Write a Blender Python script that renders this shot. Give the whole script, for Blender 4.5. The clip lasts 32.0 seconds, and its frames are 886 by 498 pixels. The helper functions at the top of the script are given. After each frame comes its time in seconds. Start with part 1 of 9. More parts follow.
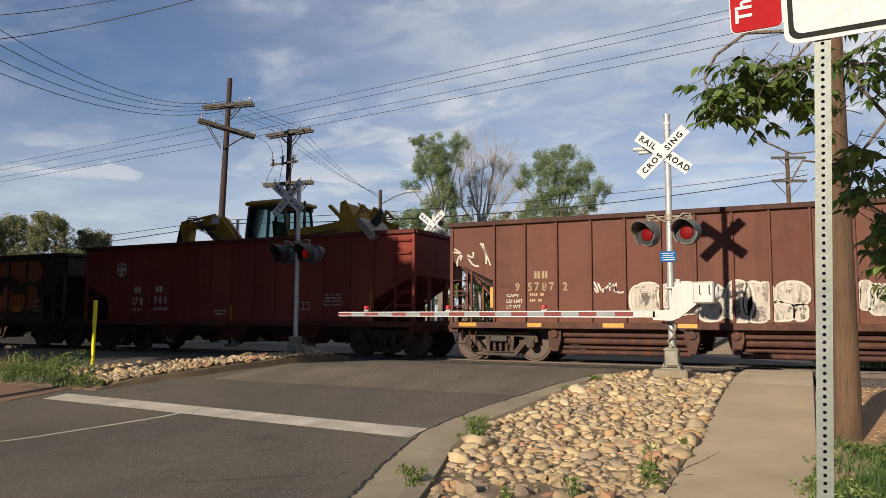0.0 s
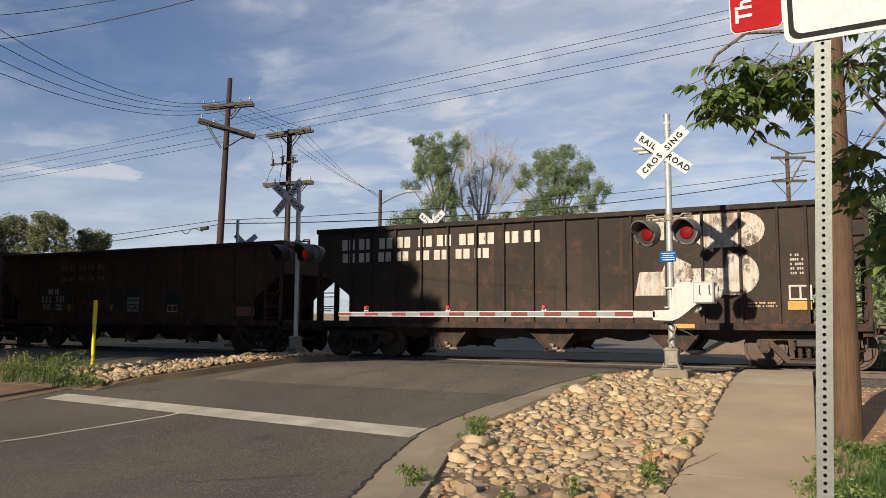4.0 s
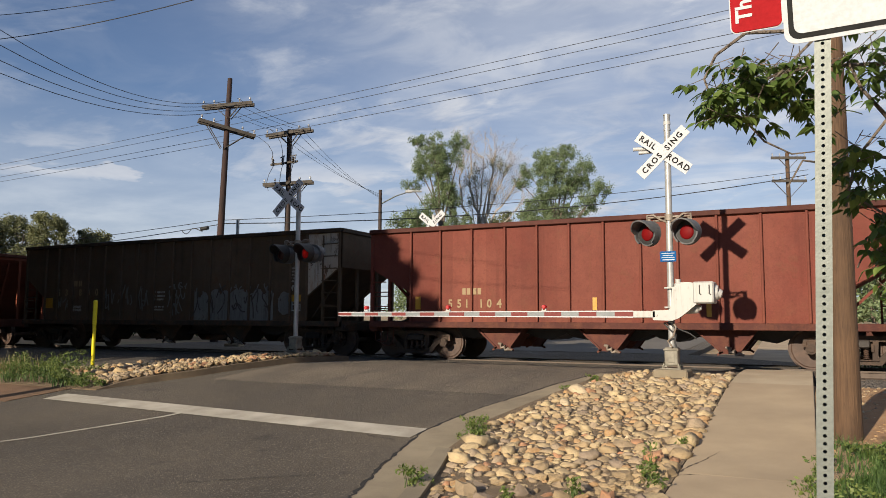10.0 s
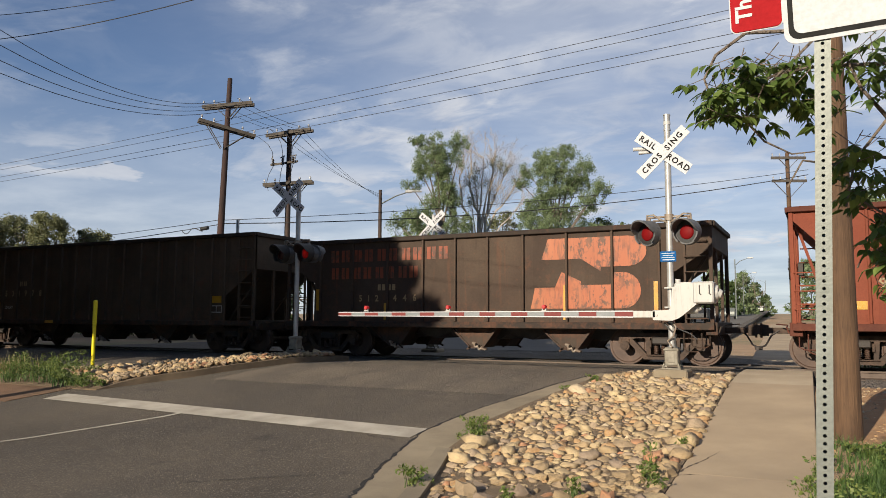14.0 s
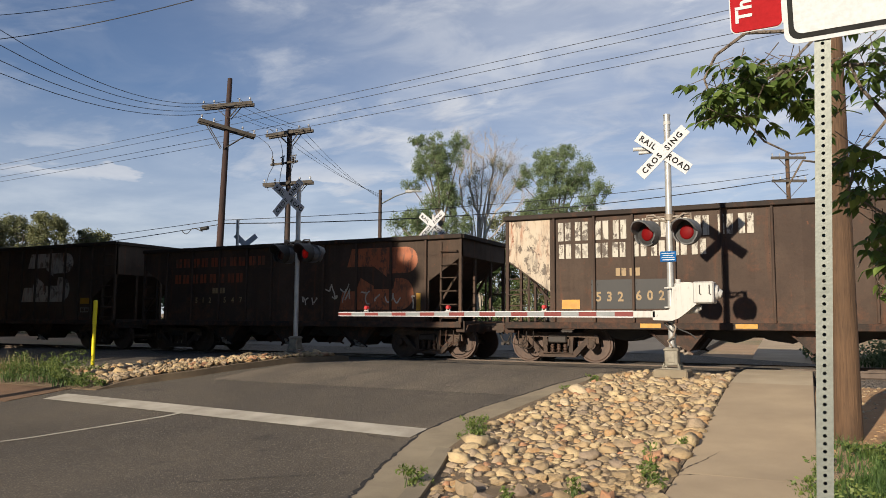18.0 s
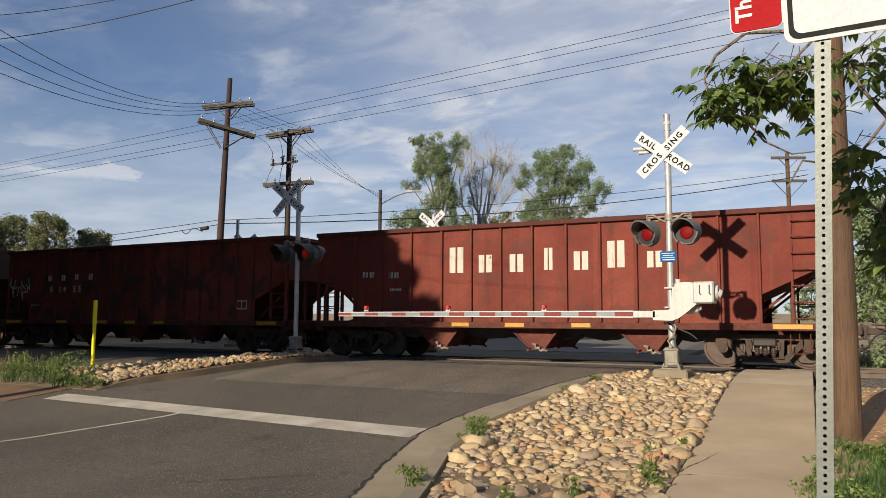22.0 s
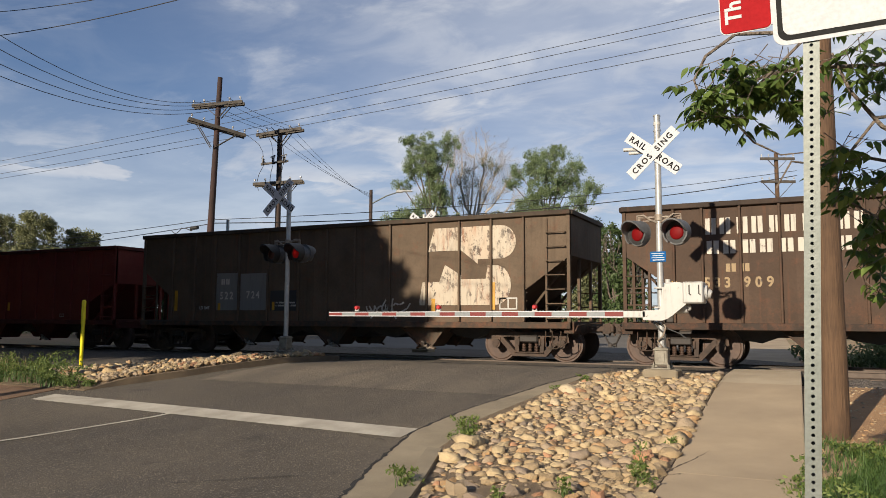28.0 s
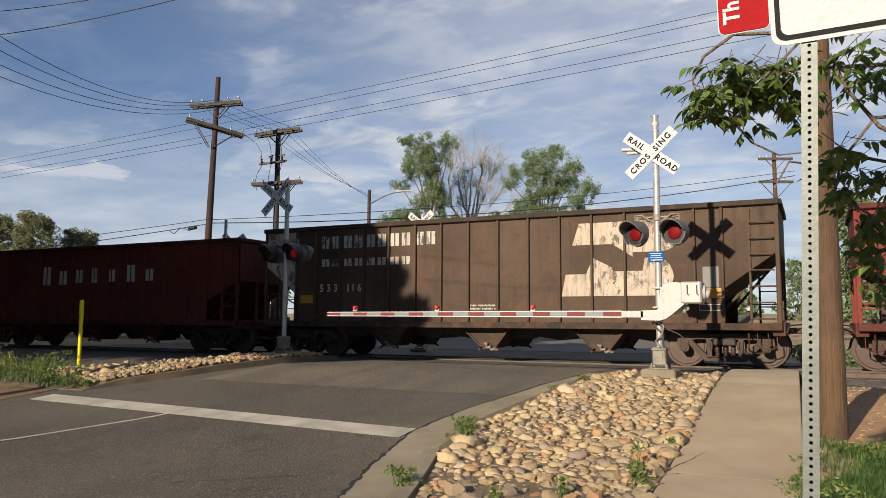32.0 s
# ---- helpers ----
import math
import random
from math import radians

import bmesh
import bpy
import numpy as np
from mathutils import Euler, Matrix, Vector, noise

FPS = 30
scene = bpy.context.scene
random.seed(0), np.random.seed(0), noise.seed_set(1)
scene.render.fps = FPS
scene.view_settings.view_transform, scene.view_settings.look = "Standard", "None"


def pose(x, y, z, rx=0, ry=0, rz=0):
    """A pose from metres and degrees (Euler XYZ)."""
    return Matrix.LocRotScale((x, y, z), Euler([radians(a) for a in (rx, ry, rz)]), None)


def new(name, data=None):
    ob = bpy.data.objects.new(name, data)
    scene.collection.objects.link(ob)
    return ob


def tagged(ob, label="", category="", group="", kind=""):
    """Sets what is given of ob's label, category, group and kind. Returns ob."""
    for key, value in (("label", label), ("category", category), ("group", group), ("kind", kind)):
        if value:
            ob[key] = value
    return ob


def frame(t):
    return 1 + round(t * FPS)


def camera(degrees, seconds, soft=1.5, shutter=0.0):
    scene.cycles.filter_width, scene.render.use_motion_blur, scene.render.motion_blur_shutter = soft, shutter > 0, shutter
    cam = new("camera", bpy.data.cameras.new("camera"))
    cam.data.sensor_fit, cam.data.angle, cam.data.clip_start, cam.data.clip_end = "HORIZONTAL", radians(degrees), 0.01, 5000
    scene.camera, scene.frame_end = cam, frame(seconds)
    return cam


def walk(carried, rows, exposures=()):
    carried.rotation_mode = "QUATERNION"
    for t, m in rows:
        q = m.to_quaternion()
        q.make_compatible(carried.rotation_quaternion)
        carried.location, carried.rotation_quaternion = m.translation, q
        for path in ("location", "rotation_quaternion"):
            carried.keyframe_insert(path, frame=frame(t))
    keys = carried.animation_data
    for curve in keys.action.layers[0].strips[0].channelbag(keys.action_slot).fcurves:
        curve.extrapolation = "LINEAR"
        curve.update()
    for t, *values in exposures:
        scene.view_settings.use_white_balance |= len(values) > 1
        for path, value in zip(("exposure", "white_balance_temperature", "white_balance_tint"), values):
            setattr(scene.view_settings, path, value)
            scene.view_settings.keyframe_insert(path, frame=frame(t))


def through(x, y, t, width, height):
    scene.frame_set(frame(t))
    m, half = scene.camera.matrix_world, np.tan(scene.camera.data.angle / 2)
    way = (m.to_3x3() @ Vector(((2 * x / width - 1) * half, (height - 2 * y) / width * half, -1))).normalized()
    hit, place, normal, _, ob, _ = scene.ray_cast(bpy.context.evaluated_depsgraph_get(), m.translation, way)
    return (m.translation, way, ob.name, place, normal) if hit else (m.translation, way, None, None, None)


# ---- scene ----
EYE_Z = 1.02
LENS = 60.82
YAW, PITCH, LEAN = 27.1, 5.5, 0.3


def view(turn=0.0, tilt=0.0):
    """The pose of the standing camera, turned to its right and tilted down by some degrees."""
    return pose(0, 0, EYE_Z, 0, 0, YAW - turn) @ pose(0, 0, 0, 90 + PITCH - tilt) @ pose(0, 0, 0, 0, 0, LEAN)


cam = camera(LENS, 32.0, soft=0.8)
walk(cam, [(0, view()), (24.6, view()), (24.8, view(0.1, 0.03)), (25, view(0.44, 0.48)), (25.2, view(0.52, 0.4)), (25.5, view(0.51, 0.32)), (27.5, view(0.66, 0.04)),
           (28, view(0.71, 0)), (28.5, view(0.84, 0.03)), (29, view(0.9, 0)), (29.5, view(0.85, 0)), (30, view(0.88, 0)), (30.5, view(0.9, 0)),
           (31, view(0.88, 0.04)), (31.5, view(0.73, 0.05)), (32, view(0.84, 0))],
     exposures=[(0, 0.42, 6500, 10), (32, 0.42, 6500, 10)])

# ---- daylight: an evening sun behind the camera, a sky with broken cloud ----
SUN_WAY = Vector((0.18, 1.0, -0.395)).normalized()
SUN_UP = math.asin(-SUN_WAY.z)
sun = new("sun", bpy.data.lights.new("sun", "SUN"))
sun.data.energy, sun.data.angle, sun.data.color = 5.5, radians(0.7), (1.0, 0.87, 0.69)
sun.rotation_euler = (-SUN_WAY).to_track_quat("Z", "Y").to_euler()

world = bpy.data.worlds.new("evening_sky")
scene.world = world
world.use_nodes = True


def build_sky():
    nt = world.node_tree
    nd, ln = nt.nodes, nt.links
    nd.clear()
    out, bg = nd.new("ShaderNodeOutputWorld"), nd.new("ShaderNodeBackground")
    sky = nd.new("ShaderNodeTexSky")
    sky.sky_type, sky.sun_disc = "NISHITA", False
    sky.sun_elevation, sky.sun_rotation = SUN_UP, math.atan2(-SUN_WAY.x, -SUN_WAY.y)
    sky.air_density, sky.dust_density, sky.ozone_density = 1.0, 0.05, 2.2
    tc = nd.new("ShaderNodeTexCoord")
    sep = nd.new("ShaderNodeSeparateXYZ")
    ln.new(tc.outputs["Generated"], sep.inputs[0])

    def math_node(op, a, b=None):
        n = nd.new("ShaderNodeMath")
        n.operation = op
        for i, v in enumerate((a, b)):
            if v is None:
                continue
            if isinstance(v, (int, float)):
                n.inputs[i].default_value = v
            else:
                ln.new(v, n.inputs[i])
        return n.outputs[0]
    high = math_node("ADD", math_node("MAXIMUM", sep.outputs[2], 0.0), 0.12)
    flat = nd.new("ShaderNodeCombineXYZ")
    ln.new(math_node("DIVIDE", sep.outputs[0], high), flat.inputs[0])
    ln.new(math_node("DIVIDE", sep.outputs[1], high), flat.inputs[1])

    def cloud(scale, stretch, turn, seed, lo, hi, detail, warp):
        mp = nd.new("ShaderNodeMapping")
        mp.inputs["Location"].default_value = (seed, seed * 0.7, 0)
        mp.inputs["Rotation"].default_value = (0, 0, radians(turn))
        mp.inputs["Scale"].default_value = (1, stretch, 1)
        ln.new(flat.outputs[0], mp.inputs[0])
        nz = nd.new("ShaderNodeTexNoise")
        nz.inputs["Scale"].default_value, nz.inputs["Detail"].default_value = scale, detail
        nz.inputs["Roughness"].default_value, nz.inputs["Distortion"].default_value = 0.58, warp
        ln.new(mp.outputs[0], nz.inputs["Vector"])
        mr = nd.new("ShaderNodeMapRange")
        mr.interpolation_type = "SMOOTHSTEP"
        mr.inputs["From Min"].default_value, mr.inputs["From Max"].default_value = lo, hi
        ln.new(nz.outputs["Fac"], mr.inputs["Value"])
        return mr.outputs[0]
    wisp = cloud(0.62, 1.35, 24, 3.1, 0.38, 0.58, 10, 0.35)
    fine = cloud(3.2, 1.3, 30, 7.7, 0.40, 0.66, 8, 0.6)
    # thicker towards the east and the horizon, thin and torn in the west
    east = nd.new("ShaderNodeMapRange")
    east.interpolation_type = "SMOOTHSTEP"
    east.inputs["From Min"].default_value, east.inputs["From Max"].default_value = -0.95, -0.2
    east.inputs["To Min"].default_value, east.inputs["To Max"].default_value = 0.62, 1.05
    ln.new(sep.outputs[0], east.inputs["Value"])
    cover = math_node("MULTIPLY", wisp, math_node("ADD", math_node("MULTIPLY", fine, 0.5), 0.5))
    cover = math_node("MINIMUM", math_node("MULTIPLY", cover, east.outputs[0]), 0.94)

    def ramp(value, lo, hi, a, b):
        n = nd.new("ShaderNodeMapRange")
        n.interpolation_type = "SMOOTHSTEP"
        for key, v in (("From Min", lo), ("From Max", hi), ("To Min", a), ("To Max", b)):
            n.inputs[key].default_value = v
        ln.new(value, n.inputs["Value"])
        return n.outputs[0]
    # a thin even veil in the north-east, small heaped clouds low in the north-west; the evening side is clear
    veil = math_node("MULTIPLY", ramp(sep.outputs[0], -0.78, -0.3, 0.14, 0.7), math_node("ADD", math_node("MULTIPLY", fine, 0.35), 0.65))
    cover = math_node("MAXIMUM", cover, veil)
    cover = math_node("MAXIMUM", cover, ramp(sep.outputs[2], 0.05, 0.36, 0.7, 0.0))
    heap = nd.new("ShaderNodeTexNoise")
    heap.inputs["Scale"].default_value, heap.inputs["Detail"].default_value = 7.0, 8
    tall = nd.new("ShaderNodeMapping")
    tall.inputs["Scale"].default_value = (1, 1, 3.2)
    ln.new(tc.outputs["Generated"], tall.inputs[0])
    ln.new(tall.outputs[0], heap.inputs["Vector"])
    band = math_node("MULTIPLY", ramp(sep.outputs[2], 0.155, 0.175, 0, 1), ramp(sep.outputs[2], 0.18, 0.23, 1, 0))
    puff = math_node("MULTIPLY", ramp(heap.outputs["Fac"], 0.49, 0.56, 0, 0.85), band)
    cover = math_node("MAXIMUM", cover, math_node("MULTIPLY", puff, ramp(sep.outputs[0], -0.5, -0.3, 1, 0)))
    cover = math_node("MULTIPLY", cover, ramp(sep.outputs[1], -0.35, 0.35, 0.1, 1))
    tone = nd.new("ShaderNodeMixRGB")
    ln.new(cloud(1.6, 1.3, 10, 5.2, 0.3, 0.75, 5, 0.2), tone.inputs[0])
    tone.inputs[1].default_value, tone.inputs[2].default_value = (6.7, 7.1, 8.0, 1), (10.0, 10.1, 10.3, 1)
    clear = nd.new("ShaderNodeMixRGB")
    clear.blend_type = "MULTIPLY"
    clear.inputs[0].default_value, clear.inputs[2].default_value = 1.0, (0.6, 0.81, 1.07, 1)
    ln.new(sky.outputs[0], clear.inputs[1])
    mix = nd.new("ShaderNodeMixRGB")
    ln.new(cover, mix.inputs[0])
    ln.new(clear.outputs[0], mix.inputs[1])
    ln.new(tone.outputs[0], mix.inputs[2])
    ln.new(mix.outputs[0], bg.inputs[0])
    bg.inputs[1].default_value = 0.061
    ln.new(bg.outputs[0], out.inputs[0])


build_sky()

# ---- small builders ----
def box(bm, x0, x1, y0, y1, z0, z1, bevel=0.0):
    r = bmesh.ops.create_cube(bm, size=1.0, matrix=Matrix.LocRotScale(((x0 + x1) / 2, (y0 + y1) / 2, (z0 + z1) / 2), None, (abs(x1 - x0), abs(y1 - y0), abs(z1 - z0))))
    if bevel:
        es = list({e for v in r["verts"] for e in v.link_edges})
        bmesh.ops.bevel(bm, geom=es, offset=bevel, segments=1, affect="EDGES", profile=0.5)


def tube(bm, p, q, r0, r1=None, seg=10, caps=True):
    p, q = Vector(p), Vector(q)
    m = Matrix.Translation((p + q) / 2) @ (q - p).to_track_quat("Z", "Y").to_matrix().to_4x4()
    bmesh.ops.create_cone(bm, cap_ends=caps, segments=seg, radius1=r0, radius2=r0 if r1 is None else r1, depth=(q - p).length, matrix=m)


def hose(bm, pts, radii, seg=8):
    """One unbroken round skin along points."""
    pts = [Vector(p) for p in pts]
    rings = []
    for i, p in enumerate(pts):
        way = (pts[min(i + 1, len(pts) - 1)] - pts[max(i - 1, 0)]).normalized()
        side = way.orthogonal().normalized() if not rings else (side - way * side.dot(way)).normalized()
        up = way.cross(side)
        r = radii[i] if isinstance(radii, (list, tuple)) else radii
        rings.append([bm.verts.new(p + (side * math.cos(a) + up * math.sin(a)) * r) for a in (2 * math.pi * k / seg for k in range(seg))])
    for a, b in zip(rings, rings[1:]):
        for k in range(seg):
            bm.faces.new((a[k], a[(k + 1) % seg], b[(k + 1) % seg], b[k]))
    bm.faces.new(rings[0][::-1])
    bm.faces.new(rings[-1])


def bar(bm, p, q, w, h=None):
    """A square bar from p to q."""
    p, q = Vector(p), Vector(q)
    m = Matrix.Translation((p + q) / 2) @ (q - p).to_track_quat("Z", "Y").to_matrix().to_4x4()
    bmesh.ops.create_cube(bm, size=1.0, matrix=m @ Matrix.Diagonal((w, h or w, (q - p).length, 1)))


def slab(bm, poly, y0, y1):
    """A prism over a polygon of (x, z), from y0 to y1."""
    a = [bm.verts.new((x, y0, z)) for x, z in poly]
    b = [bm.verts.new((x, y1, z)) for x, z in poly]
    bm.faces.new(a)
    bm.faces.new(b[::-1])
    n = len(poly)
    for i in range(n):
        bm.faces.new((a[i], b[i], b[(i + 1) % n], a[(i + 1) % n]))


def plate(bm, poly, z0, z1):
    """A prism over a polygon of (x, y), from z0 to z1."""
    a = [bm.verts.new((x, y, z0)) for x, y in poly]
    b = [bm.verts.new((x, y, z1)) for x, y in poly]
    bm.faces.new(a[::-1])
    bm.faces.new(b)
    n = len(poly)
    for i in range(n):
        bm.faces.new((a[i], a[(i + 1) % n], b[(i + 1) % n], b[i]))


def soft(me):
    """Smooth shading with sharp edges kept."""
    n = len(me.polygons)
    me.polygons.foreach_set("use_smooth", [True] * n)
    me.set_sharp_from_angle(angle=radians(35))
    return me


def mesh_of(name, bm, material, smooth=True):
    bmesh.ops.recalc_face_normals(bm, faces=bm.faces)
    me = bpy.data.meshes.new(name)
    bm.to_mesh(me)
    bm.free()
    if material:
        me.materials.append(material)
    return soft(me) if smooth else me


def hang(name, me, parent, m=None, label=""):
    """A mesh as one part under a thing or a part."""
    ob = new(name, me)
    ob.parent = parent
    if m is not None:
        ob.matrix_basis = m
    if label:
        ob["label"] = label
    return ob


def part(name, bm, material, parent, label="", smooth=True):
    return hang(name, mesh_of(name, bm, material, smooth), parent, None, label)


def thing(name, m, label, category, group="", kind=""):
    ob = new(name)
    ob.empty_display_size = 0.2
    ob.matrix_basis = m
    return tagged(ob, label, category, group, kind)


def solid(name, bm, material, label, category, group="", kind="", smooth=True):
    return tagged(new(name, mesh_of(name, bm, material, smooth)), label, category, group, kind)


GLYPHS = {}


def glyphs(text, size, spacing=1.0, fat=0.028):
    """The mesh of some words, centred, in the xy plane."""
    key = (text, size, spacing, fat)
    if key not in GLYPHS:
        cu = bpy.data.curves.new("words", "FONT")
        cu.body, cu.size, cu.align_x, cu.align_y = text, size, "CENTER", "CENTER"
        cu.space_character, cu.resolution_u, cu.offset = spacing, 3, fat * size
        ob = bpy.data.objects.new("words", cu)
        me = bpy.data.meshes.new_from_object(ob)
        me.materials.clear()
        bpy.data.objects.remove(ob)
        GLYPHS[key] = me
    return GLYPHS[key].copy()


def words(name, text, size, material, parent, m, label="", spacing=1.0):
    me = glyphs(text, size, spacing)
    me.materials.append(material)
    return hang(name, me, parent, m, label)


# ---- materials ----
def shader(name, rough=0.6, metal=0.0):
    m = bpy.data.materials.new(name)
    m.use_nodes = True
    b = m.node_tree.nodes["Principled BSDF"]
    b.inputs["Roughness"].default_value, b.inputs["Metallic"].default_value = rough, metal
    return m, m.node_tree.nodes, m.node_tree.links, b


def rgb(c):
    return (*c, 1.0)


def coords(nd, ln, scale=(1, 1, 1), shift=(0, 0, 0), space="Object"):
    tc, mp = nd.new("ShaderNodeTexCoord"), nd.new("ShaderNodeMapping")
    mp.inputs["Scale"].default_value, mp.inputs["Location"].default_value = scale, shift
    ln.new(tc.outputs[space], mp.inputs[0])
    return mp.outputs[0]


def grain(nd, ln, vec, scale, detail=6, rough=0.6, lo=0.35, hi=0.65):
    n, r = nd.new("ShaderNodeTexNoise"), nd.new("ShaderNodeMapRange")
    n.inputs["Scale"].default_value, n.inputs["Detail"].default_value, n.inputs["Roughness"].default_value = scale, detail, rough
    ln.new(vec, n.inputs["Vector"])
    r.inputs["From Min"].default_value, r.inputs["From Max"].default_value = lo, hi
    ln.new(n.outputs["Fac"], r.inputs["Value"])
    return r.outputs[0]


def mixed(nd, ln, fac, a, b, mode="MIX"):
    n = nd.new("ShaderNodeMixRGB")
    n.blend_type = mode
    for i, v in ((0, fac), (1, a), (2, b)):
        if isinstance(v, (int, float)):
            n.inputs[i].default_value = v
        elif isinstance(v, tuple):
            n.inputs[i].default_value = rgb(v)
        else:
            ln.new(v, n.inputs[i])
    return n.outputs[0]


def bump(nd, ln, b, height, strength=0.3, dist=0.01):
    n = nd.new("ShaderNodeBump")
    n.inputs["Strength"].default_value, n.inputs["Distance"].default_value = strength, dist
    ln.new(height, n.inputs["Height"])
    ln.new(n.outputs[0], b.inputs["Normal"])


def times(nd, ln, a, b):
    n = nd.new("ShaderNodeMath")
    n.operation = "MULTIPLY"
    for i, v in ((0, a), (1, b)):
        if isinstance(v, (int, float)):
            n.inputs[i].default_value = v
        else:
            ln.new(v, n.inputs[i])
    return n.outputs[0]


def plain(name, c1, c2, scale=6.0, rough=0.7, metal=0.0, fine=60.0, relief=0.15, dist=0.01, space="Object", each=0.0):
    """Two tones in broad stains and fine grain, with a little relief. each: how far pieces differ from one another."""
    m, nd, ln, b = shader(name, rough, metal)
    v = coords(nd, ln, space=space)
    big, small = grain(nd, ln, v, scale), grain(nd, ln, v, fine, 3)
    col = mixed(nd, ln, big, c1, c2)
    col = mixed(nd, ln, times(nd, ln, small, 0.35), col, tuple(x * 0.6 for x in c1))
    if each:
        info, hsv = nd.new("ShaderNodeObjectInfo"), nd.new("ShaderNodeHueSaturation")
        r = nd.new("ShaderNodeMapRange")
        r.inputs["To Min"].default_value, r.inputs["To Max"].default_value = 1 - each, 1 + each
        ln.new(info.outputs["Random"], r.inputs["Value"])
        ln.new(r.outputs[0], hsv.inputs["Value"])
        ln.new(col, hsv.inputs["Color"])
        col = hsv.outputs[0]
    ln.new(col, b.inputs["Base Color"])
    bump(nd, ln, b, small, relief, dist)
    return m


def panel_tone(nd, ln, vec, width):
    """One random value for each upright panel of a car's side."""
    sep, flo, rnd = nd.new("ShaderNodeSeparateXYZ"), nd.new("ShaderNodeMath"), nd.new("ShaderNodeTexWhiteNoise")
    flo.operation, rnd.noise_dimensions = "FLOOR", "1D"
    ln.new(vec, sep.inputs[0])
    ln.new(times(nd, ln, sep.outputs[0], 1 / width), flo.inputs[0])
    ln.new(flo.outputs[0], rnd.inputs["W"])
    return rnd.outputs["Value"]


def car_paint(name, paint, worn, rust, wear=0.5, seed=0.0, patches=0.0):
    """Old freight car paint: faded panel by panel, rust runs from the top edge, grime low down. patches: big worn-through areas."""
    m, nd, ln, b = shader(name, 0.72)
    b.inputs["Specular IOR Level"].default_value = 0.2
    v = coords(nd, ln, shift=(seed, seed * 0.3, 0))
    s = coords(nd, ln, scale=(1, 1, 0.06), shift=(seed * 1.7, 0, seed))
    col = mixed(nd, ln, grain(nd, ln, v, 0.45, 4, 0.55, 0.38, 0.62), paint, worn)
    col = mixed(nd, ln, times(nd, ln, panel_tone(nd, ln, v, 0.98), 0.36), col, tuple(0.52 * x for x in paint))
    # broad cloudy fading and thrown-up dirt
    col = mixed(nd, ln, times(nd, ln, grain(nd, ln, v, 1.1, 9, 0.68, 0.46, 0.64), 0.95 * wear), col, tuple(0.5 * x + 0.004 for x in paint))
    col = mixed(nd, ln, times(nd, ln, grain(nd, ln, v, 2.4, 10, 0.75, 0.55, 0.64), 0.9 * wear), col, tuple(0.6 * x + 0.01 for x in rust))
    # rust and scrapes along the bottom of the sheets
    sep, band = nd.new("ShaderNodeSeparateXYZ"), nd.new("ShaderNodeMapRange")
    ln.new(coords(nd, ln), sep.inputs[0])
    ln.new(sep.outputs[2], band.inputs["Value"])
    for key, val in (("From Min", 1.0), ("From Max", 1.75), ("To Min", 1.0), ("To Max", 0.0)):
        band.inputs[key].default_value = val
    scrape = times(nd, ln, band.outputs[0], grain(nd, ln, v, 3.4, 10, 0.75, 0.47, 0.6))
    col = mixed(nd, ln, times(nd, ln, scrape, 1.3 * wear), col, tuple(0.5 * x + 0.5 * y for x, y in zip(rust, paint)))
    # few long thin runs
    col = mixed(nd, ln, times(nd, ln, grain(nd, ln, s, 3.2, 4, 0.6, 0.55, 0.7), 0.8 * wear), col, tuple(0.4 * x for x in paint))
    col = mixed(nd, ln, times(nd, ln, grain(nd, ln, s, 6.5, 3, 0.5, 0.62, 0.72), 0.7 * wear), col, tuple(0.75 * x for x in rust))
    if patches:
        col = mixed(nd, ln, times(nd, ln, grain(nd, ln, v, 1.2, 6, 0.55, 0.53, 0.59), patches), col, (0.045, 0.03, 0.024))
    spots = grain(nd, ln, v, 9.0, 8, 0.7, 0.66, 0.72)
    col = mixed(nd, ln, times(nd, ln, spots, 0.6), col, rust)
    fine = grain(nd, ln, v, 45.0, 3)
    col = mixed(nd, ln, times(nd, ln, fine, 0.2), col, tuple(0.5 * x for x in paint))
    col = mixed(nd, ln, times(nd, ln, grain(nd, ln, v, 16.0, 6, 0.7, 0.5, 0.7), 0.3), col, tuple(0.45 * x for x in paint))
    ln.new(col, b.inputs["Base Color"])
    bump(nd, ln, b, grain(nd, ln, v, 1.2, 4, 0.5, 0.2, 0.8), 0.45, 0.05)
    return m


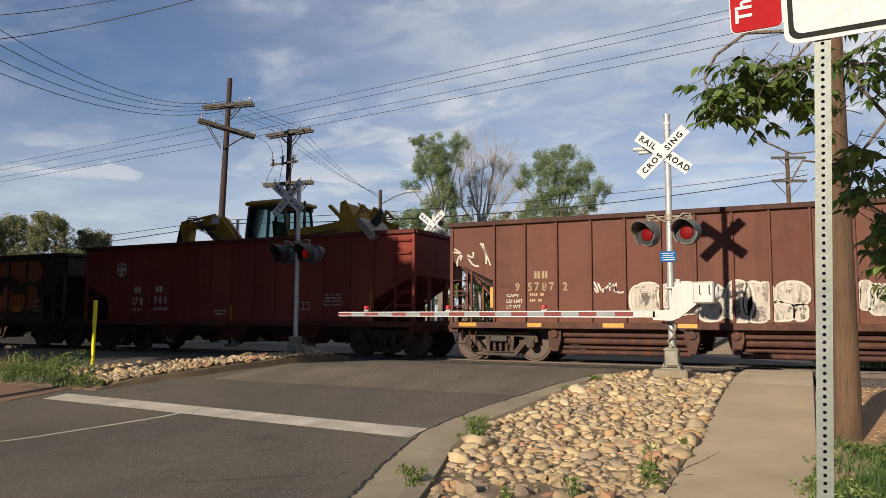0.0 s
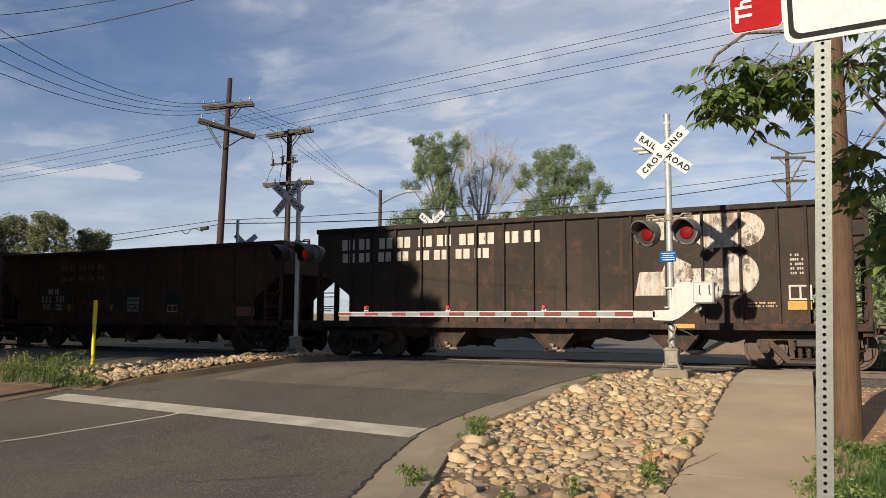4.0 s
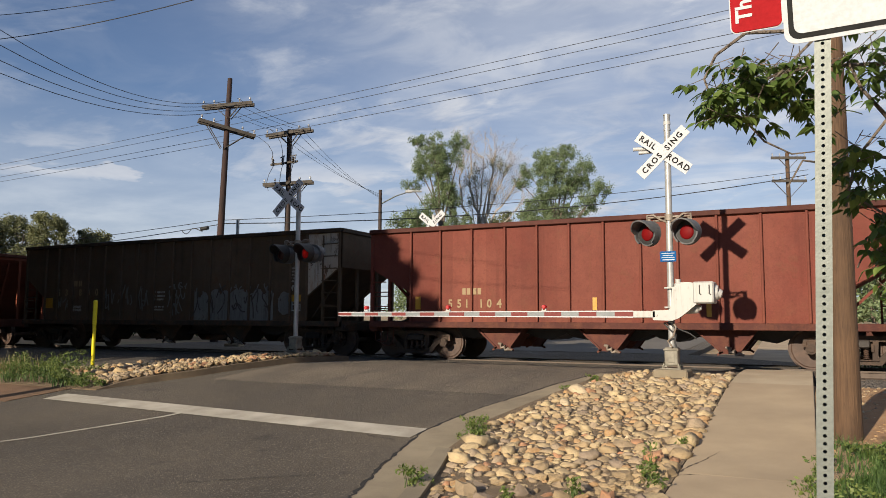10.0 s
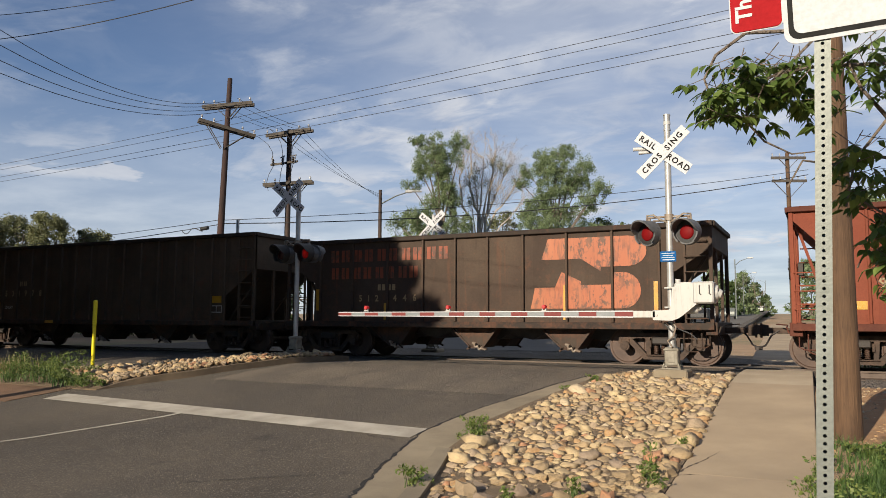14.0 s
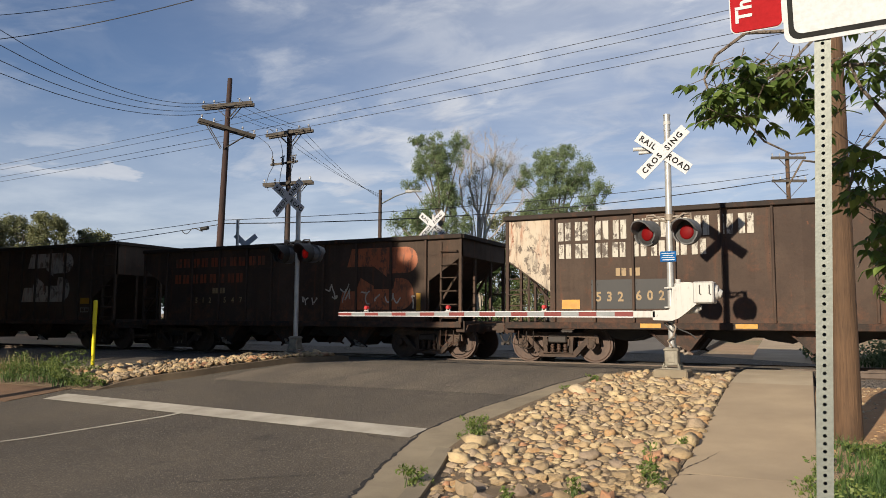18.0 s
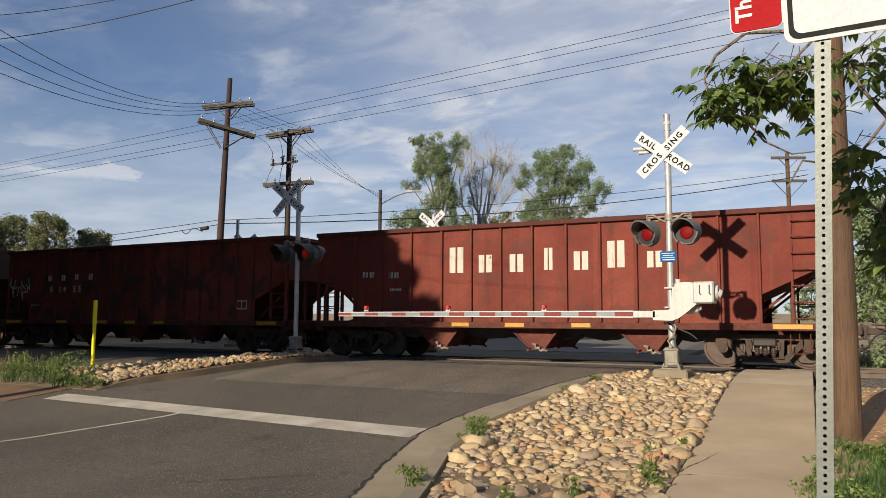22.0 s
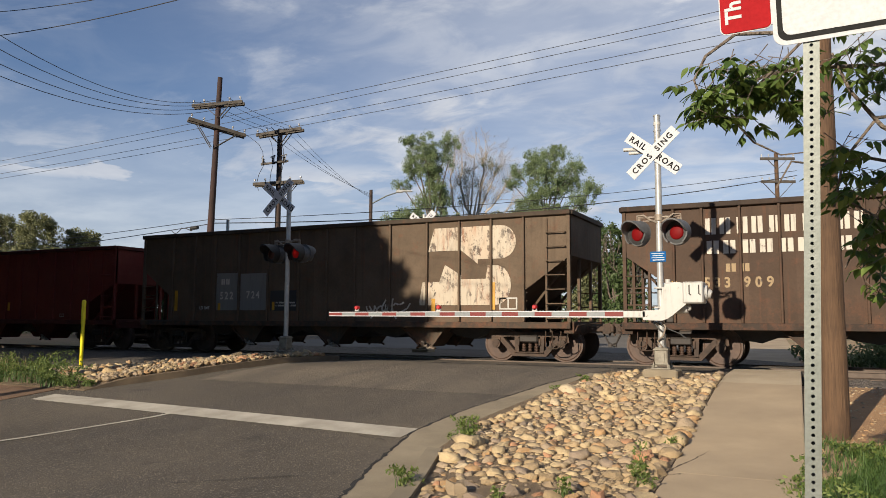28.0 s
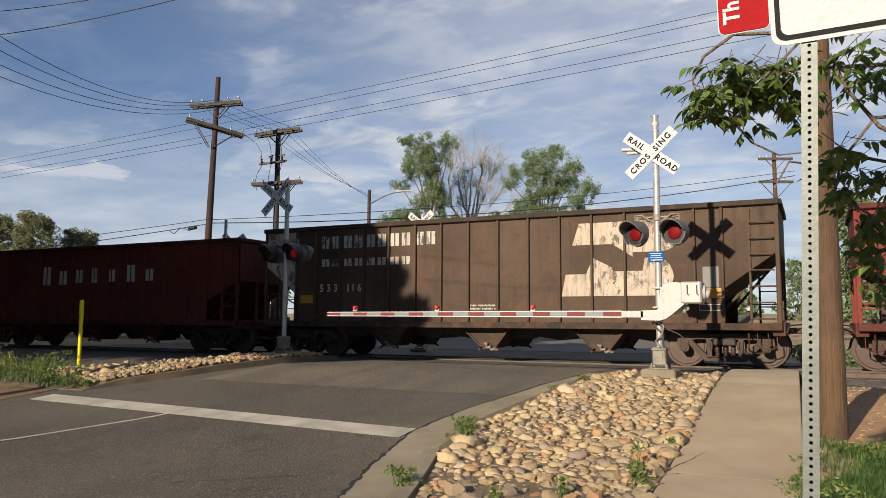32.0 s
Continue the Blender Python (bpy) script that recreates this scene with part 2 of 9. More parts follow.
def worn_sign(name, colour, under, amount=0.5, seed=0.0, rough=0.6, rust=0.0):
    """Painted lettering, streaked downwards and flaked off in small chips that show what is under it."""
    m, nd, ln, b = shader(name, rough)
    v = coords(nd, ln, scale=(1, 1, 0.6), shift=(seed, 0, seed))
    s = coords(nd, ln, scale=(1, 1, 0.12), shift=(0, seed, 0))
    lo = 0.72 - 0.26 * amount
    chips = times(nd, ln, grain(nd, ln, v, 5.5, 10, 0.75, lo, lo + 0.05), grain(nd, ln, v, 1.1, 4, 0.6, 0.62 - 0.35 * amount, 0.7 - 0.25 * amount))
    col = mixed(nd, ln, chips, colour, under)
    col = mixed(nd, ln, times(nd, ln, grain(nd, ln, s, 11.0, 5, 0.7, 0.52, 0.68), amount), col, under)
    col = mixed(nd, ln, times(nd, ln, grain(nd, ln, v, 2.0, 6, 0.65, 0.4, 0.7), 0.35 * amount), col, tuple(0.6 * c for c in colour))
    if rust:
        # rust that bleeds down from the chips
        low = coords(nd, ln, scale=(1, 1, 0.22), shift=(seed, 0, 2 * seed))
        run = times(nd, ln, grain(nd, ln, low, 6.5, 7, 0.7, 0.5, 0.66), grain(nd, ln, v, 1.3, 5, 0.6, 0.42, 0.62))
        col = mixed(nd, ln, times(nd, ln, run, rust), col, (0.26, 0.085, 0.03))
        col = mixed(nd, ln, times(nd, ln, grain(nd, ln, low, 2.4, 5, 0.6, 0.45, 0.75), 0.4 * rust), col, (0.4, 0.22, 0.1))
    ln.new(col, b.inputs["Base Color"])
    return m


def glow(name, colour, strength, base):
    m, nd, ln, b = shader(name, 0.55)
    b.inputs["Base Color"].default_value = rgb(base)
    b.inputs["Emission Color"].default_value, b.inputs["Emission Strength"].default_value = rgb(colour), strength
    return m


STEEL_DARK = plain("grimy_steel", (0.02, 0.016, 0.014), (0.038, 0.029, 0.024), 3.0, 0.65)
TRUCK_RUST = plain("bogie_rust", (0.03, 0.019, 0.013), (0.078, 0.045, 0.028), 4.0, 0.75, fine=35, relief=0.3)
WHEEL_RUST = plain("wheel_rust", (0.05, 0.027, 0.018), (0.09, 0.05, 0.032), 5.0, 0.6)
TREAD = plain("wheel_tread", (0.35, 0.32, 0.3), (0.22, 0.18, 0.16), 8.0, 0.3, 0.9)
YELLOW_TAPE = plain("yellow_reflector", (0.46, 0.24, 0.008), (0.36, 0.17, 0.008), 5, 0.4)
WHITE_MARK = plain("white_marking", (0.46, 0.44, 0.4), (0.36, 0.34, 0.3), 6, 0.6)
GREY_MARK = plain("faded_marking", (0.45, 0.4, 0.34), (0.3, 0.25, 0.2), 9, 0.7)
TAN_MARK = plain("tan_marking", (0.5, 0.36, 0.2), (0.35, 0.24, 0.14), 9, 0.7)
GALVANIZED = plain("galvanised_steel", (0.17, 0.185, 0.17), (0.13, 0.145, 0.13), 14, 0.5, 0.3, fine=90, relief=0.05)
ALUMINIUM = plain("aluminium_mast", (0.45, 0.45, 0.44), (0.35, 0.35, 0.34), 8, 0.42, 0.35, relief=0.04)
WHITE_PAINT = worn_sign("white_paint", (0.42, 0.415, 0.395), (0.16, 0.13, 0.1), 0.42, 3.3, 0.5)
SIGN_WHITE = plain("sign_white", (0.53, 0.54, 0.56), (0.51, 0.52, 0.54), 5, 0.4, relief=0.03)
SIGN_BLACK = plain("sign_black", (0.02, 0.02, 0.02), (0.03, 0.03, 0.03), 5, 0.5)
RED_BAND = plain("red_band", (0.16, 0.008, 0.006), (0.12, 0.008, 0.006), 9, 0.6)
GREY_BAND = plain("silver_band", (0.19, 0.21, 0.22), (0.15, 0.165, 0.17), 9, 0.4)
SIGN_RED = plain("sign_red", (0.33, 0.016, 0.02), (0.29, 0.015, 0.018), 6, 0.35, relief=0.03)
SIGN_BLUE = plain("sign_blue", (0.012, 0.1, 0.3), (0.012, 0.085, 0.26), 9, 0.4)
HOOD_BLACK = plain("hood_black", (0.012, 0.012, 0.013), (0.025, 0.025, 0.025), 12, 0.6)
TARGET_GREY = plain("target_grey", (0.07, 0.072, 0.075), (0.11, 0.11, 0.11), 14, 0.55)


def lit_lens(name, peak):
    """A red lens with a bulb behind it: brightest in the middle."""
    m = glow(name, (1.0, 0.025, 0.02), 0.06, (0.12, 0.004, 0.005))
    nd, ln = m.node_tree.nodes, m.node_tree.links
    b = nd["Principled BSDF"]
    b.inputs["Specular IOR Level"].default_value = 0.1
    tc, far, r = nd.new("ShaderNodeTexCoord"), nd.new("ShaderNodeVectorMath"), nd.new("ShaderNodeMapRange")
    far.operation = "LENGTH"
    ln.new(tc.outputs["Object"], far.inputs[0])
    ln.new(far.outputs["Value"], r.inputs["Value"])
    r.interpolation_type = "SMOOTHSTEP"
    for key, v in (("From Min", 0.02), ("From Max", 0.12), ("To Min", peak), ("To Max", 0.06 * peak)):
        r.inputs[key].default_value = v
    ln.new(r.outputs[0], b.inputs["Emission Strength"])
    return m


LAMP_ON, LAMP_BRIGHT = lit_lens("lit_red_lens", 0.32), lit_lens("bright_red_lens", 0.75)
LAMP_SMALL = glow("small_red_lamp", (1.0, 0.03, 0.03), 0.12, (0.3, 0.01, 0.012))
LAMP_OFF = plain("red_lens", (0.05, 0.003, 0.004), (0.035, 0.002, 0.003), 20, 0.3)
CAST_METAL = plain("stained_cast_metal", (0.27, 0.25, 0.2), (0.15, 0.13, 0.1), 7, 0.6, 0.2, relief=0.2)
BRACKET = plain("rusty_bracket", (0.3, 0.26, 0.21), (0.16, 0.11, 0.08), 9, 0.6, 0.2)
CONCRETE = plain("concrete", (0.3, 0.245, 0.165), (0.19, 0.155, 0.105), 1.1, 0.85, fine=110, relief=0.25, space="Object")

KERB_STAINED = plain("stained_kerb_concrete", (0.2, 0.145, 0.09), (0.1, 0.075, 0.05), 1.6, 0.9, fine=60, relief=0.3)


def timber(name, c1, c2, dark):
    """Weathered wood with grain and checks that run upwards."""
    m, nd, ln, b = shader(name, 0.85)
    v, up = coords(nd, ln), coords(nd, ln, scale=(1, 1, 0.05))
    col = mixed(nd, ln, grain(nd, ln, v, 1.3, 5), c1, c2)
    col = mixed(nd, ln, times(nd, ln, grain(nd, ln, up, 30, 5, 0.7, 0.45, 0.7), 0.7), col, dark)
    col = mixed(nd, ln, times(nd, ln, grain(nd, ln, coords(nd, ln, scale=(1, 1, 0.35)), 4.5, 5, 0.65, 0.55, 0.7), 0.6), col, dark)
    checks = grain(nd, ln, up, 55, 4, 0.7, 0.6, 0.68)
    col = mixed(nd, ln, times(nd, ln, checks, 0.5), col, tuple(0.5 * x for x in dark))
    ln.new(col, b.inputs["Base Color"])
    bump(nd, ln, b, grain(nd, ln, up, 40, 5), 0.6, 0.01)
    return m


POLE_WOOD = timber("weathered_wood", (0.118, 0.066, 0.034), (0.08, 0.045, 0.024), (0.04, 0.022, 0.012))
POLE_RED = timber("reddish_creosoted_wood", (0.05, 0.023, 0.019), (0.03, 0.016, 0.013), (0.014, 0.01, 0.009))
POLE_DARK = plain("creosoted_wood", (0.06, 0.036, 0.026), (0.03, 0.02, 0.016), 3, 0.8)
ARM_WOOD = plain("grey_crossarm", (0.1, 0.086, 0.07), (0.045, 0.037, 0.03), 3, 0.85, fine=30, relief=0.3)
WIRE = plain("wire", (0.03, 0.03, 0.03), (0.05, 0.05, 0.05), 8, 0.5)
INSULATOR = plain("porcelain", (0.35, 0.35, 0.36), (0.2, 0.2, 0.2), 8, 0.3)
for matt in (SIGN_RED, SIGN_WHITE, SIGN_BLACK, SIGN_BLUE):
    matt.node_tree.nodes["Principled BSDF"].inputs["Specular IOR Level"].default_value = 0.05
    matt.node_tree.nodes["Principled BSDF"].inputs["Roughness"].default_value = 0.85

# ---- ground, road, track ----
TRACK_Y = 19.7
ROAD_Y = (-60, 5, 7.3, 9.3, 11.8, 13.7, 15.5, 32, 60, 420)
ROAD_Z = (-0.82, -0.78, -0.73, -0.61, -0.35, -0.16, -0.04, -0.01, 0.5, 8.6)
LAND_Y = (-60, 5, 7.3, 9.3, 11.8, 13.7, 15.3, 16.4, 23.2, 25.5, 60, 420, 1800)
LAND_Z = (-0.68, -0.66, -0.6, -0.5, -0.26, -0.1, -0.1, -0.3, -0.3, -0.12, 0.3, 6.0, 20.0)


def road_z(y):
    return float(np.interp(y, ROAD_Y, ROAD_Z))


def land_z(y):
    return float(np.interp(y, LAND_Y, LAND_Z))


def walk_z(y):
    return float(np.interp(y, (-60, 5, 7.3, 9.3, 11.8, 13.7, 15.4, 17.3, 18.4), (-0.68, -0.66, -0.6, -0.48, -0.22, -0.04, 0.04, 0.04, 0.0)))


def asphalt(name, tone=1.0):
    m, nd, ln, b = shader(name, 0.9)
    v = coords(nd, ln)
    long = coords(nd, ln, scale=(1.0, 0.12, 1))
    col = mixed(nd, ln, grain(nd, ln, v, 0.35, 5), tuple(tone * c for c in (0.075, 0.061, 0.045)), tuple(tone * c for c in (0.14, 0.112, 0.08)))
    col = mixed(nd, ln, times(nd, ln, grain(nd, ln, long, 0.9, 4, 0.6, 0.5, 0.7), 0.45), col, (0.04, 0.035, 0.032))
    col = mixed(nd, ln, times(nd, ln, grain(nd, ln, v, 0.16, 4, 0.6, 0.45, 0.6), 0.5), col, (0.105, 0.088, 0.07))
    speck = grain(nd, ln, v, 38, 3, 0.8, 0.42, 0.62)
    fine = grain(nd, ln, v, 110, 2, 0.7, 0.35, 0.65)
    col = mixed(nd, ln, times(nd, ln, speck, 0.5), col, (0.03, 0.025, 0.02))
    col = mixed(nd, ln, times(nd, ln, grain(nd, ln, v, 46, 2, 0.6, 0.57, 0.65), 0.8), col, (0.3, 0.25, 0.19))
    col = mixed(nd, ln, times(nd, ln, fine, 0.35), col, (0.025, 0.022, 0.02))
    col = mixed(nd, ln, times(nd, ln, grain(nd, ln, v, 0.9, 6, 0.7, 0.62, 0.7), 0.6), col, (0.03, 0.027, 0.025))
    ln.new(col, b.inputs["Base Color"])
    bump(nd, ln, b, speck, 0.6, 0.014)
    return m


def soil():
    m, nd, ln, b = shader("dry_soil", 0.95)
    v = coords(nd, ln)
    col = mixed(nd, ln, grain(nd, ln, v, 0.6, 6), (0.36, 0.225, 0.125), (0.25, 0.16, 0.09))
    col = mixed(nd, ln, grain(nd, ln, v, 0.08, 5, 0.6, 0.45, 0.6), col, (0.13, 0.12, 0.05))
    f = grain(nd, ln, v, 40, 4, 0.6, 0.35, 0.7)
    col = mixed(nd, ln, times(nd, ln, f, 0.5), col, (0.4, 0.3, 0.21))
    ln.new(col, b.inputs["Base Color"])
    bump(nd, ln, b, f, 0.5, 0.02)
    return m


ASPHALT, SOIL = asphalt("asphalt"), soil()
ASPHALT_NEW = asphalt("asphalt_patch", 1.85)
DIRT = plain("bed_dirt", (0.23, 0.165, 0.1), (0.14, 0.1, 0.062), 4, 0.95, fine=50, relief=0.7, dist=0.03)
RED_EARTH = plain("red_earth", (0.2, 0.115, 0.065), (0.12, 0.075, 0.045), 1.2, 0.95, fine=30, relief=0.6, dist=0.03)
ORANGE_EARTH = plain("orange_earth", (0.4, 0.235, 0.115), (0.28, 0.165, 0.085), 1.4, 0.95, fine=45, relief=0.6, dist=0.02)
ASPHALT_FAR = plain("sunlit_tone_asphalt", (0.135, 0.118, 0.098), (0.1, 0.088, 0.075), 0.2, 0.9, fine=6, relief=0.1)
ROAD_PAINT = plain("road_paint", (0.46, 0.42, 0.35), (0.29, 0.26, 0.21), 1.6, 0.8, fine=70, relief=0.1)
BALLAST = plain("ballast", (0.17, 0.145, 0.125), (0.1, 0.085, 0.075), 3, 0.9, fine=14, relief=1.0, dist=0.05)
TIE = plain("old_tie", (0.075, 0.052, 0.04), (0.12, 0.09, 0.07), 5, 0.9)
RAIL = plain("rail_steel", (0.11, 0.08, 0.06), (0.07, 0.048, 0.036), 4, 0.6, 0.15)
SIDEWALK = plain("sidewalk_concrete", (0.41, 0.315, 0.205), (0.3, 0.228, 0.15), 0.8, 0.9, fine=100, relief=0.2)
SIDEWALK_PALE = plain("pale_sidewalk_concrete", (0.45, 0.365, 0.25), (0.36, 0.285, 0.19), 0.8, 0.9, fine=90, relief=0.25)
CRACK = plain("crack_earth", (0.07, 0.05, 0.034), (0.11, 0.08, 0.05), 9, 0.95)


def strip(name, left, right, ys, height, material, label, category, drop=0.0):
    """A long sheet between two edges that follows a height, with its sides turned down by drop."""
    bm = bmesh.new()
    rows = []
    for y in ys:
        a, b, z = left(y), right(y), height(y)
        r = [bm.verts.new((a, y, z)), bm.verts.new((b, y, z))]
        if drop:
            r = [bm.verts.new((a, y, z - drop))] + r + [bm.verts.new((b, y, z - drop))]
        rows.append(r)
    for p, q in zip(rows, rows[1:]):
        for i in range(len(p) - 1):
            bm.faces.new((p[i], p[i + 1], q[i + 1], q[i]))
    if drop:
        for r in (rows[0], rows[-1]):
            bm.faces.new(r)
    return solid(name, bm, material, label, category, kind="structure", smooth=False)


def steps(a, b, d):
    return [a + (b - a) * i / max(1, round((b - a) / d)) for i in range(max(1, round((b - a) / d)) + 1)]


FAR = [-60, -20, 0] + steps(2, 26, 0.25) + [32, 45, 60, 100, 160, 240, 330, 420]


def low_z(y):
    """The ground under the road and its kerbs."""
    return min(land_z(y), road_z(y)) - 0.12


def lay_ground():
    ys = [-900, -300, -120] + FAR + [700, 1800]
    xs = [(-900, land_z), (-200, land_z), (-60, land_z), (-27.4, land_z), (-27.1, low_z), (-14, low_z), (-0.6, low_z), (-0.34, land_z), (30, land_z), (200, land_z), (900, land_z)]
    bm = bmesh.new()
    rows = [[bm.verts.new((x, y, f(y))) for x, f in xs] for y in ys]
    for p, q in zip(rows, rows[1:]):
        for i in range(len(xs) - 1):
            bm.faces.new((p[i], p[i + 1], q[i + 1], q[i]))
    solid("ground", bm, SOIL, "dry brown earth with sparse grass around the crossing", "ground", kind="structure")


lay_ground()


def drift(y):
    """The road beyond the crossing bends slightly to the west."""
    return -0.055 * max(0.0, y - 22)


def kerb_x(y):
    return float(np.interp(y, (-60, 3, 6.5, 7.9, 9.75, 11.4, 12.5, 14.1, 15.5, 17), (-2.9, -3.2, -4.33, -4.8, -5.28, -5.12, -4.88, -4.57, -4.29, -4.1)))


def road_right(y):
    return kerb_x(y) if y < 16 else float(np.interp(y, (16, 17, 22, 26), (-4.1, -0.2, -0.2, -4.0))) + drift(y)


strip("road", lambda y: -27 + drift(y), road_right, FAR, road_z, ASPHALT, "worn grey asphalt road over the level crossing", "road", 0.25)
# a paler copy of the asphalt, with the far sunlight put into its colour
strip("far_road", lambda y: -24 + drift(y), lambda y: -4.6 + drift(y), [26] + FAR[FAR.index(26) + 1:], lambda y: road_z(y) + 0.012, ASPHALT_FAR, "road beyond the track, sunlight put into its pale asphalt colour", "road")
# a lighter resurfaced panel before the rails
strip("road_patch", lambda y: -12.1, lambda y: kerb_x(y) - 0.07, steps(12.6, 17.6, 0.25), lambda y: road_z(y) + 0.006, ASPHALT_NEW, "newer brownish asphalt panel beside the rails", "road patch")


def island_x(y):
    """The road side of the island's kerb."""
    return float(np.interp(y, (8, 11.0, 11.5, 12.75, 14.4, 15.2, 16.2, 17.1), (-14.4, -13.66, -13.46, -12.88, -12.42, -12.2, -11.85, -11.5)))


def island_w(y):
    return float(np.interp(y, (11, 13, 14.6, 17), (4.0, 2.4, 1.5, 1.6)))


def island_rise(y):
    """The island comes up out of the shoulder."""
    return float(np.interp(y, (10.9, 11.7), (0.02, 0.14)))


def stop_line():
    bm = bmesh.new()
    xs, rows = steps(-13.95, -5.3, 0.6), []
    for x in xs:
        y = 9.36 - 0.062 * (x + 5.3)
        rows.append([bm.verts.new((x, y + d, road_z(y + d) + 0.011)) for d in (0.0, 0.18, 0.36, 0.54)])
    for p, q in zip(rows, rows[1:]):
        for i in range(3):
            bm.faces.new((p[i], q[i], q[i + 1], p[i + 1]))
    solid("stop_line", bm, ROAD_PAINT, "worn white stop line across the asphalt", "stop line", kind="structure", smooth=False)


stop_line()
strip("lane_line", lambda y: -10.7 + 0.26 * (y - 6.96) - 0.05, lambda y: -10.7 + 0.26 * (y - 6.96) + 0.05, steps(-20, 9.7, 0.33), lambda y: road_z(y) + 0.01, ROAD_PAINT, "thin white lane line on the asphalt", "lane line")
strip("edge_line", lambda y: -14.75, lambda y: -14.63, steps(-10, 9.0, 0.3), lambda y: road_z(y) + 0.01, YELLOW_TAPE, "yellow edge line on the asphalt", "edge line")

# the concrete gutter and kerb round the stone bed
GUTTER_Y = steps(3, 15.6, 0.4)


def bed_left(y):
    return float(np.interp(y, (3, 5, 6.34, 8.3, 10.1, 11.9, 14.26, 15.1), (-2.7, -3.2, -3.55, -4.22, -4.47, -4.24, -3.96, -3.8)))


def bed_right(y):
    return -1.46 - 0.022 * (y - 7.3)


strip("gutter", lambda y: kerb_x(y) - 0.02, bed_left, GUTTER_Y, lambda y: road_z(y) + 0.012, CONCRETE, "concrete gutter along the asphalt edge", "gutter", 0.1)
strip("kerb", lambda y: bed_left(y) - 0.1, lambda y: bed_left(y) + 0.1, steps(3, 8.3, 0.4), lambda y: walk_z(y) + 0.045, CONCRETE, "worn concrete kerb beside the stone bed", "kerb", 0.3)
strip("stone_bed", bed_left, bed_right, steps(3, 15.4, 0.4), lambda y: walk_z(y) + 0.008, DIRT, "earth bed under the river stones", "bed", 0.3)


def walk_right(y):
    return -0.3 - 0.022 * (y - 14.5)


strip("sidewalk", bed_right, walk_right, steps(-20, 18.3, 0.5), lambda y: walk_z(y) - 0.012, CONCRETE, "sandy concrete sidewalk of slabs rising to the rails", "sidewalk", 0.2)


def slabs():
    walkway = bpy.data.objects["sidewalk"]
    for y, q, surface in ((2.6, 8.35, SIDEWALK), (8.35, 14.25, SIDEWALK), (14.25, 18.28, SIDEWALK_PALE)):
        bm = bmesh.new()
        rows = []
        for t in steps(y + 0.002, q - 0.002, 0.25):
            rows.append([bm.verts.new((x, t, walk_z(t) - d)) for x, d in ((bed_right(t), 0.1), (bed_right(t) + 0.004, 0.004), (bed_right(t) + 0.02, 0), (walk_right(t) - 0.02, 0), (walk_right(t) - 0.004, 0.004), (walk_right(t), 0.1))])
        for p, r in zip(rows, rows[1:]):
            for i in range(5):
                bm.faces.new((p[i], p[i + 1], r[i + 1], r[i]))
        for r in (rows[0], rows[-1]):
            bm.faces.new(r)
        part("slab", bm, surface, walkway, "", False)
    # a ragged crack that starts at the stones
    bm = bmesh.new()
    rnd = random.Random(8)
    for x0, y0, x1, y1, broad in ((-1.5, 8.28, -1.2, 9.45, 0.028), (-1.5, 8.2, -1.26, 8.32, 0.022)):
        n = 22
        run = []
        for i in range(n + 1):
            u = i / n
            x, y, t = x0 + (x1 - x0) * u + rnd.uniform(-0.012, 0.012), y0 + (y1 - y0) * u + rnd.uniform(-0.02, 0.02), broad * (1 - 0.9 * u) * rnd.uniform(0.3, 1)
            run.append((bm.verts.new((x - t, y - t, walk_z(y) + 0.0025)), bm.verts.new((x + t, y + t, walk_z(y) + 0.0025))))
        for p, r in zip(run, run[1:]):
            bm.faces.new((p[0], p[1], r[1], r[0]))
    part("crack", bm, CRACK, walkway, "dark earth-filled crack", False)


slabs()
strip("verge_earth", lambda y: walk_right(y) + 0.02, lambda y: 7.0, steps(10.2, 15.6, 0.4), lambda y: land_z(y) + 0.006, ORANGE_EARTH, "sunlit orange earth beside the sidewalk", "earth")
strip("far_sidewalk", lambda y: -2.0 + drift(y), lambda y: -0.4 + drift(y), steps(21.3, 90, 3), lambda y: land_z(y) + 0.13, SIDEWALK, "concrete sidewalk beyond the rails", "sidewalk", 0.2)

strip("shoulder", lambda y: -27.3, lambda y: -14.5 + 0.05 * (y - 9.6), steps(9.5, 11.0, 0.25), lambda y: road_z(y) + 0.012, RED_EARTH, "reddish bare earth shoulder beside the road", "shoulder", 0.1)
# the island with its kerb at the side of the road
strip("island_bed", lambda y: island_x(y) - island_w(y), lambda y: island_x(y) - 0.06, steps(10.9, 16.9, 0.25), lambda y: road_z(y) + island_rise(y), DIRT, "earth of the stone-covered island", "bed", 0.35)
strip("island_kerb", lambda y: island_x(y) - 0.07, island_x, steps(10.9, 16.9, 0.25), lambda y: road_z(y) + island_rise(y), KERB_STAINED, "low stained concrete kerb round the stone island", "kerb", 0.4)
strip("island_end", lambda y: island_x(y) - island_w(y), lambda y: island_x(y) - 0.02, [16.903, 17.05], lambda y: road_z(y) + 0.13, KERB_STAINED, "rounded concrete kerb end of the island", "kerb", 0.4)


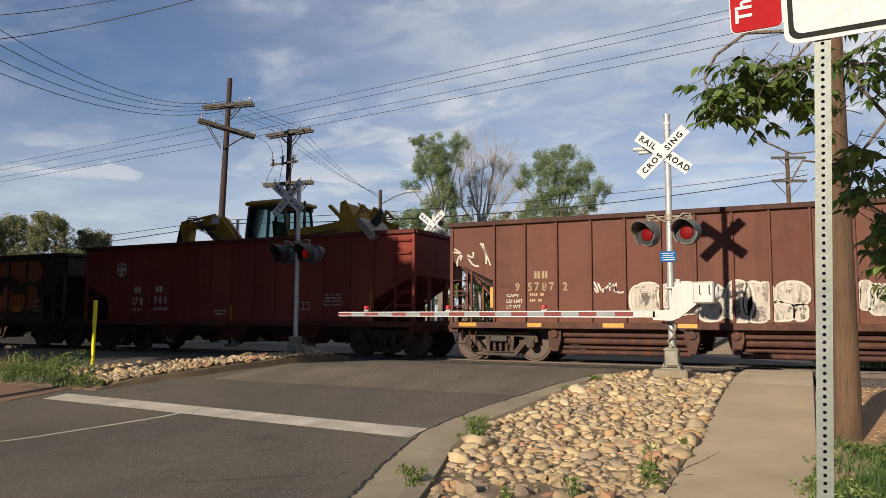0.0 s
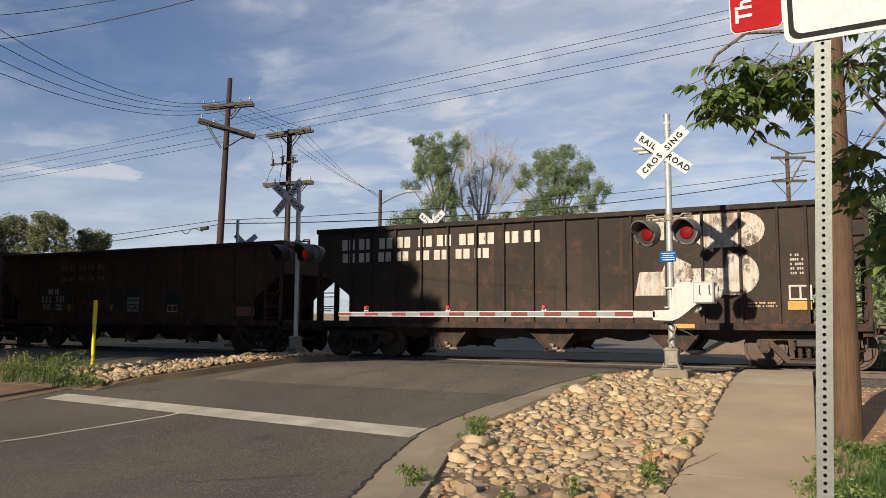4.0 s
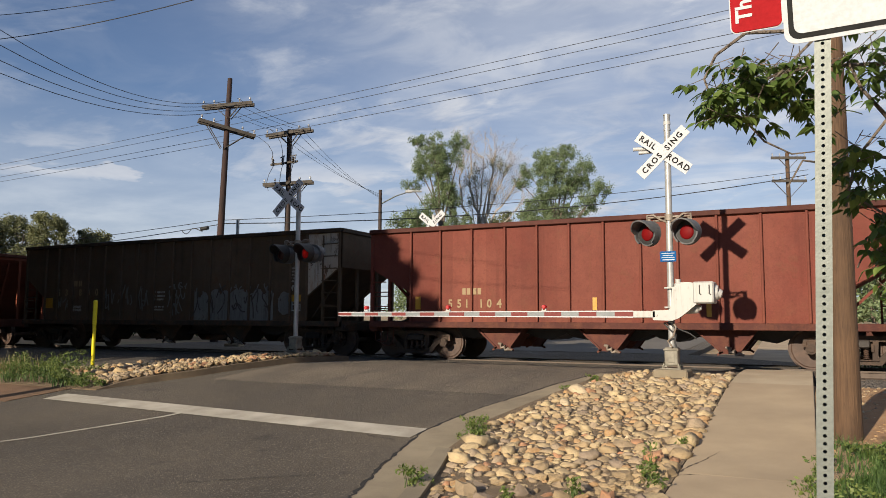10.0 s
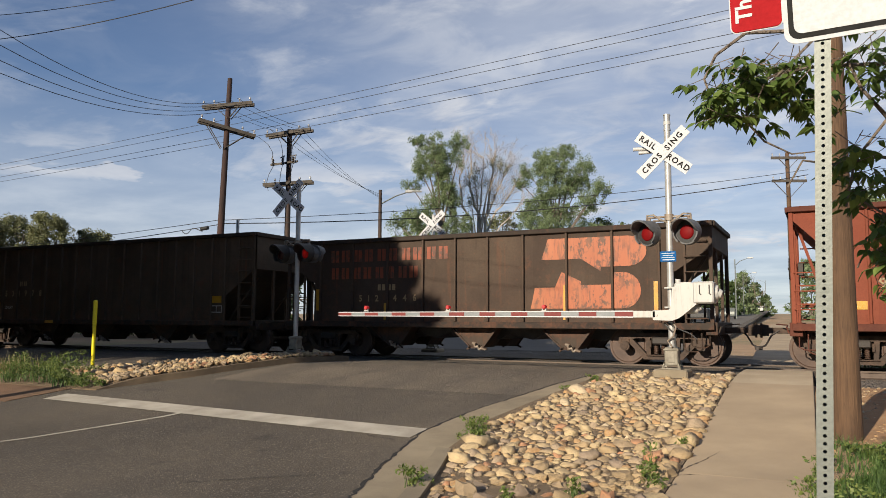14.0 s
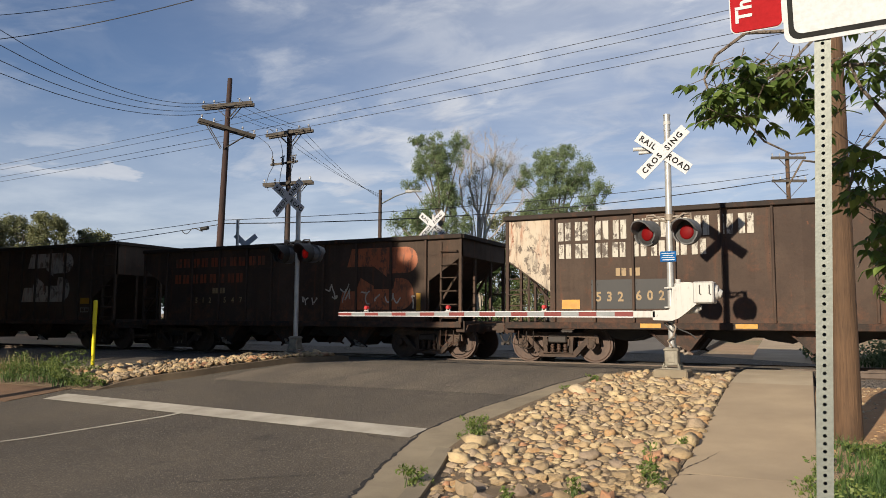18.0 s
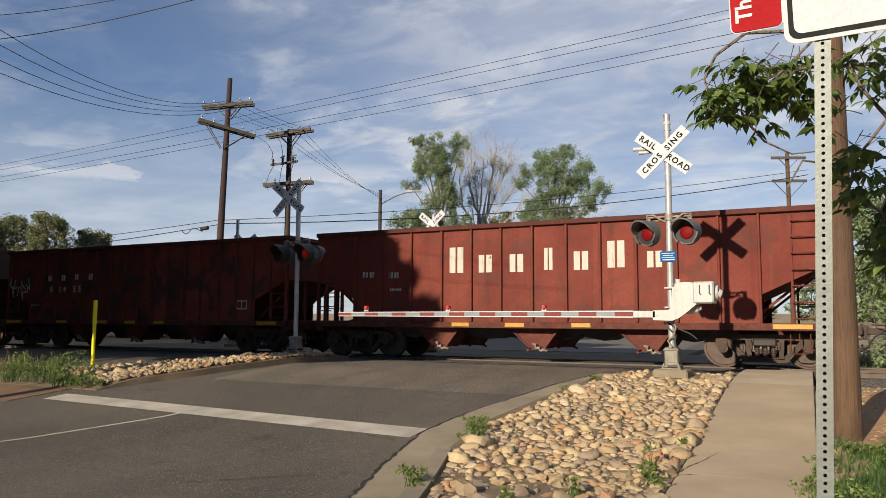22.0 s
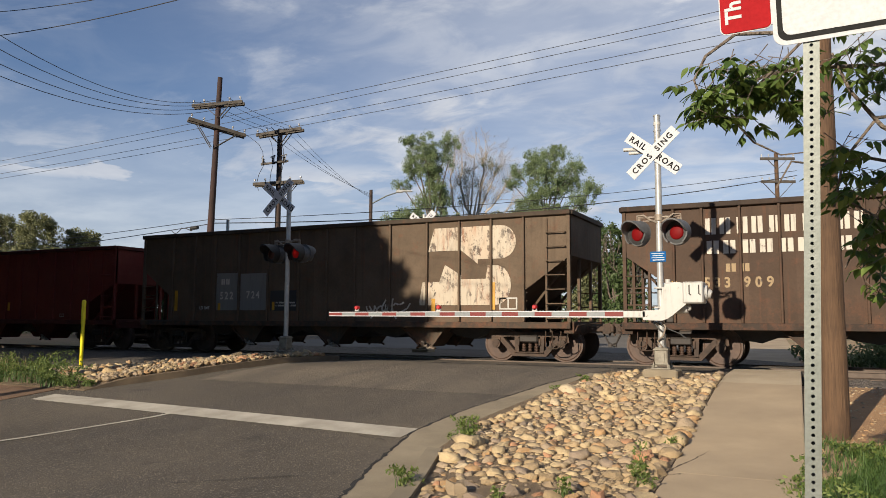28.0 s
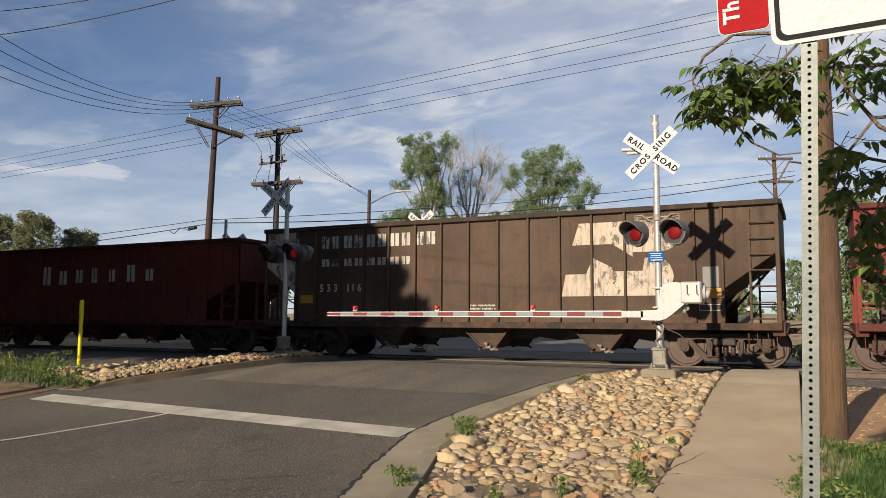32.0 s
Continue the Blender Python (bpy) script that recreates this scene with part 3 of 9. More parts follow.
def track():
    bm = bmesh.new()
    prof = [(-2.3, -0.32), (-1.55, -0.17), (1.55, -0.17), (2.3, -0.32)]
    for x0, x1 in ((-400, -27.05), (0.2, 300)):
        a = [bm.verts.new((x0, TRACK_Y + y, z)) for y, z in prof]
        b = [bm.verts.new((x1, TRACK_Y + y, z)) for y, z in prof]
        for i in range(3):
            bm.faces.new((a[i], a[i + 1], b[i + 1], b[i]))
    solid("ballast", bm, BALLAST, "grey crushed stone ballast under the track", "ballast", kind="structure")
    for s in (-1, 1):
        bm = bmesh.new()
        y = TRACK_Y + s * 0.753
        slab_x = [(-0.036, 0.0), (0.036, 0.0), (0.036, -0.04), (0.01, -0.05), (0.01, -0.15), (0.075, -0.17), (-0.075, -0.17), (-0.01, -0.15), (-0.01, -0.05), (-0.036, -0.04)]
        a = [bm.verts.new((-400, y + p, z)) for p, z in slab_x]
        b = [bm.verts.new((300, y + p, z)) for p, z in slab_x]
        for i in range(len(a)):
            j = (i + 1) % len(a)
            bm.faces.new((a[i], a[j], b[j], b[i]))
        solid("rail", bm, RAIL, "steel rail polished by the wheels", "rail", "rails of the track", "structure", False)
    tie = bmesh.new()
    box(tie, -0.115, 0.115, -1.3, 1.3, -0.36, -0.155)
    tie_me = mesh_of("tie", tie, TIE, False)
    holder = thing("sleepers", pose(0, TRACK_Y, 0), "dark creosoted wooden sleepers in the ballast", "sleepers", kind="structure")
    for i in range(26):
        hang("sleeper", tie_me, holder, pose(-27.4 - 0.55 * i, 0, 0))
    for i in range(8):
        hang("sleeper", tie_me, holder, pose(0.5 + 0.55 * i, 0, 0))


track()


# the broken tarry joint between asphalt and gutter
def tar_joint():
    rng = random.Random(8)
    bm = bmesh.new()
    rows = []
    for y in steps(5.0, 15.2, 0.09):
        x = kerb_x(y) - 0.03 + rng.uniform(-0.025, 0.025)
        w = rng.uniform(0.006, 0.03) * (1.2 if y < 11 else 0.6)
        z = road_z(y) + 0.016
        rows.append((bm.verts.new((x - w, y, z)), bm.verts.new((x + w, y, z))))
    for p, q in zip(rows, rows[1:]):
        bm.faces.new((p[0], p[1], q[1], q[0]))
    solid("tar_joint", bm, plain("old_tar", (0.012, 0.011, 0.01), (0.02, 0.018, 0.016), 6, 0.9), "ragged black gap between asphalt and gutter", "joint", kind="structure", smooth=False)
    bm = bmesh.new()
    for x0, y0, x1, y1 in ((-6.0, 9.3, -5.4, 9.15), (-8.7, 8.9, -8.5, 8.86), (-6.4, 6.2, -5.3, 7.2)):
        n, last = 8, None
        for i in range(n + 1):
            x, y = x0 + (x1 - x0) * i / n + rng.uniform(-0.02, 0.02), y0 + (y1 - y0) * i / n + rng.uniform(-0.03, 0.03)
            pair = (bm.verts.new((x, y - 0.012, road_z(y) + 0.014)), bm.verts.new((x, y + 0.012, road_z(y) + 0.014)))
            if last:
                bm.faces.new((last[0], pair[0], pair[1], last[1]))
            last = pair
    solid("crack", bm, bpy.data.materials["old_tar"], "thin dark cracks in the asphalt", "crack", kind="structure", smooth=False)


tar_joint()

# ---- the freight train ----
def ahead(t):
    """How far the train has rolled by t seconds; it slows a little."""
    return 10.229866 * t + 0.0021786 * t * t - 0.00111875 * t ** 3 + 1.48862e-05 * t ** 4


WHEEL_R = 0.457
MARKS = {"white": (0.44, 0.4, 0.34), "tan": (0.26, 0.18, 0.09), "orange": (0.215, 0.044, 0.014), "grey": (0.155, 0.148, 0.138), "black": (0.018, 0.018, 0.019),
         "faded": (0.4, 0.375, 0.32), "rusty": (0.17, 0.07, 0.033), "rusty_white": (0.4, 0.34, 0.26), "pink": (0.2, 0.085, 0.065), "brown": (0.055, 0.042, 0.034), "white_wash": (0.36, 0.32, 0.27), "grey_wash": (0.17, 0.165, 0.155)}
FLAKE = {"white": 0.5, "tan": 0.5, "orange": 0.82, "grey": 0.2, "black": 0.15, "faded": 0.8, "rusty": 0.8, "rusty_white": 0.76, "pink": 0.3, "brown": 0.1, "white_wash": 0.78, "grey_wash": 0.62}


def wheelset_mesh():
    bm = bmesh.new()
    tube(bm, (0, -0.98, 0), (0, 0.98, 0), 0.075, seg=12)
    for s in (-1, 1):
        y = s * 0.753
        tube(bm, (0, y - s * 0.075, 0), (0, y - s * 0.045, 0), WHEEL_R + 0.027, seg=40)
        tube(bm, (0, y - s * 0.045, 0), (0, y + s * 0.055, 0), WHEEL_R, WHEEL_R - 0.006 if s > 0 else WHEEL_R, seg=40)
        tube(bm, (0, y + s * 0.055, 0), (0, y + s * 0.07, 0), WHEEL_R - 0.04, WHEEL_R - 0.06, seg=40)
        tube(bm, (0, y + s * 0.05, 0), (0, y + s * 0.13, 0), 0.15, seg=16)
        for k in range(4):
            a = k * math.pi / 2
            tube(bm, (0.27 * math.cos(a), y + s * 0.06, 0.27 * math.sin(a)), (0.27 * math.cos(a), y + s * 0.074, 0.27 * math.sin(a)), 0.03, seg=8)
    return mesh_of("wheelset", bm, WHEEL_RUST)


def frame_mesh():
    """One cast side frame of a bogie, in the xz plane round y = 0."""
    bm = bmesh.new()
    y0, y1 = -0.075, 0.075
    # arched compression member, tension members down to the spring seat, columns beside the springs
    slab(bm, [(-1.07, 0.5), (-1.05, 0.66), (-0.93, 0.73), (-0.6, 0.765), (0.6, 0.765), (0.93, 0.73), (1.05, 0.66), (1.07, 0.5), (0.97, 0.5), (0.9, 0.6), (0.6, 0.645), (-0.6, 0.645), (-0.9, 0.6), (-0.97, 0.5)], y0, y1)
    for s in (-1, 1):
        slab(bm, [(s * 0.9, 0.63), (s * 0.73, 0.63), (s * 0.36, 0.24), (s * 0.46, 0.15)], y0, y1)
        slab(bm, [(s * 0.41, 0.66), (s * 0.3, 0.66), (s * 0.28, 0.22), (s * 0.38, 0.2)], y0, y1)
        box(bm, s * 0.889 - 0.1, s * 0.889 + 0.1, -0.1, 0.1, 0.47, 0.63, 0.02)
        tube(bm, (s * 0.889, -0.17, 0.457), (s * 0.889, -0.05, 0.457), 0.115, seg=16)
        tube(bm, (s * 0.889, -0.19, 0.457), (s * 0.889, -0.17, 0.457), 0.07, 0.06, seg=12)
        for k in range(3):
            a = 2.1 * k + 0.5
            tube(bm, (s * 0.889 + 0.085 * math.cos(a), -0.19, 0.457 + 0.085 * math.sin(a)), (s * 0.889 + 0.085 * math.cos(a), -0.168, 0.457 + 0.085 * math.sin(a)), 0.016, seg=6)
        box(bm, s * 0.32, s * 0.26, -0.11, 0.0, 0.42, 0.6, 0.01)
    slab(bm, [(-0.46, 0.14), (0.46, 0.14), (0.4, 0.25), (-0.4, 0.25)], y0, y1)
    box(bm, -0.4, 0.4, -0.12, 0.12, 0.225, 0.255, 0.01)
    return mesh_of("side_frame", bm, TRUCK_RUST)


def spring_mesh():
    bm = bmesh.new()
    pts, radii = [], []
    for i in range(25):
        pts.append((0, 0, 0.26 + i * 0.01))
        radii.append(0.06 if i % 4 in (1, 2) else 0.042)
    hose(bm, pts, radii, 10)
    return mesh_of("spring", bm, WHEEL_RUST)


def bolster_mesh():
    bm = bmesh.new()
    box(bm, -0.25, 0.25, -1.16, 1.16, 0.5, 0.68, 0.03)
    box(bm, -0.2, 0.2, -0.35, 0.35, 0.68, 0.82, 0.02)
    bar(bm, (-0.5, -0.75, 0.4), (-0.5, 0.75, 0.4), 0.08, 0.16)
    bar(bm, (0.5, -0.75, 0.4), (0.5, 0.75, 0.4), 0.08, 0.16)
    return mesh_of("bolster", bm, STEEL_DARK)


def coupler_mesh():
    bm = bmesh.new()
    box(bm, -0.35, 0.42, -0.08, 0.08, 0.78, 0.92, 0.015)
    slab(bm, [(0.36, 0.72), (0.5, 0.72), (0.62, 0.78), (0.62, 0.97), (0.5, 1.0), (0.36, 0.98)], -0.13, 0.02)
    box(bm, 0.5, 0.62, 0.02, 0.14, 0.76, 0.96, 0.03)
    tube(bm, (0.52, 0.0, 0.68), (0.52, 0.0, 1.03), 0.03, seg=8)
    return mesh_of("coupler", bm, TRUCK_RUST)


def hose_mesh():
    bm = bmesh.new()
    pts = [(0.1, 0.28, 0.86), (0.28, 0.28, 0.74), (0.42, 0.2, 0.5), (0.6, 0.12, 0.42)]
    for p, q in zip(pts, pts[1:]):
        tube(bm, p, q, 0.022, seg=8)
    box(bm, 0.56, 0.66, 0.09, 0.15, 0.38, 0.48, 0.01)
    return mesh_of("brake_hose", bm, STEEL_DARK)


def chute_mesh(s):
    """A discharge hopper below the body, on one side of the sill: a wedge of plate."""
    bm = bmesh.new()
    slab(bm, [(-0.9, 1.0), (0.68, 1.0), (0.24, 0.42), (0.16, 0.34), (-0.16, 0.34), (-0.24, 0.4)], s * 0.42, s * 1.22)
    return mesh_of("chute", bm, None)


def door_frame_mesh(s):
    """The angle irons and hinge round the door of a chute."""
    bm = bmesh.new()
    y = s * 1.24
    bar(bm, (0.67, y, 0.98), (0.18, y, 0.35), 0.06, 0.05)
    bar(bm, (-0.88, y, 0.98), (-0.2, y, 0.36), 0.04, 0.04)
    bar(bm, (-0.24, y, 0.345), (0.24, y, 0.335), 0.05, 0.05)
    tube(bm, (-0.03, y - 0.05, 0.36), (-0.03, y + 0.05, 0.36), 0.05, seg=8)
    bar(bm, (0.12, y, 0.38), (0.3, y, 0.29), 0.05, 0.05)
    bar(bm, (-0.16, y, 0.37), (-0.28, y, 0.29), 0.05, 0.05)
    return mesh_of("door_frame", bm, None)


def brake_wheel_mesh():
    bm = bmesh.new()
    n = 20
    for i in range(n):
        a, b = 2 * math.pi * i / n, 2 * math.pi * (i + 1) / n
        tube(bm, (0, 0.27 * math.cos(a), 0.27 * math.sin(a)), (0, 0.27 * math.cos(b), 0.27 * math.sin(b)), 0.016, seg=6, caps=False)
    for k in range(5):
        a = 2 * math.pi * k / 5
        bar(bm, (0, 0, 0), (0, 0.27 * math.cos(a), 0.27 * math.sin(a)), 0.025, 0.012)
    tube(bm, (-0.2, 0, 0), (0.04, 0, 0), 0.03, seg=8)
    box(bm, -0.32, -0.14, -0.12, 0.12, -0.18, 0.14, 0.02)
    return mesh_of("brake_wheel", bm, STEEL_DARK)


def latch_mesh():
    """The worn bright gear that locks a chute's door."""
    bm = bmesh.new()
    hose(bm, [(-0.08, -1.34, 0.47), (0.02, -1.37, 0.44), (0.0, -1.37, 0.36), (0.1, -1.36, 0.38), (0.12, -1.35, 0.3), (0.2, -1.36, 0.33), (0.3, -1.34, 0.29)], [0.03, 0.055, 0.035, 0.06, 0.035, 0.05, 0.02], 7)
    return mesh_of("door_latch", bm, BRACKET)


LATCH = latch_mesh()
WHEELSET, SIDE_FRAME, SPRING, BOLSTER = wheelset_mesh(), frame_mesh(), spring_mesh(), bolster_mesh()
COUPLER, HOSE, BRAKE_WHEEL = coupler_mesh(), hose_mesh(), brake_wheel_mesh()
CHUTES = [(chute_mesh(side), door_frame_mesh(side)) for side in (-1, 1)]
CARS, WHEELS, RIDERS, INFO = [], [], [], {}


def bogie(car, x):
    b = new("bogie")
    b.parent = car
    b.matrix_basis = pose(x, 0, 0)
    b["label"] = "rusty cast steel four-wheel bogie"
    hang("bolster", BOLSTER, b)
    for s in (-1, 1):
        hang("side_frame", SIDE_FRAME, b, pose(0, s * 1.0, 0, 0, 0, 0 if s < 0 else 180))
        for dx in (-0.17, 0, 0.17):
            hang("spring", SPRING, b, pose(dx, s * 1.0, 0))
    for dx in (-0.889, 0.889):
        WHEELS.append((hang("wheelset", WHEELSET, b, pose(dx, 0, WHEEL_R)), car))


def hopper(left, right, top, paint, worn, label, style="hopper", cut=(1.27, 1.25, 1.85), pitch=1.03, seed=0.0, wear=0.5, patches=0.0, rust=(0.2, 0.075, 0.035), group="freight train cars", stakes=()):
    """An open-top hopper car. cut: how far in and down the sides are cut away under the sloped ends. stakes: where the uprights stand, if not evenly."""
    length, mid = right - left, (left + right) / 2
    car = thing("hopper_car", pose(mid, TRACK_Y, 0), label, "hopper car", group)
    INFO[car.name] = {"rest": mid, "half": length / 2, "cut": cut, "top": top}
    CARS.append(car)
    h, sill, w = length / 2, 1.02, 1.5
    e, c, d = cut
    paint, worn = (tuple((0.67 if max(c) > 0.18 else 0.9) * k * v ** 1.06 for v, k in zip(c, (1.05, 1.0, 0.93))) for c in (paint, worn))
    coat = car_paint("car_paint", paint, worn, rust, wear, seed, patches)
    # body paint darkened for underside grime and the shade under the car
    low = car_paint("grimy_shaded_underframe_paint", tuple(0.45 * p + 0.008 for p in paint), tuple(0.5 * p + 0.008 for p in worn), rust, wear, seed + 3)
    inner = STEEL_DARK
    edge = car_paint("grimy_edge_paint", tuple(0.42 * p + 0.006 for p in paint), tuple(0.5 * p + 0.006 for p in worn), rust, wear, seed + 5)
    poly = [(-h, top), (h, top), (h, top - c), (h - e, top - d), (h - e, sill), (-h + e, sill), (-h + e, top - d), (-h, top - c)]
    for s in (-1, 1):
        bm = bmesh.new()
        slab(bm, poly, s * w, s * (w - 0.035))
        part("side_sheet", bm, coat, car, smooth=False)
        bm = bmesh.new()
        box(bm, -h - 0.02, h + 0.02, s * w - s * 0.05, s * (w + 0.09), top - 0.02, top + 0.1, 0.012)
        part("top_chord", bm, edge, car, smooth=False)
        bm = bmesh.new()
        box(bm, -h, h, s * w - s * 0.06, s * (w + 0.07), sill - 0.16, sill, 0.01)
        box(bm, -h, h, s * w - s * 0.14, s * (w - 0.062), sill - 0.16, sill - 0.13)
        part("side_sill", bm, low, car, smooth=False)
    n = max(6, round((length - 2 * e) / pitch))
    bm = bmesh.new()
    box(bm, -0.03, 0.03, -w - 0.07, -w + 0.003, sill, top - 0.02, 0.012)
    for k in range(13):
        z = sill + 0.12 + k * (top - sill - 0.2) / 12
        for dx in (-0.075, 0.075):
            tube(bm, (dx, -w - 0.008, z), (dx, -w + 0.002, z), 0.013, 0.01, seg=5)
    stake = mesh_of("stake", bm, coat, False)
    for x in stakes or [-h + e + (length - 2 * e) * i / n for i in range(n + 1)]:
        x = min(max(x, -h + e), h - e)
        hang("stake", stake, car, pose(x, 0, 0))
        hang("stake", stake, car, pose(x, 0, 0, 0, 0, 180))
    for s in (-1, 1):
        bm = bmesh.new()
        t = 0.04
        slab(bm, [(s * h, top), (s * (h - t), top), (s * (h - t), top - c), (s * h, top - c)], -w + 0.035, w - 0.035)
        z1, x1 = sill - 0.02, h - e - (top - d - sill) * e / max(0.3, (d - c))
        x1 = max(x1, h - 2.7)
        slab(bm, [(s * h, top - c), (s * (h - 0.05), top - c - 0.0), (s * (x1 - 0.05), z1), (s * x1, z1)], -w + 0.036, w - 0.036)
        part("slope_sheet", bm, coat, car, smooth=False)
        bm = bmesh.new()
        box(bm, s * h - s * 0.08, s * (h + 0.07), -w - 0.02, w + 0.02, top - 0.02, top + 0.1, 0.012)
        part("end_chord", bm, edge, car, smooth=False)
        for y in (-1, 1):
            bm = bmesh.new()
            box(bm, s * h, s * (h - 0.09), y * (w + 0.03), y * (w - 0.07), sill - 0.15, top - 0.02, 0.008)
            part("corner_post", bm, coat, car, smooth=False)
            bm = bmesh.new()
            bar(bm, (s * (h - 0.06), y * 0.55, sill), (s * (h - 0.06), y * 0.55, top - c), 0.07, 0.1)
            part("end_post", bm, coat, car, smooth=False)
            bm = bmesh.new()
            bar(bm, (s * (h - 0.1), y * 0.95, top - c), (s * (h - e * 1.25), y * 0.95, sill), 0.08, 0.06)
            part("end_brace", bm, coat, car, smooth=False)
            bm = bmesh.new()
            bar(bm, (s * (h - 0.62), y * (w - 0.03), sill), (s * (h - 0.62), y * (w - 0.03), top - c - 0.5 * (d - c) * 0.62 / e), 0.05, 0.05)
            for k in range(2):
                z = sill + 0.42 + 0.4 * k
                bar(bm, (s * h, y * (w - 0.02), z), (s * (h - 0.62), y * (w - 0.02), z), 0.03, 0.03)
            part("grab_rail", bm, coat, car, smooth=False)
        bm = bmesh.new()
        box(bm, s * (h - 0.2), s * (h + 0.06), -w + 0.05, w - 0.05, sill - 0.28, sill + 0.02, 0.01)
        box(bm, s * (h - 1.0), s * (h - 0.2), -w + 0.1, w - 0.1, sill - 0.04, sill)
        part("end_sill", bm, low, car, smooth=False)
        bm = bmesh.new()
        hose(bm, [(s * (h + 0.08), -1.4, 0.8), (s * (h + 0.12), -1.36, 0.93), (s * (h + 0.14), -0.5, 0.98), (s * (h + 0.4), -0.12, 1.0)], 0.016, 6)
        part("cut_lever", bm, low, car)
        bm = bmesh.new()
        for x, z0, z1 in ((0.12, 0.45, 0.86), (0.3, 0.36, 0.8)):
            hose(bm, [(s * (h - x), -1.38, z1), (s * (h - x), -1.42, z0 + 0.06), (s * (h - x - 0.1), -1.42, z0), (s * (h - x - 0.32), -1.42, z0), (s * (h - x - 0.4), -1.42, z0 + 0.06), (s * (h - x - 0.4), -1.38, z1)], 0.014, 5)
        part("step_stirrup", bm, low, car)
        hang("coupler", COUPLER, car, pose(s * h, 0, 0, 0, 0, 0 if s > 0 else 180))
        hang("brake_hose", HOSE, car, pose(s * h, 0, 0, 0, 0, 0 if s > 0 else 180))
        bogie(car, s * (h - 1.25))
    # ladder rungs by the corners
    bm = bmesh.new()
    for k in range(7):
        z = sill + 0.1 + k * 0.36
        if z < top - 0.1:
            tube(bm, (0, -w - 0.09, z), (0.5, -w - 0.09, z), 0.017, seg=6)
            for x in (0.01, 0.49):
                bar(bm, (x, -w, z), (x, -w - 0.1, z), 0.03, 0.03)
    bar(bm, (0, -w - 0.03, sill), (0, -w - 0.03, top - 0.1), 0.05, 0.02)
    ladder = mesh_of("ladder", bm, coat, False)
    hang("ladder", ladder, car, pose(h - 0.62, 0, 0))
    hang("ladder", ladder, car, pose(-h + 0.62, 0, 0, 0, 0, 180))
    for k in range(3):
        z = sill + 0.3 + k * 0.4
        bm = bmesh.new()
        hose(bm, [(-h + 0.06, -w, z), (-h + 0.08, -w - 0.08, z), (-h + 0.48, -w - 0.08, z), (-h + 0.5, -w, z)], 0.016, 6)
        part("handhold", bm, coat, car)
    hang("brake_wheel", BRAKE_WHEEL, car, pose(-h - 0.1, 0.62, 2.35, 0, 0, 180))
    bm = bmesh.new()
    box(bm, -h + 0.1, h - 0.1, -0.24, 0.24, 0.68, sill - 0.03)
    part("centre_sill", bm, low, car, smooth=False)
    if style == "hopper":
        bm = bmesh.new()
        box(bm, -h + 2.7, h - 2.7, -w + 0.04, w - 0.04, sill - 0.06, sill - 0.03)
        part("floor_sheet", bm, inner, car, smooth=False)
        # the row of inner doors between the bogies, in saw-teeth
        bm = bmesh.new()
        a, b = -h + 2.35, h - 2.35
        teeth = [(a, sill - 0.08)]
        for k in range(8):
            q = (b - a) / 8
            teeth += [(a + q * (k + 0.12), 0.64), (a + q * (k + 0.55), 0.56), (a + q * (k + 0.95), 0.74)]
        teeth.append((b, sill - 0.08))
        slab(bm, teeth, -0.78, 0.78)
        part("discharge_trough", bm, inner, car, "grimy dark discharge trough", False)
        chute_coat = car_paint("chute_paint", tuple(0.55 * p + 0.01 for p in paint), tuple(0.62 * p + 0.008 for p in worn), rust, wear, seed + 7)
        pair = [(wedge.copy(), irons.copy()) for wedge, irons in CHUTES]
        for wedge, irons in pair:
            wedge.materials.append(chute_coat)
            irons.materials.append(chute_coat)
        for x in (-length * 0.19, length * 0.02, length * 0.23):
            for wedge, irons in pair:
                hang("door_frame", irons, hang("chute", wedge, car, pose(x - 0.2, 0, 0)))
            hang("door_latch", LATCH, car, pose(x - 0.2, 0, 0))
    else:
        bm = bmesh.new()
        box(bm, -h + 0.8, h - 0.8, -w + 0.04, w - 0.04, sill - 0.06, sill - 0.02)
        part("floor_sheet", bm, inner, car, smooth=False)
        for x in (-length * 0.16, length * 0.16):
            for y in (-1, 1):
                for z, r in ((0.83, 0.045), (0.71, 0.06), (0.56, 0.085), (0.4, 0.045), (0.28, 0.06)):
                    bm = bmesh.new()
                    tube(bm, (x - 1.6, y * (1.28 - 0.1 * (z < 0.6)), z), (x + 1.6, y * (1.28 - 0.1 * (z < 0.6)), z), r, seg=12)
                    part("dump_shaft", bm, low, car)
                for k in (-1, 1):
                    bm = bmesh.new()
                    slab(bm, [(x + k * 1.66 - 0.17, 0.98), (x + k * 1.66 + 0.17, 0.98), (x + k * 1.66 + 0.17, 0.62), (x + k * 1.66 + 0.08, 0.3), (x + k * 1.66 - 0.08, 0.3), (x + k * 1.66 - 0.17, 0.62)], y * 1.05, y * 1.42)
                    tube(bm, (x + k * 1.66, y * 1.42, 0.74), (x + k * 1.66, y * 1.48, 0.74), 0.1, seg=14)
                    part("dump_bracket", bm, low, car)
    bm = bmesh.new()
    tube(bm, (-h + 0.55, 0.3, 1.28), (-h + 1.25, 0.3, 1.28), 0.2, seg=14)
    box(bm, -h + 0.7, -h + 1.0, -0.5, -0.15, sill, sill + 0.4, 0.03)
    tube(bm, (-h + 0.45, -0.7, 0.98), (-h + 0.45, 0.7, 1.25), 0.025, seg=6)
    part("air_tank", bm, STEEL_DARK, car)
    return car


LEGEND = {}


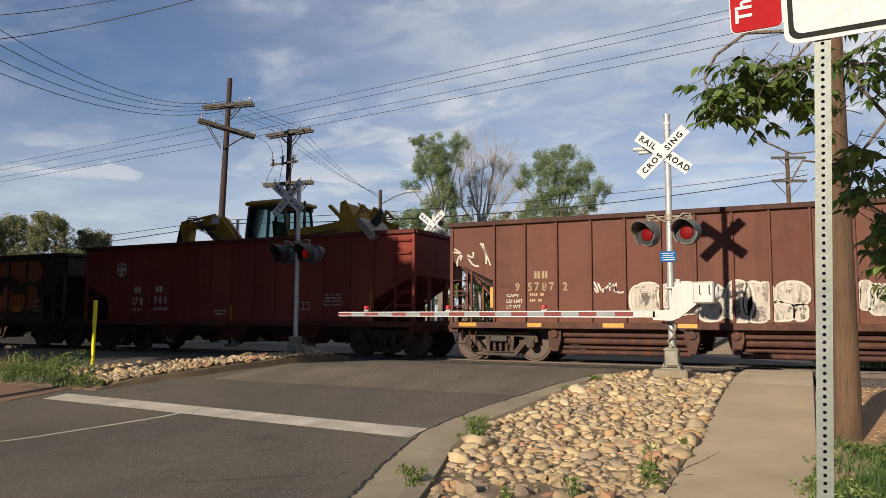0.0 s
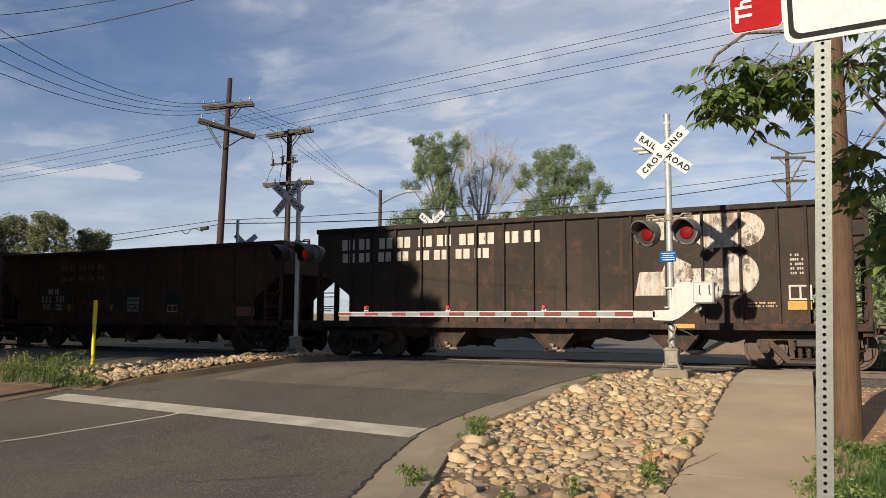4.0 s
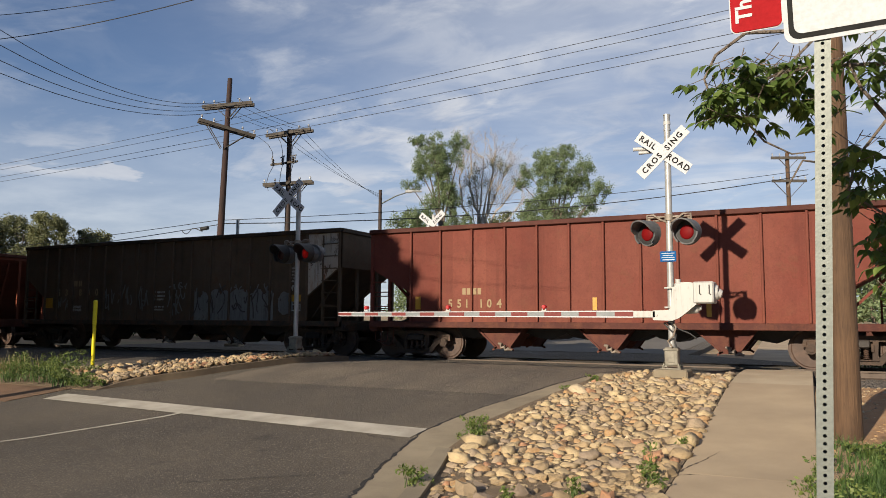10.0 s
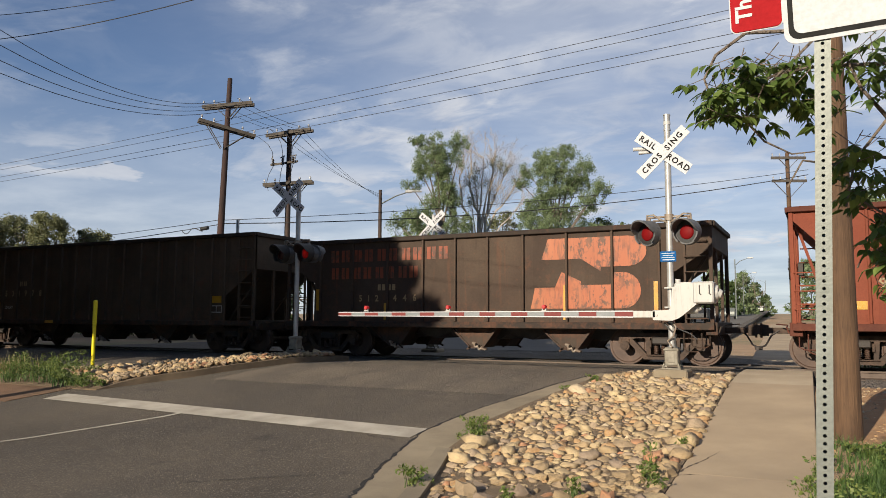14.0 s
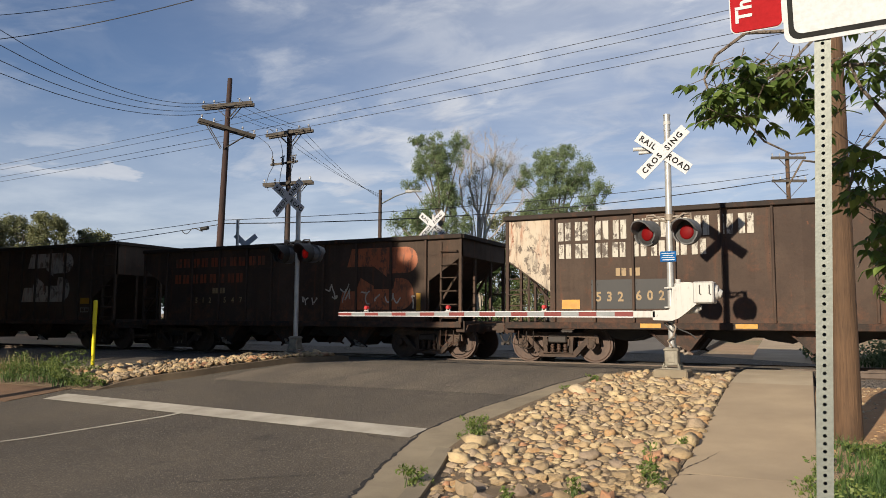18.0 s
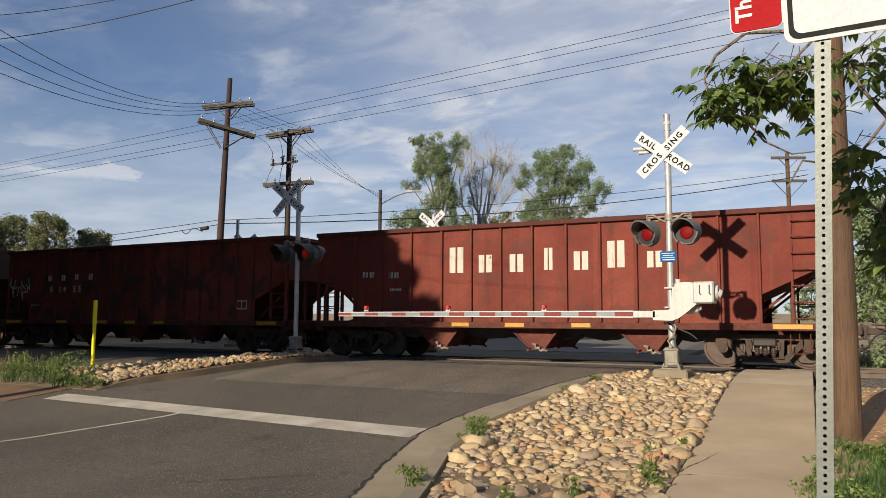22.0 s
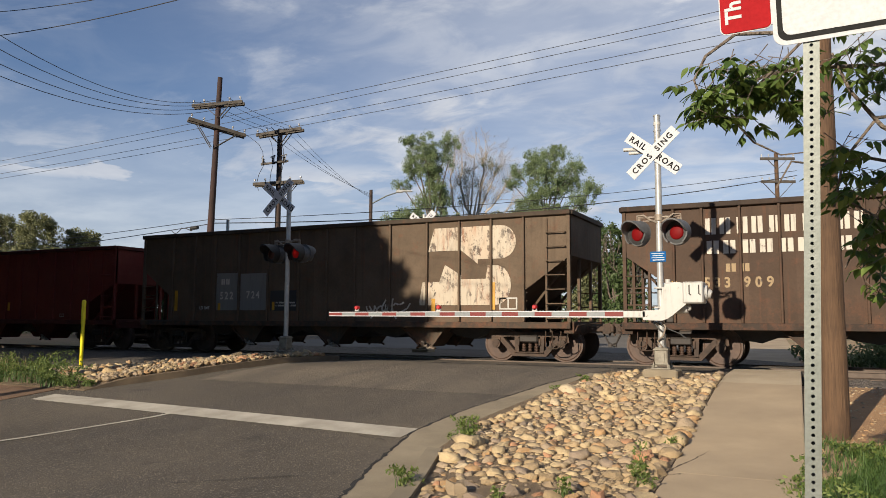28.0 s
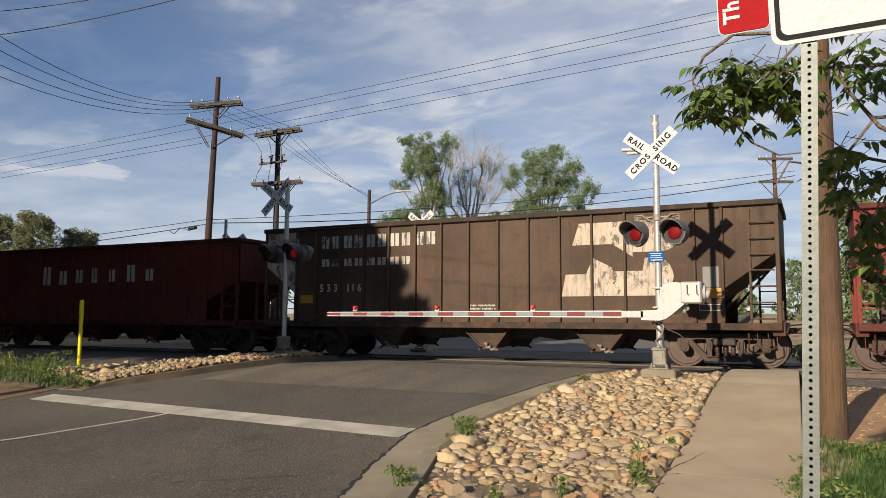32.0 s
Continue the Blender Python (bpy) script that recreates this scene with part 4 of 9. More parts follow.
def ink(colour, seed):
    key = (colour, seed)
    if key not in LEGEND:
        under = (0.05, 0.034, 0.025) if colour != "orange" else (0.075, 0.036, 0.022)
        # the large emblems are paler, flaked and run with rust
        large = seed in (5, 6)
        LEGEND[key] = worn_sign("marking_" + colour, (0.33, 0.09, 0.032) if large and colour == "orange" else MARKS[colour], under, FLAKE[colour] + (0.12 if large and colour == "white" else 0), seed * 2.3, rust=(0.5 if colour == "orange" else 0.85) if large else 0.0)
    return LEGEND[key]


def flat(bm, poly, y):
    bm.faces.new([bm.verts.new((x, y, z)) for x, z in poly])


def mark(car, kind, x0, z0, x1, z1, *more):
    """Paint on the near side of a car, between two corners."""
    rnd = random.Random(int(x0 * 100) * 31 + int(z1 * 100))
    y = -1.512
    w, h = x1 - x0, z1 - z0
    upright = pose(0, 0, 0, 90)
    if kind == "tape":
        bm = bmesh.new()
        if z0 < 1.2 and z1 < 1.3:
            z0, z1, y = 0.9, 1.0, -1.575
        box(bm, x0, x1, y - 0.004, y + 0.006, z0, z1)
        part("reflector", bm, YELLOW_TAPE, car, "yellow reflective strip", False)
    elif kind in ("number", "words"):
        # one mesh for each figure or, in the small stencils, for each line
        text, colour = more
        bits = list(text) if kind == "number" else [text]
        meshes = [None if b == " " else glyphs(b, 1.0) for b in bits]
        spans = [(0.0, 0.34) if me is None else (min(v.co.x for v in me.vertices), max(v.co.x for v in me.vertices)) for me in meshes]
        tall = max(max(v.co.y for v in me.vertices) - min(v.co.y for v in me.vertices) for me in meshes if me)
        # the figures of a number are narrow and stand apart; a stencil is set close
        broad = 0.6 * h / tall if kind == "number" else w
        f = min(w / (sum(b - a for a, b in spans) + 0.09 * (len(bits) - 1)), broad * 1.5)
        gap = (w - f * sum(b - a for a, b in spans)) / max(1, len(bits) - 1)
        x = x0
        for me, (a, b) in zip(meshes, spans):
            if me:
                me.materials.append(ink(colour, 1) if kind == "number" else WHITE_MARK)
                foot = min(v.co.y for v in me.vertices)
                me.transform(pose(x, y, z0) @ upright @ Matrix.Diagonal((f, h / tall, 1, 1)) @ Matrix.Translation((-a, -foot, 0)))
                hang("figure" if kind == "number" else "stencil", me, car, None, colour + " painted " + ("figure" if kind == "number" else "stencil"))
            x += (b - a) * f + gap
    elif kind == "bubble":
        # fat sprayed letters: a white edge, a black line, a white filling
        for fat, colour, dy in ((0.15, "white", 0.0), (0.1, "black", 0.003), (0.055, "white", 0.006)):
            me = glyphs(more[0], 1.0, 1.12, fat)
            me.materials.append(ink(colour, 9))
            me.transform(pose((x0 + x1) / 2, y - dy, (z0 + z1) / 2) @ upright @ Matrix.Diagonal((w / 1.5, h, 1, 1)))
            hang("spray_letters", me, car, None, colour + " sprayed bubble letters")
    elif kind == "throw":
        # a fat sprayed letter: thin wash inside, a thick white edge, arcs along it
        cx, cz = (x0 + x1) / 2, (z0 + z1) / 2
        lobes, turn = more[0], rnd.uniform(0, 6)
        ring = []
        for i in range(64):
            a = 2 * math.pi * i / 64
            k = 0.86 + 0.14 * abs(math.cos(lobes * a / 2 + turn)) ** 0.6
            c, d = math.cos(a), math.sin(a)
            ring.append((cx + 0.5 * w * k * math.copysign(abs(c) ** 0.75, c), cz + 0.5 * h * k * math.copysign(abs(d) ** 0.75, d)))
        bm = bmesh.new()
        flat(bm, ring, y + 0.002)
        part("spray_fill", bm, ink("white_wash", 8), car, "thin white sprayed fill", False)

        def stroke(bm, pts, t, dy):
            for p, q in zip(pts, pts[1:]):
                dx, dz = q[0] - p[0], q[1] - p[1]
                ll = math.hypot(dx, dz) or 1
                nx, nz = -dz / ll * t, dx / ll * t
                flat(bm, [(p[0] - nx, p[1] - nz), (q[0] - nx, q[1] - nz), (q[0] + nx, q[1] + nz), (p[0] + nx, p[1] + nz)], y - dy)
        bm = bmesh.new()
        stroke(bm, ring + ring[:1], 0.026, 0.003)
        for k in range(5):
            f, a0 = 0.82 - 0.13 * k, rnd.uniform(1.2, 1.9)
            stroke(bm, [(cx + f * (p[0] - cx) - 0.04 * w * k, cz + f * (p[1] - cz)) for p in [ring[int(a0 / 6.283 * 64 + j) % 64] for j in range(26 - 3 * k)]], 0.012, 0.002)
        part("spray_edge", bm, ink("white", 7), car, "thick white sprayed outline", False)
    elif kind == "letters":
        # each sign of a faded name is a pair of plain upright bars; two signs stand on each panel
        n, colour = more
        step = w / (max(1, n // 2) if n > 1 else 1)
        low, high = z0 + 0.1 * h, z1 - 0.1 * h
        for i in range(n):
            if n == 1:
                a, b = x0 + 0.14 * w, x1 - 0.14 * w
            else:
                a = x0 + step * (i // 2) + step * (0.1 if i % 2 == 0 else 0.56)
                b = a + 0.34 * step
            t = 0.43 * (b - a)
            for p, q in ((a, a + t), (b - t, b)):
                bm = bmesh.new()
                flat(bm, [(p, low), (q, low), (q, high), (p, high)], y)
                part("letter_bar", bm, ink(more[1], 2), car, colour.replace("_", " ") + " painted bar", False)
    elif kind == "lines":
        n, colour = more
        bm = bmesh.new()
        for i in range(n):
            z = z1 - h * (i + 0.5) / n
            t = min(h / n * 0.26, 0.032)
            x = x0
            while x < x1 - 1.2 * t:
                q = min(x1, x + 1.2 * t)
                flat(bm, [(x, z - t), (q, z - t), (q, z + t), (x, z + t)], y)
                x = q + t * (0.5 if rnd.random() < 0.8 else 2.4)
        part("small_print", bm, WHITE_MARK if colour == "white" else GREY_MARK if colour == "grey" else TAN_MARK, car, smooth=False)
    elif kind == "plate":
        bm = bmesh.new()
        flat(bm, [(x0, z0), (x1, z0), (x1, z1), (x0, z1)], y + 0.004)
        part("painted_panel", bm, ink(more[0], 3), car, more[0] + " painted panel", False)
    elif kind == "twin":
        bm = bmesh.new()
        t = 0.12 * h
        for a, b, c, d in ((x0, x1, z0, z0 + t), (x0, x1, z1 - t, z1), (x0, x0 + t, z0 + t, z1 - t), (x1 - t, x1, z0 + t, z1 - t), ((x0 + x1 - t) / 2, (x0 + x1 + t) / 2, z0 + t, z1 - t)):
            flat(bm, [(a, c), (b, c), (b, d), (a, d)], y)
        part("service_stencil", bm, WHITE_MARK if more[0] == "white" else GREY_MARK, car, "framed twin box stencil", False)
    elif kind == "emblem":
        bm = bmesh.new()
        cx, cz, r = (x0 + x1) / 2, (z0 + z1) / 2, max(w, h) / 2
        ring = [(math.cos(2 * math.pi * i / 32), math.sin(2 * math.pi * i / 32)) for i in range(32)]
        for i in range(32):
            p, q = ring[i], ring[(i + 1) % 32]
            flat(bm, [(cx + r * p[0], cz + r * p[1]), (cx + r * q[0], cz + r * q[1]), (cx + 0.8 * r * q[0], cz + 0.8 * r * q[1]), (cx + 0.8 * r * p[0], cz + 0.8 * r * p[1])], y)
        flat(bm, [(cx - 0.75 * r, cz - 0.22 * r), (cx + 0.75 * r, cz - 0.22 * r), (cx + 0.75 * r, cz + 0.22 * r), (cx - 0.75 * r, cz + 0.22 * r)], y)
        flat(bm, [(cx - 0.22 * r, cz - 0.74 * r), (cx + 0.22 * r, cz - 0.74 * r), (cx + 0.22 * r, cz - 0.23 * r), (cx - 0.22 * r, cz - 0.23 * r)], y)
        flat(bm, [(cx - 0.22 * r, cz + 0.23 * r), (cx + 0.22 * r, cz + 0.23 * r), (cx + 0.22 * r, cz + 0.74 * r), (cx - 0.22 * r, cz + 0.74 * r)], y)
        part("emblem", bm, ink(more[0], 4), car, "white round cross emblem", False)
    elif kind == "logo":
        bm = bmesh.new()
        px, pz = (lambda u: x0 + w * u), (lambda v: z0 + h * v)
        arc = lambda cx, cz, rx, rz, a0, a1: [(px(cx + rx * math.cos(a0 + (a1 - a0) * i / 10)), pz(cz + rz * math.sin(a0 + (a1 - a0) * i / 10))) for i in range(11)]
        flat(bm, [(px(0.1), pz(0.7)), (px(0.45), pz(0.7)), (px(0.62), pz(0.52)), (px(0.62), pz(1.0)), (px(0.16), pz(1.0))], y)
        flat(bm, [(px(0.62), pz(0.58)), (px(0.72), pz(0.58))] + arc(0.85, 0.79, 0.15, 0.21, -1.57, 1.57) + [(px(0.62), pz(1.0))], y)
        flat(bm, [(px(0.0), pz(0.0)), (px(0.45), pz(0.0)), (px(0.45), pz(0.38)), (px(0.28), pz(0.52)), (px(0.22), pz(0.3)), (px(0.04), pz(0.3))], y)
        flat(bm, [(px(0.45), pz(0.0)), (px(0.8), pz(0.0))] + arc(0.8, 0.25, 0.15, 0.25, -1.57, 1.57) + [(px(0.72), pz(0.5)), (px(0.7), pz(0.33)), (px(0.45), pz(0.33))], y)
        part("logo", bm, ink(more[0], 5), car, more[0].replace("_", " ") + " weathered painted logo shapes", False)
    elif kind == "endpanel":
        bm = bmesh.new()
        half, (e, c, d), top = (INFO[car.name][k] for k in ("half", "cut", "top"))
        s = -1 if x0 < 0 else 1
        flat(bm, [(s * (half - 0.02), top - 0.04), (s * (half - e), top - 0.04), (s * (half - e), top - d + 0.03), (s * (half - 0.02), top - c + 0.03)], -1.506)
        part("end_panel", bm, ink(more[0] if more[0] != "grey" else "faded", 6), car, more[0] + " painted end panel", False)
    elif kind == "mass":
        # a wide filled piece with a ragged upper edge, and strokes over it
        bm = bmesh.new()
        n = 26
        tops = [z1 - h * (0.12 + 0.3 * abs(math.sin(i * 0.9)) * rnd.random()) for i in range(n + 1)]
        for i in range(n):
            a, b = x0 + w * i / n, x0 + w * (i + 1) / n
            flat(bm, [(a, z0), (b, z0), (b, tops[i + 1]), (a, tops[i])], y + 0.002)
        part("spray_fill", bm, ink(more[0] + "_wash", 8), car, more[0] + " sprayed fill", False)
        mark(car, "scribble", x0, z0 + 0.05 * h, x1, z1, "brown", 7)
        mark(car, "scribble", x0, z0 + 0.1 * h, x1, z1 + 0.05, more[0], 7)
    elif kind in ("scribble", "blob"):
        colour = more[0]
        bm = bmesh.new()
        if kind == "blob" and colour in ("white", "grey"):
            cx, cz = (x0 + x1) / 2, (z0 + z1) / 2
            flat(bm, [(cx + 0.45 * w * math.cos(a), cz + 0.42 * h * math.sin(a) * (0.9 + 0.1 * math.cos(3 * a))) for a in [2 * math.pi * i / 28 for i in range(28)]], y + 0.002)
            part("spray_fill", bm, ink(colour if len(more) > 1 else colour + "_wash", 8), car, colour + " sprayed fill", False)
            bm = bmesh.new()
        if kind == "blob":
            cx, cz = (x0 + x1) / 2, (z0 + z1) / 2
            out = [(cx + 0.5 * w * math.cos(a) * (0.85 + 0.15 * math.sin(3 * a + rnd.random() * 6)), cz + 0.5 * h * math.sin(a) * (0.85 + 0.15 * math.cos(2 * a))) for a in [2 * math.pi * i / 40 for i in range(40)]]
            for k in range(40):
                p, q = out[k], out[(k + 1) % 40]
                flat(bm, [p, q, (cx + (q[0] - cx) * 0.86, cz + (q[1] - cz) * 0.86), (cx + (p[0] - cx) * 0.86, cz + (p[1] - cz) * 0.86)], y - 0.004)
            for k in range(5):
                a0, f = rnd.uniform(0, 6.28), rnd.uniform(0.25, 0.6)
                for j in range(9):
                    a, b = a0 + 0.35 * j, a0 + 0.35 * (j + 1)
                    p = [(cx + f * 0.5 * w * g * math.cos(q), cz + f * 0.5 * h * g * math.sin(q)) for g, q in ((1, a), (1, b), (0.8, b), (0.8, a))]
                    flat(bm, p, y - 0.004)
        else:
            for k in range(more[1] * 2):
                u = x0 + w * (k + rnd.uniform(0.1, 0.9)) / (more[1] * 2)
                pts = [(u + rnd.uniform(-0.22, 0.22) * min(w, 1.2), z0 + h * rnd.random()) for _ in range(4)]
                fine = []
                for i in range(13):
                    q = i / 12
                    fine.append(tuple((1 - q) ** 3 * pts[0][a] + 3 * q * (1 - q) ** 2 * pts[1][a] + 3 * q * q * (1 - q) * pts[2][a] + q ** 3 * pts[3][a] for a in (0, 1)))
                t = 0.022
                for p, q in zip(fine, fine[1:]):
                    dx, dz = q[0] - p[0], q[1] - p[1]
                    ll = math.hypot(dx, dz) or 1
                    nx, nz = -dz / ll * t, dx / ll * t
                    flat(bm, [(p[0] - nx, p[1] - nz), (q[0] - nx, q[1] - nz), (q[0] + nx, q[1] + nz), (p[0] + nx, p[1] + nz)], y - 0.002)
        part("spray_paint", bm, ink(colour, 7), car, colour + " sprayed scrawl", False)


RED, RED2 = (0.30, 0.062, 0.045), (0.36, 0.09, 0.065)
BROWN, BROWN2 = (0.075, 0.05, 0.038), (0.115, 0.08, 0.06)
BLACK, BLACK2 = (0.038, 0.03, 0.026), (0.06, 0.047, 0.04)
TALL, LOW, FOLD = (1.2, 1.05, 1.9), (1.0, 0.5, 1.15), (0.65, 0.12, 0.8)
# uneven spacing of the uprights, by type of car
FINE = (-6.08, -5.27, -4.45, -3.63, -2.81, -1.97, -1.18, -0.37, 0.47, 1.3, 2.13, 2.95, 3.76, 4.58, 5.36, 6.1)
WIDE = (-5.93, -4.9, -3.95, -2.98, -1.92, -0.86, 0.12, 1.12, 2.19, 3.25, 4.21, 5.19, 6.19)
SHORT = (-4.87, -3.74, -2.57, -1.45, -0.46, 0.49, 1.48, 2.64, 3.79, 4.91)
OXIDE = (-5.35, -4.44, -3.5, -2.55, -1.67, -0.82, 0.05, 0.95, 1.81, 2.69, 3.63, 4.56, 5.47)
MIXED = (-5.73, -4.73, -3.71, -2.62, -1.79, -0.79, 0.03, 0.87, 1.9, 2.73, 3.83, 4.9, 5.86)
hopper(-9.08, 4.3, 3.57, (0.145, 0.06, 0.046), (0.19, 0.09, 0.07), "maroon open dump car with white sprayed scrawls", "dump", (1.3, 0.9, 1.5), 0.98, 1.0, 0.4, stakes=(-5.4, -4.54, -3.69, -2.81, -1.97, -1.13, -0.34, 0.47, 1.25, 2.07, 2.91, 3.75, 4.59, 5.4))
hopper(-23.62, -10.18, 3.49, RED, RED2, "red open hopper car with round white emblem, carrying a backhoe", "hopper", (1.35, 1.2, 1.85), 1.03, 2.0, 0.3, stakes=OXIDE)
hopper(-38.82, -24.76, 3.36, BROWN, BROWN2, "dark brown open hopper car with orange lettering and logo", "hopper", (1.2, 0.75, 1.6), 1.0, 3.0, 0.6, stakes=MIXED)
hopper(-54.36, -40.09, 3.61, BLACK, BLACK2, "black open hopper car with rust-streaked white logo", "hopper", TALL, 0.95, 4.0, 0.4, stakes=FINE)
hopper(-69.27, -55.7, 3.37, (0.085, 0.05, 0.038), (0.12, 0.075, 0.055), "dark brown open hopper car with black number panel", "hopper", (1.1, 0.9, 1.7), 1.0, 5.0, 0.6, stakes=MIXED)
hopper(-85.2, -70.87, 3.67, (0.07, 0.052, 0.043), (0.1, 0.076, 0.062), "dark brown open hopper car with large white logo", "hopper", TALL, 1.0, 6.0, 0.4, stakes=WIDE)
hopper(-98.64, -86.5, 3.28, BROWN, BROWN2, "low brown open hopper car with orange logo and white scrawls", "hopper", LOW, 1.08, 7.0, 0.5, stakes=SHORT)
hopper(-113.16, -99.81, 3.51, (0.25, 0.072, 0.054), (0.29, 0.1, 0.075), "plain oxide red open hopper car", "hopper", (1.3, 1.0, 1.7), 0.95, 8.0, 0.4, stakes=OXIDE)
hopper(-128.54, -114.2, 3.64, (0.13, 0.095, 0.065), (0.17, 0.125, 0.09), "tan brown open hopper car with grey scrawls", "hopper", TALL, 0.86, 9.0, 0.5, stakes=FINE)
hopper(-141.89, -130.35, 3.48, (0.27, 0.075, 0.045), (0.32, 0.1, 0.06), "bright oxide red side-dump car", "dump", FOLD, 0.85, 10.0, 0.3)
hopper(-155.73, -143.5, 3.28, (0.07, 0.05, 0.04), (0.1, 0.075, 0.058), "low dark brown open hopper car with orange lettering", "hopper", LOW, 1.08, 11.0, 0.4, stakes=SHORT)
hopper(-171.26, -157.02, 3.68, (0.115, 0.085, 0.06), (0.15, 0.11, 0.08), "dusty brown open hopper car", "hopper", TALL, 0.9, 12.0, 0.5, stakes=FINE)
hopper(-187.35, -172.85, 3.66, (0.07, 0.05, 0.042), (0.1, 0.074, 0.06), "dark brown open hopper car with large white logo", "hopper", TALL, 1.0, 13.0, 0.4, stakes=WIDE)
hopper(-200.61, -188.62, 3.28, (0.065, 0.047, 0.037), (0.1, 0.07, 0.055), "low dark brown open hopper car with peeling orange logo", "hopper", LOW, 1.08, 14.0, 0.5, stakes=SHORT)
hopper(-216.46, -202.0, 3.66, (0.085, 0.062, 0.047), (0.12, 0.088, 0.066), "brown open hopper car with faded white logo", "hopper", TALL, 0.86, 15.0, 0.5, stakes=FINE)
hopper(-231.16, -217.78, 3.5, (0.24, 0.05, 0.036), (0.29, 0.08, 0.055), "red open hopper car with large white lettering", "hopper", (1.27, 1.25, 1.85), 0.95, 16.0, 0.5, 0.35, stakes=OXIDE)
hopper(-245.7, -232.29, 3.51, (0.27, 0.058, 0.04), (0.32, 0.085, 0.06), "red open hopper car with worn grey-brown patches", "hopper", (1.27, 1.25, 1.85), 0.88, 17.0, 0.5, 0.75, stakes=(-5.3, -4.6, -3.89, -3.17, -2.44, -1.72, -1.0, -0.32, 0.34, 1.02, 1.72, 2.49, 3.19, 3.97, 4.71, 5.37))
hopper(-261.42, -247.06, 3.68, (0.09, 0.066, 0.05), (0.125, 0.092, 0.07), "brown open hopper car with peeling white logo", "hopper", TALL, 0.9, 18.0, 0.5, stakes=FINE)
hopper(-276.92, -262.7, 3.7, (0.085, 0.058, 0.044), (0.115, 0.08, 0.06), "dark brown open hopper car with white lettering", "hopper", TALL, 1.0, 19.0, 0.4, stakes=FINE)
hopper(-292.98, -278.22, 3.74, (0.12, 0.09, 0.065), (0.15, 0.115, 0.085), "tan brown open hopper car with grey number panels", "hopper", TALL, 1.05, 20.0, 0.5, stakes=(-6.0, -5.04, -4.19, -3.22, -2.09, -0.94, 0.07, 1.04, 2.2, 3.36, 4.33, 5.25, 6.15))
hopper(-307.75, -294.3, 3.47, (0.26, 0.05, 0.042), (0.3, 0.075, 0.06), "red open hopper car with round white emblem", "hopper", (1.3, 1.2, 1.85), 1.0, 21.0, 0.25, stakes=OXIDE)
hopper(-323.55, -309.21, 3.69, (0.085, 0.06, 0.045), (0.12, 0.086, 0.064), "brown open hopper car with peeling white logo", "hopper", TALL, 0.9, 22.0, 0.5, stakes=FINE)
hopper(-338.0, -324.6, 3.5, (0.2, 0.045, 0.034), (0.25, 0.07, 0.05), "dark red open hopper car with white lettering", "hopper", (1.27, 1.25, 1.85), 0.95, 23.0, 0.5, stakes=OXIDE)

# the couplers of neighbours meet between the cars
for front, rear in zip(CARS, CARS[1:]):
    gap = INFO[front.name]["rest"] - INFO[front.name]["half"] - INFO[rear.name]["rest"] - INFO[rear.name]["half"]
    for car, s in ((front, -1), (rear, 1)):
        for piece in car.children:
            if piece.name.startswith(("coupler", "brake_hose")) and piece.matrix_basis.translation.x * s > 0:
                piece.matrix_basis.translation.x += s * (gap / 2 - 0.58)

# ---- lettering, numbers and labels on the cars ----
mark(CARS[0], 'letters', -4.34, 2.1, -3.9, 2.34, 2, 'tan')
mark(CARS[0], 'number', -4.82, 1.81, -3.42, 2.03, '9 5787 2', 'tan')
mark(CARS[0], 'words', -5.06, 1.66, -4.71, 1.74, 'CAPY', 'tan')
mark(CARS[0], 'words', -5.06, 1.51, -4.61, 1.6, 'LD LMT', 'tan')
mark(CARS[0], 'words', -5.06, 1.37, -4.66, 1.46, 'LT WT', 'tan')
mark(CARS[0], 'lines', -4.42, 1.5, -4.01, 1.79, 2, 'tan')
mark(CARS[0], 'scribble', -6.56, 2.44, -5.49, 3.12, 'white', 3)
mark(CARS[0], 'scribble', -2.74, 1.61, -2.07, 2.09, 'white', 3)
mark(CARS[0], 'throw', -1.88, 1.15, -1.11, 1.98, 3)
mark(CARS[0], 'throw', -1.23, 1.18, -0.2, 1.98, 4)
mark(CARS[0], 'throw', -0.38, 1.05, 0.4, 1.91, 3)
mark(CARS[0], 'throw', 0.27, 1.03, 0.89, 1.99, 4)
mark(CARS[0], 'throw', 0.62, 1.03, 1.34, 1.97, 5)
mark(CARS[0], 'throw', 1.33, 1.41, 2.04, 1.94, 2)
mark(CARS[0], 'throw', 1.19, 1.06, 1.71, 1.51, 4)
mark(CARS[0], 'throw', 1.67, 1.08, 1.98, 1.44, 2)
mark(CARS[0], 'throw', 2.92, 1.31, 3.26, 1.93, 3)
mark(CARS[0], 'throw', 3.1, 1.18, 3.67, 1.87, 4)
mark(CARS[0], 'tape', -6.39, 0.97, -5.89, 1.12)
mark(CARS[0], 'tape', -4.47, 0.98, -4.09, 1.13)
mark(CARS[0], 'tape', -2.53, 0.97, -2.02, 1.1)
mark(CARS[0], 'tape', -0.77, 0.99, -0.33, 1.14)
mark(CARS[0], 'tape', -5.52, 1.39, -5.37, 1.93)
mark(CARS[1], 'emblem', -5.15, 2.51, -4.68, 3.0, 'white')
mark(CARS[1], 'letters', -4.28, 1.92, -3.92, 2.17, 2, 'white')
mark(CARS[1], 'letters', -3.27, 1.93, -2.88, 2.18, 2, 'white')
mark(CARS[1], 'number', -4.31, 1.53, -3.82, 1.79, '178', 'white')
mark(CARS[1], 'number', -3.3, 1.57, -2.69, 1.82, '960', 'white')
mark(CARS[1], 'words', -4.27, 1.34, -3.83, 1.43, 'LD. LMT.', 'white')
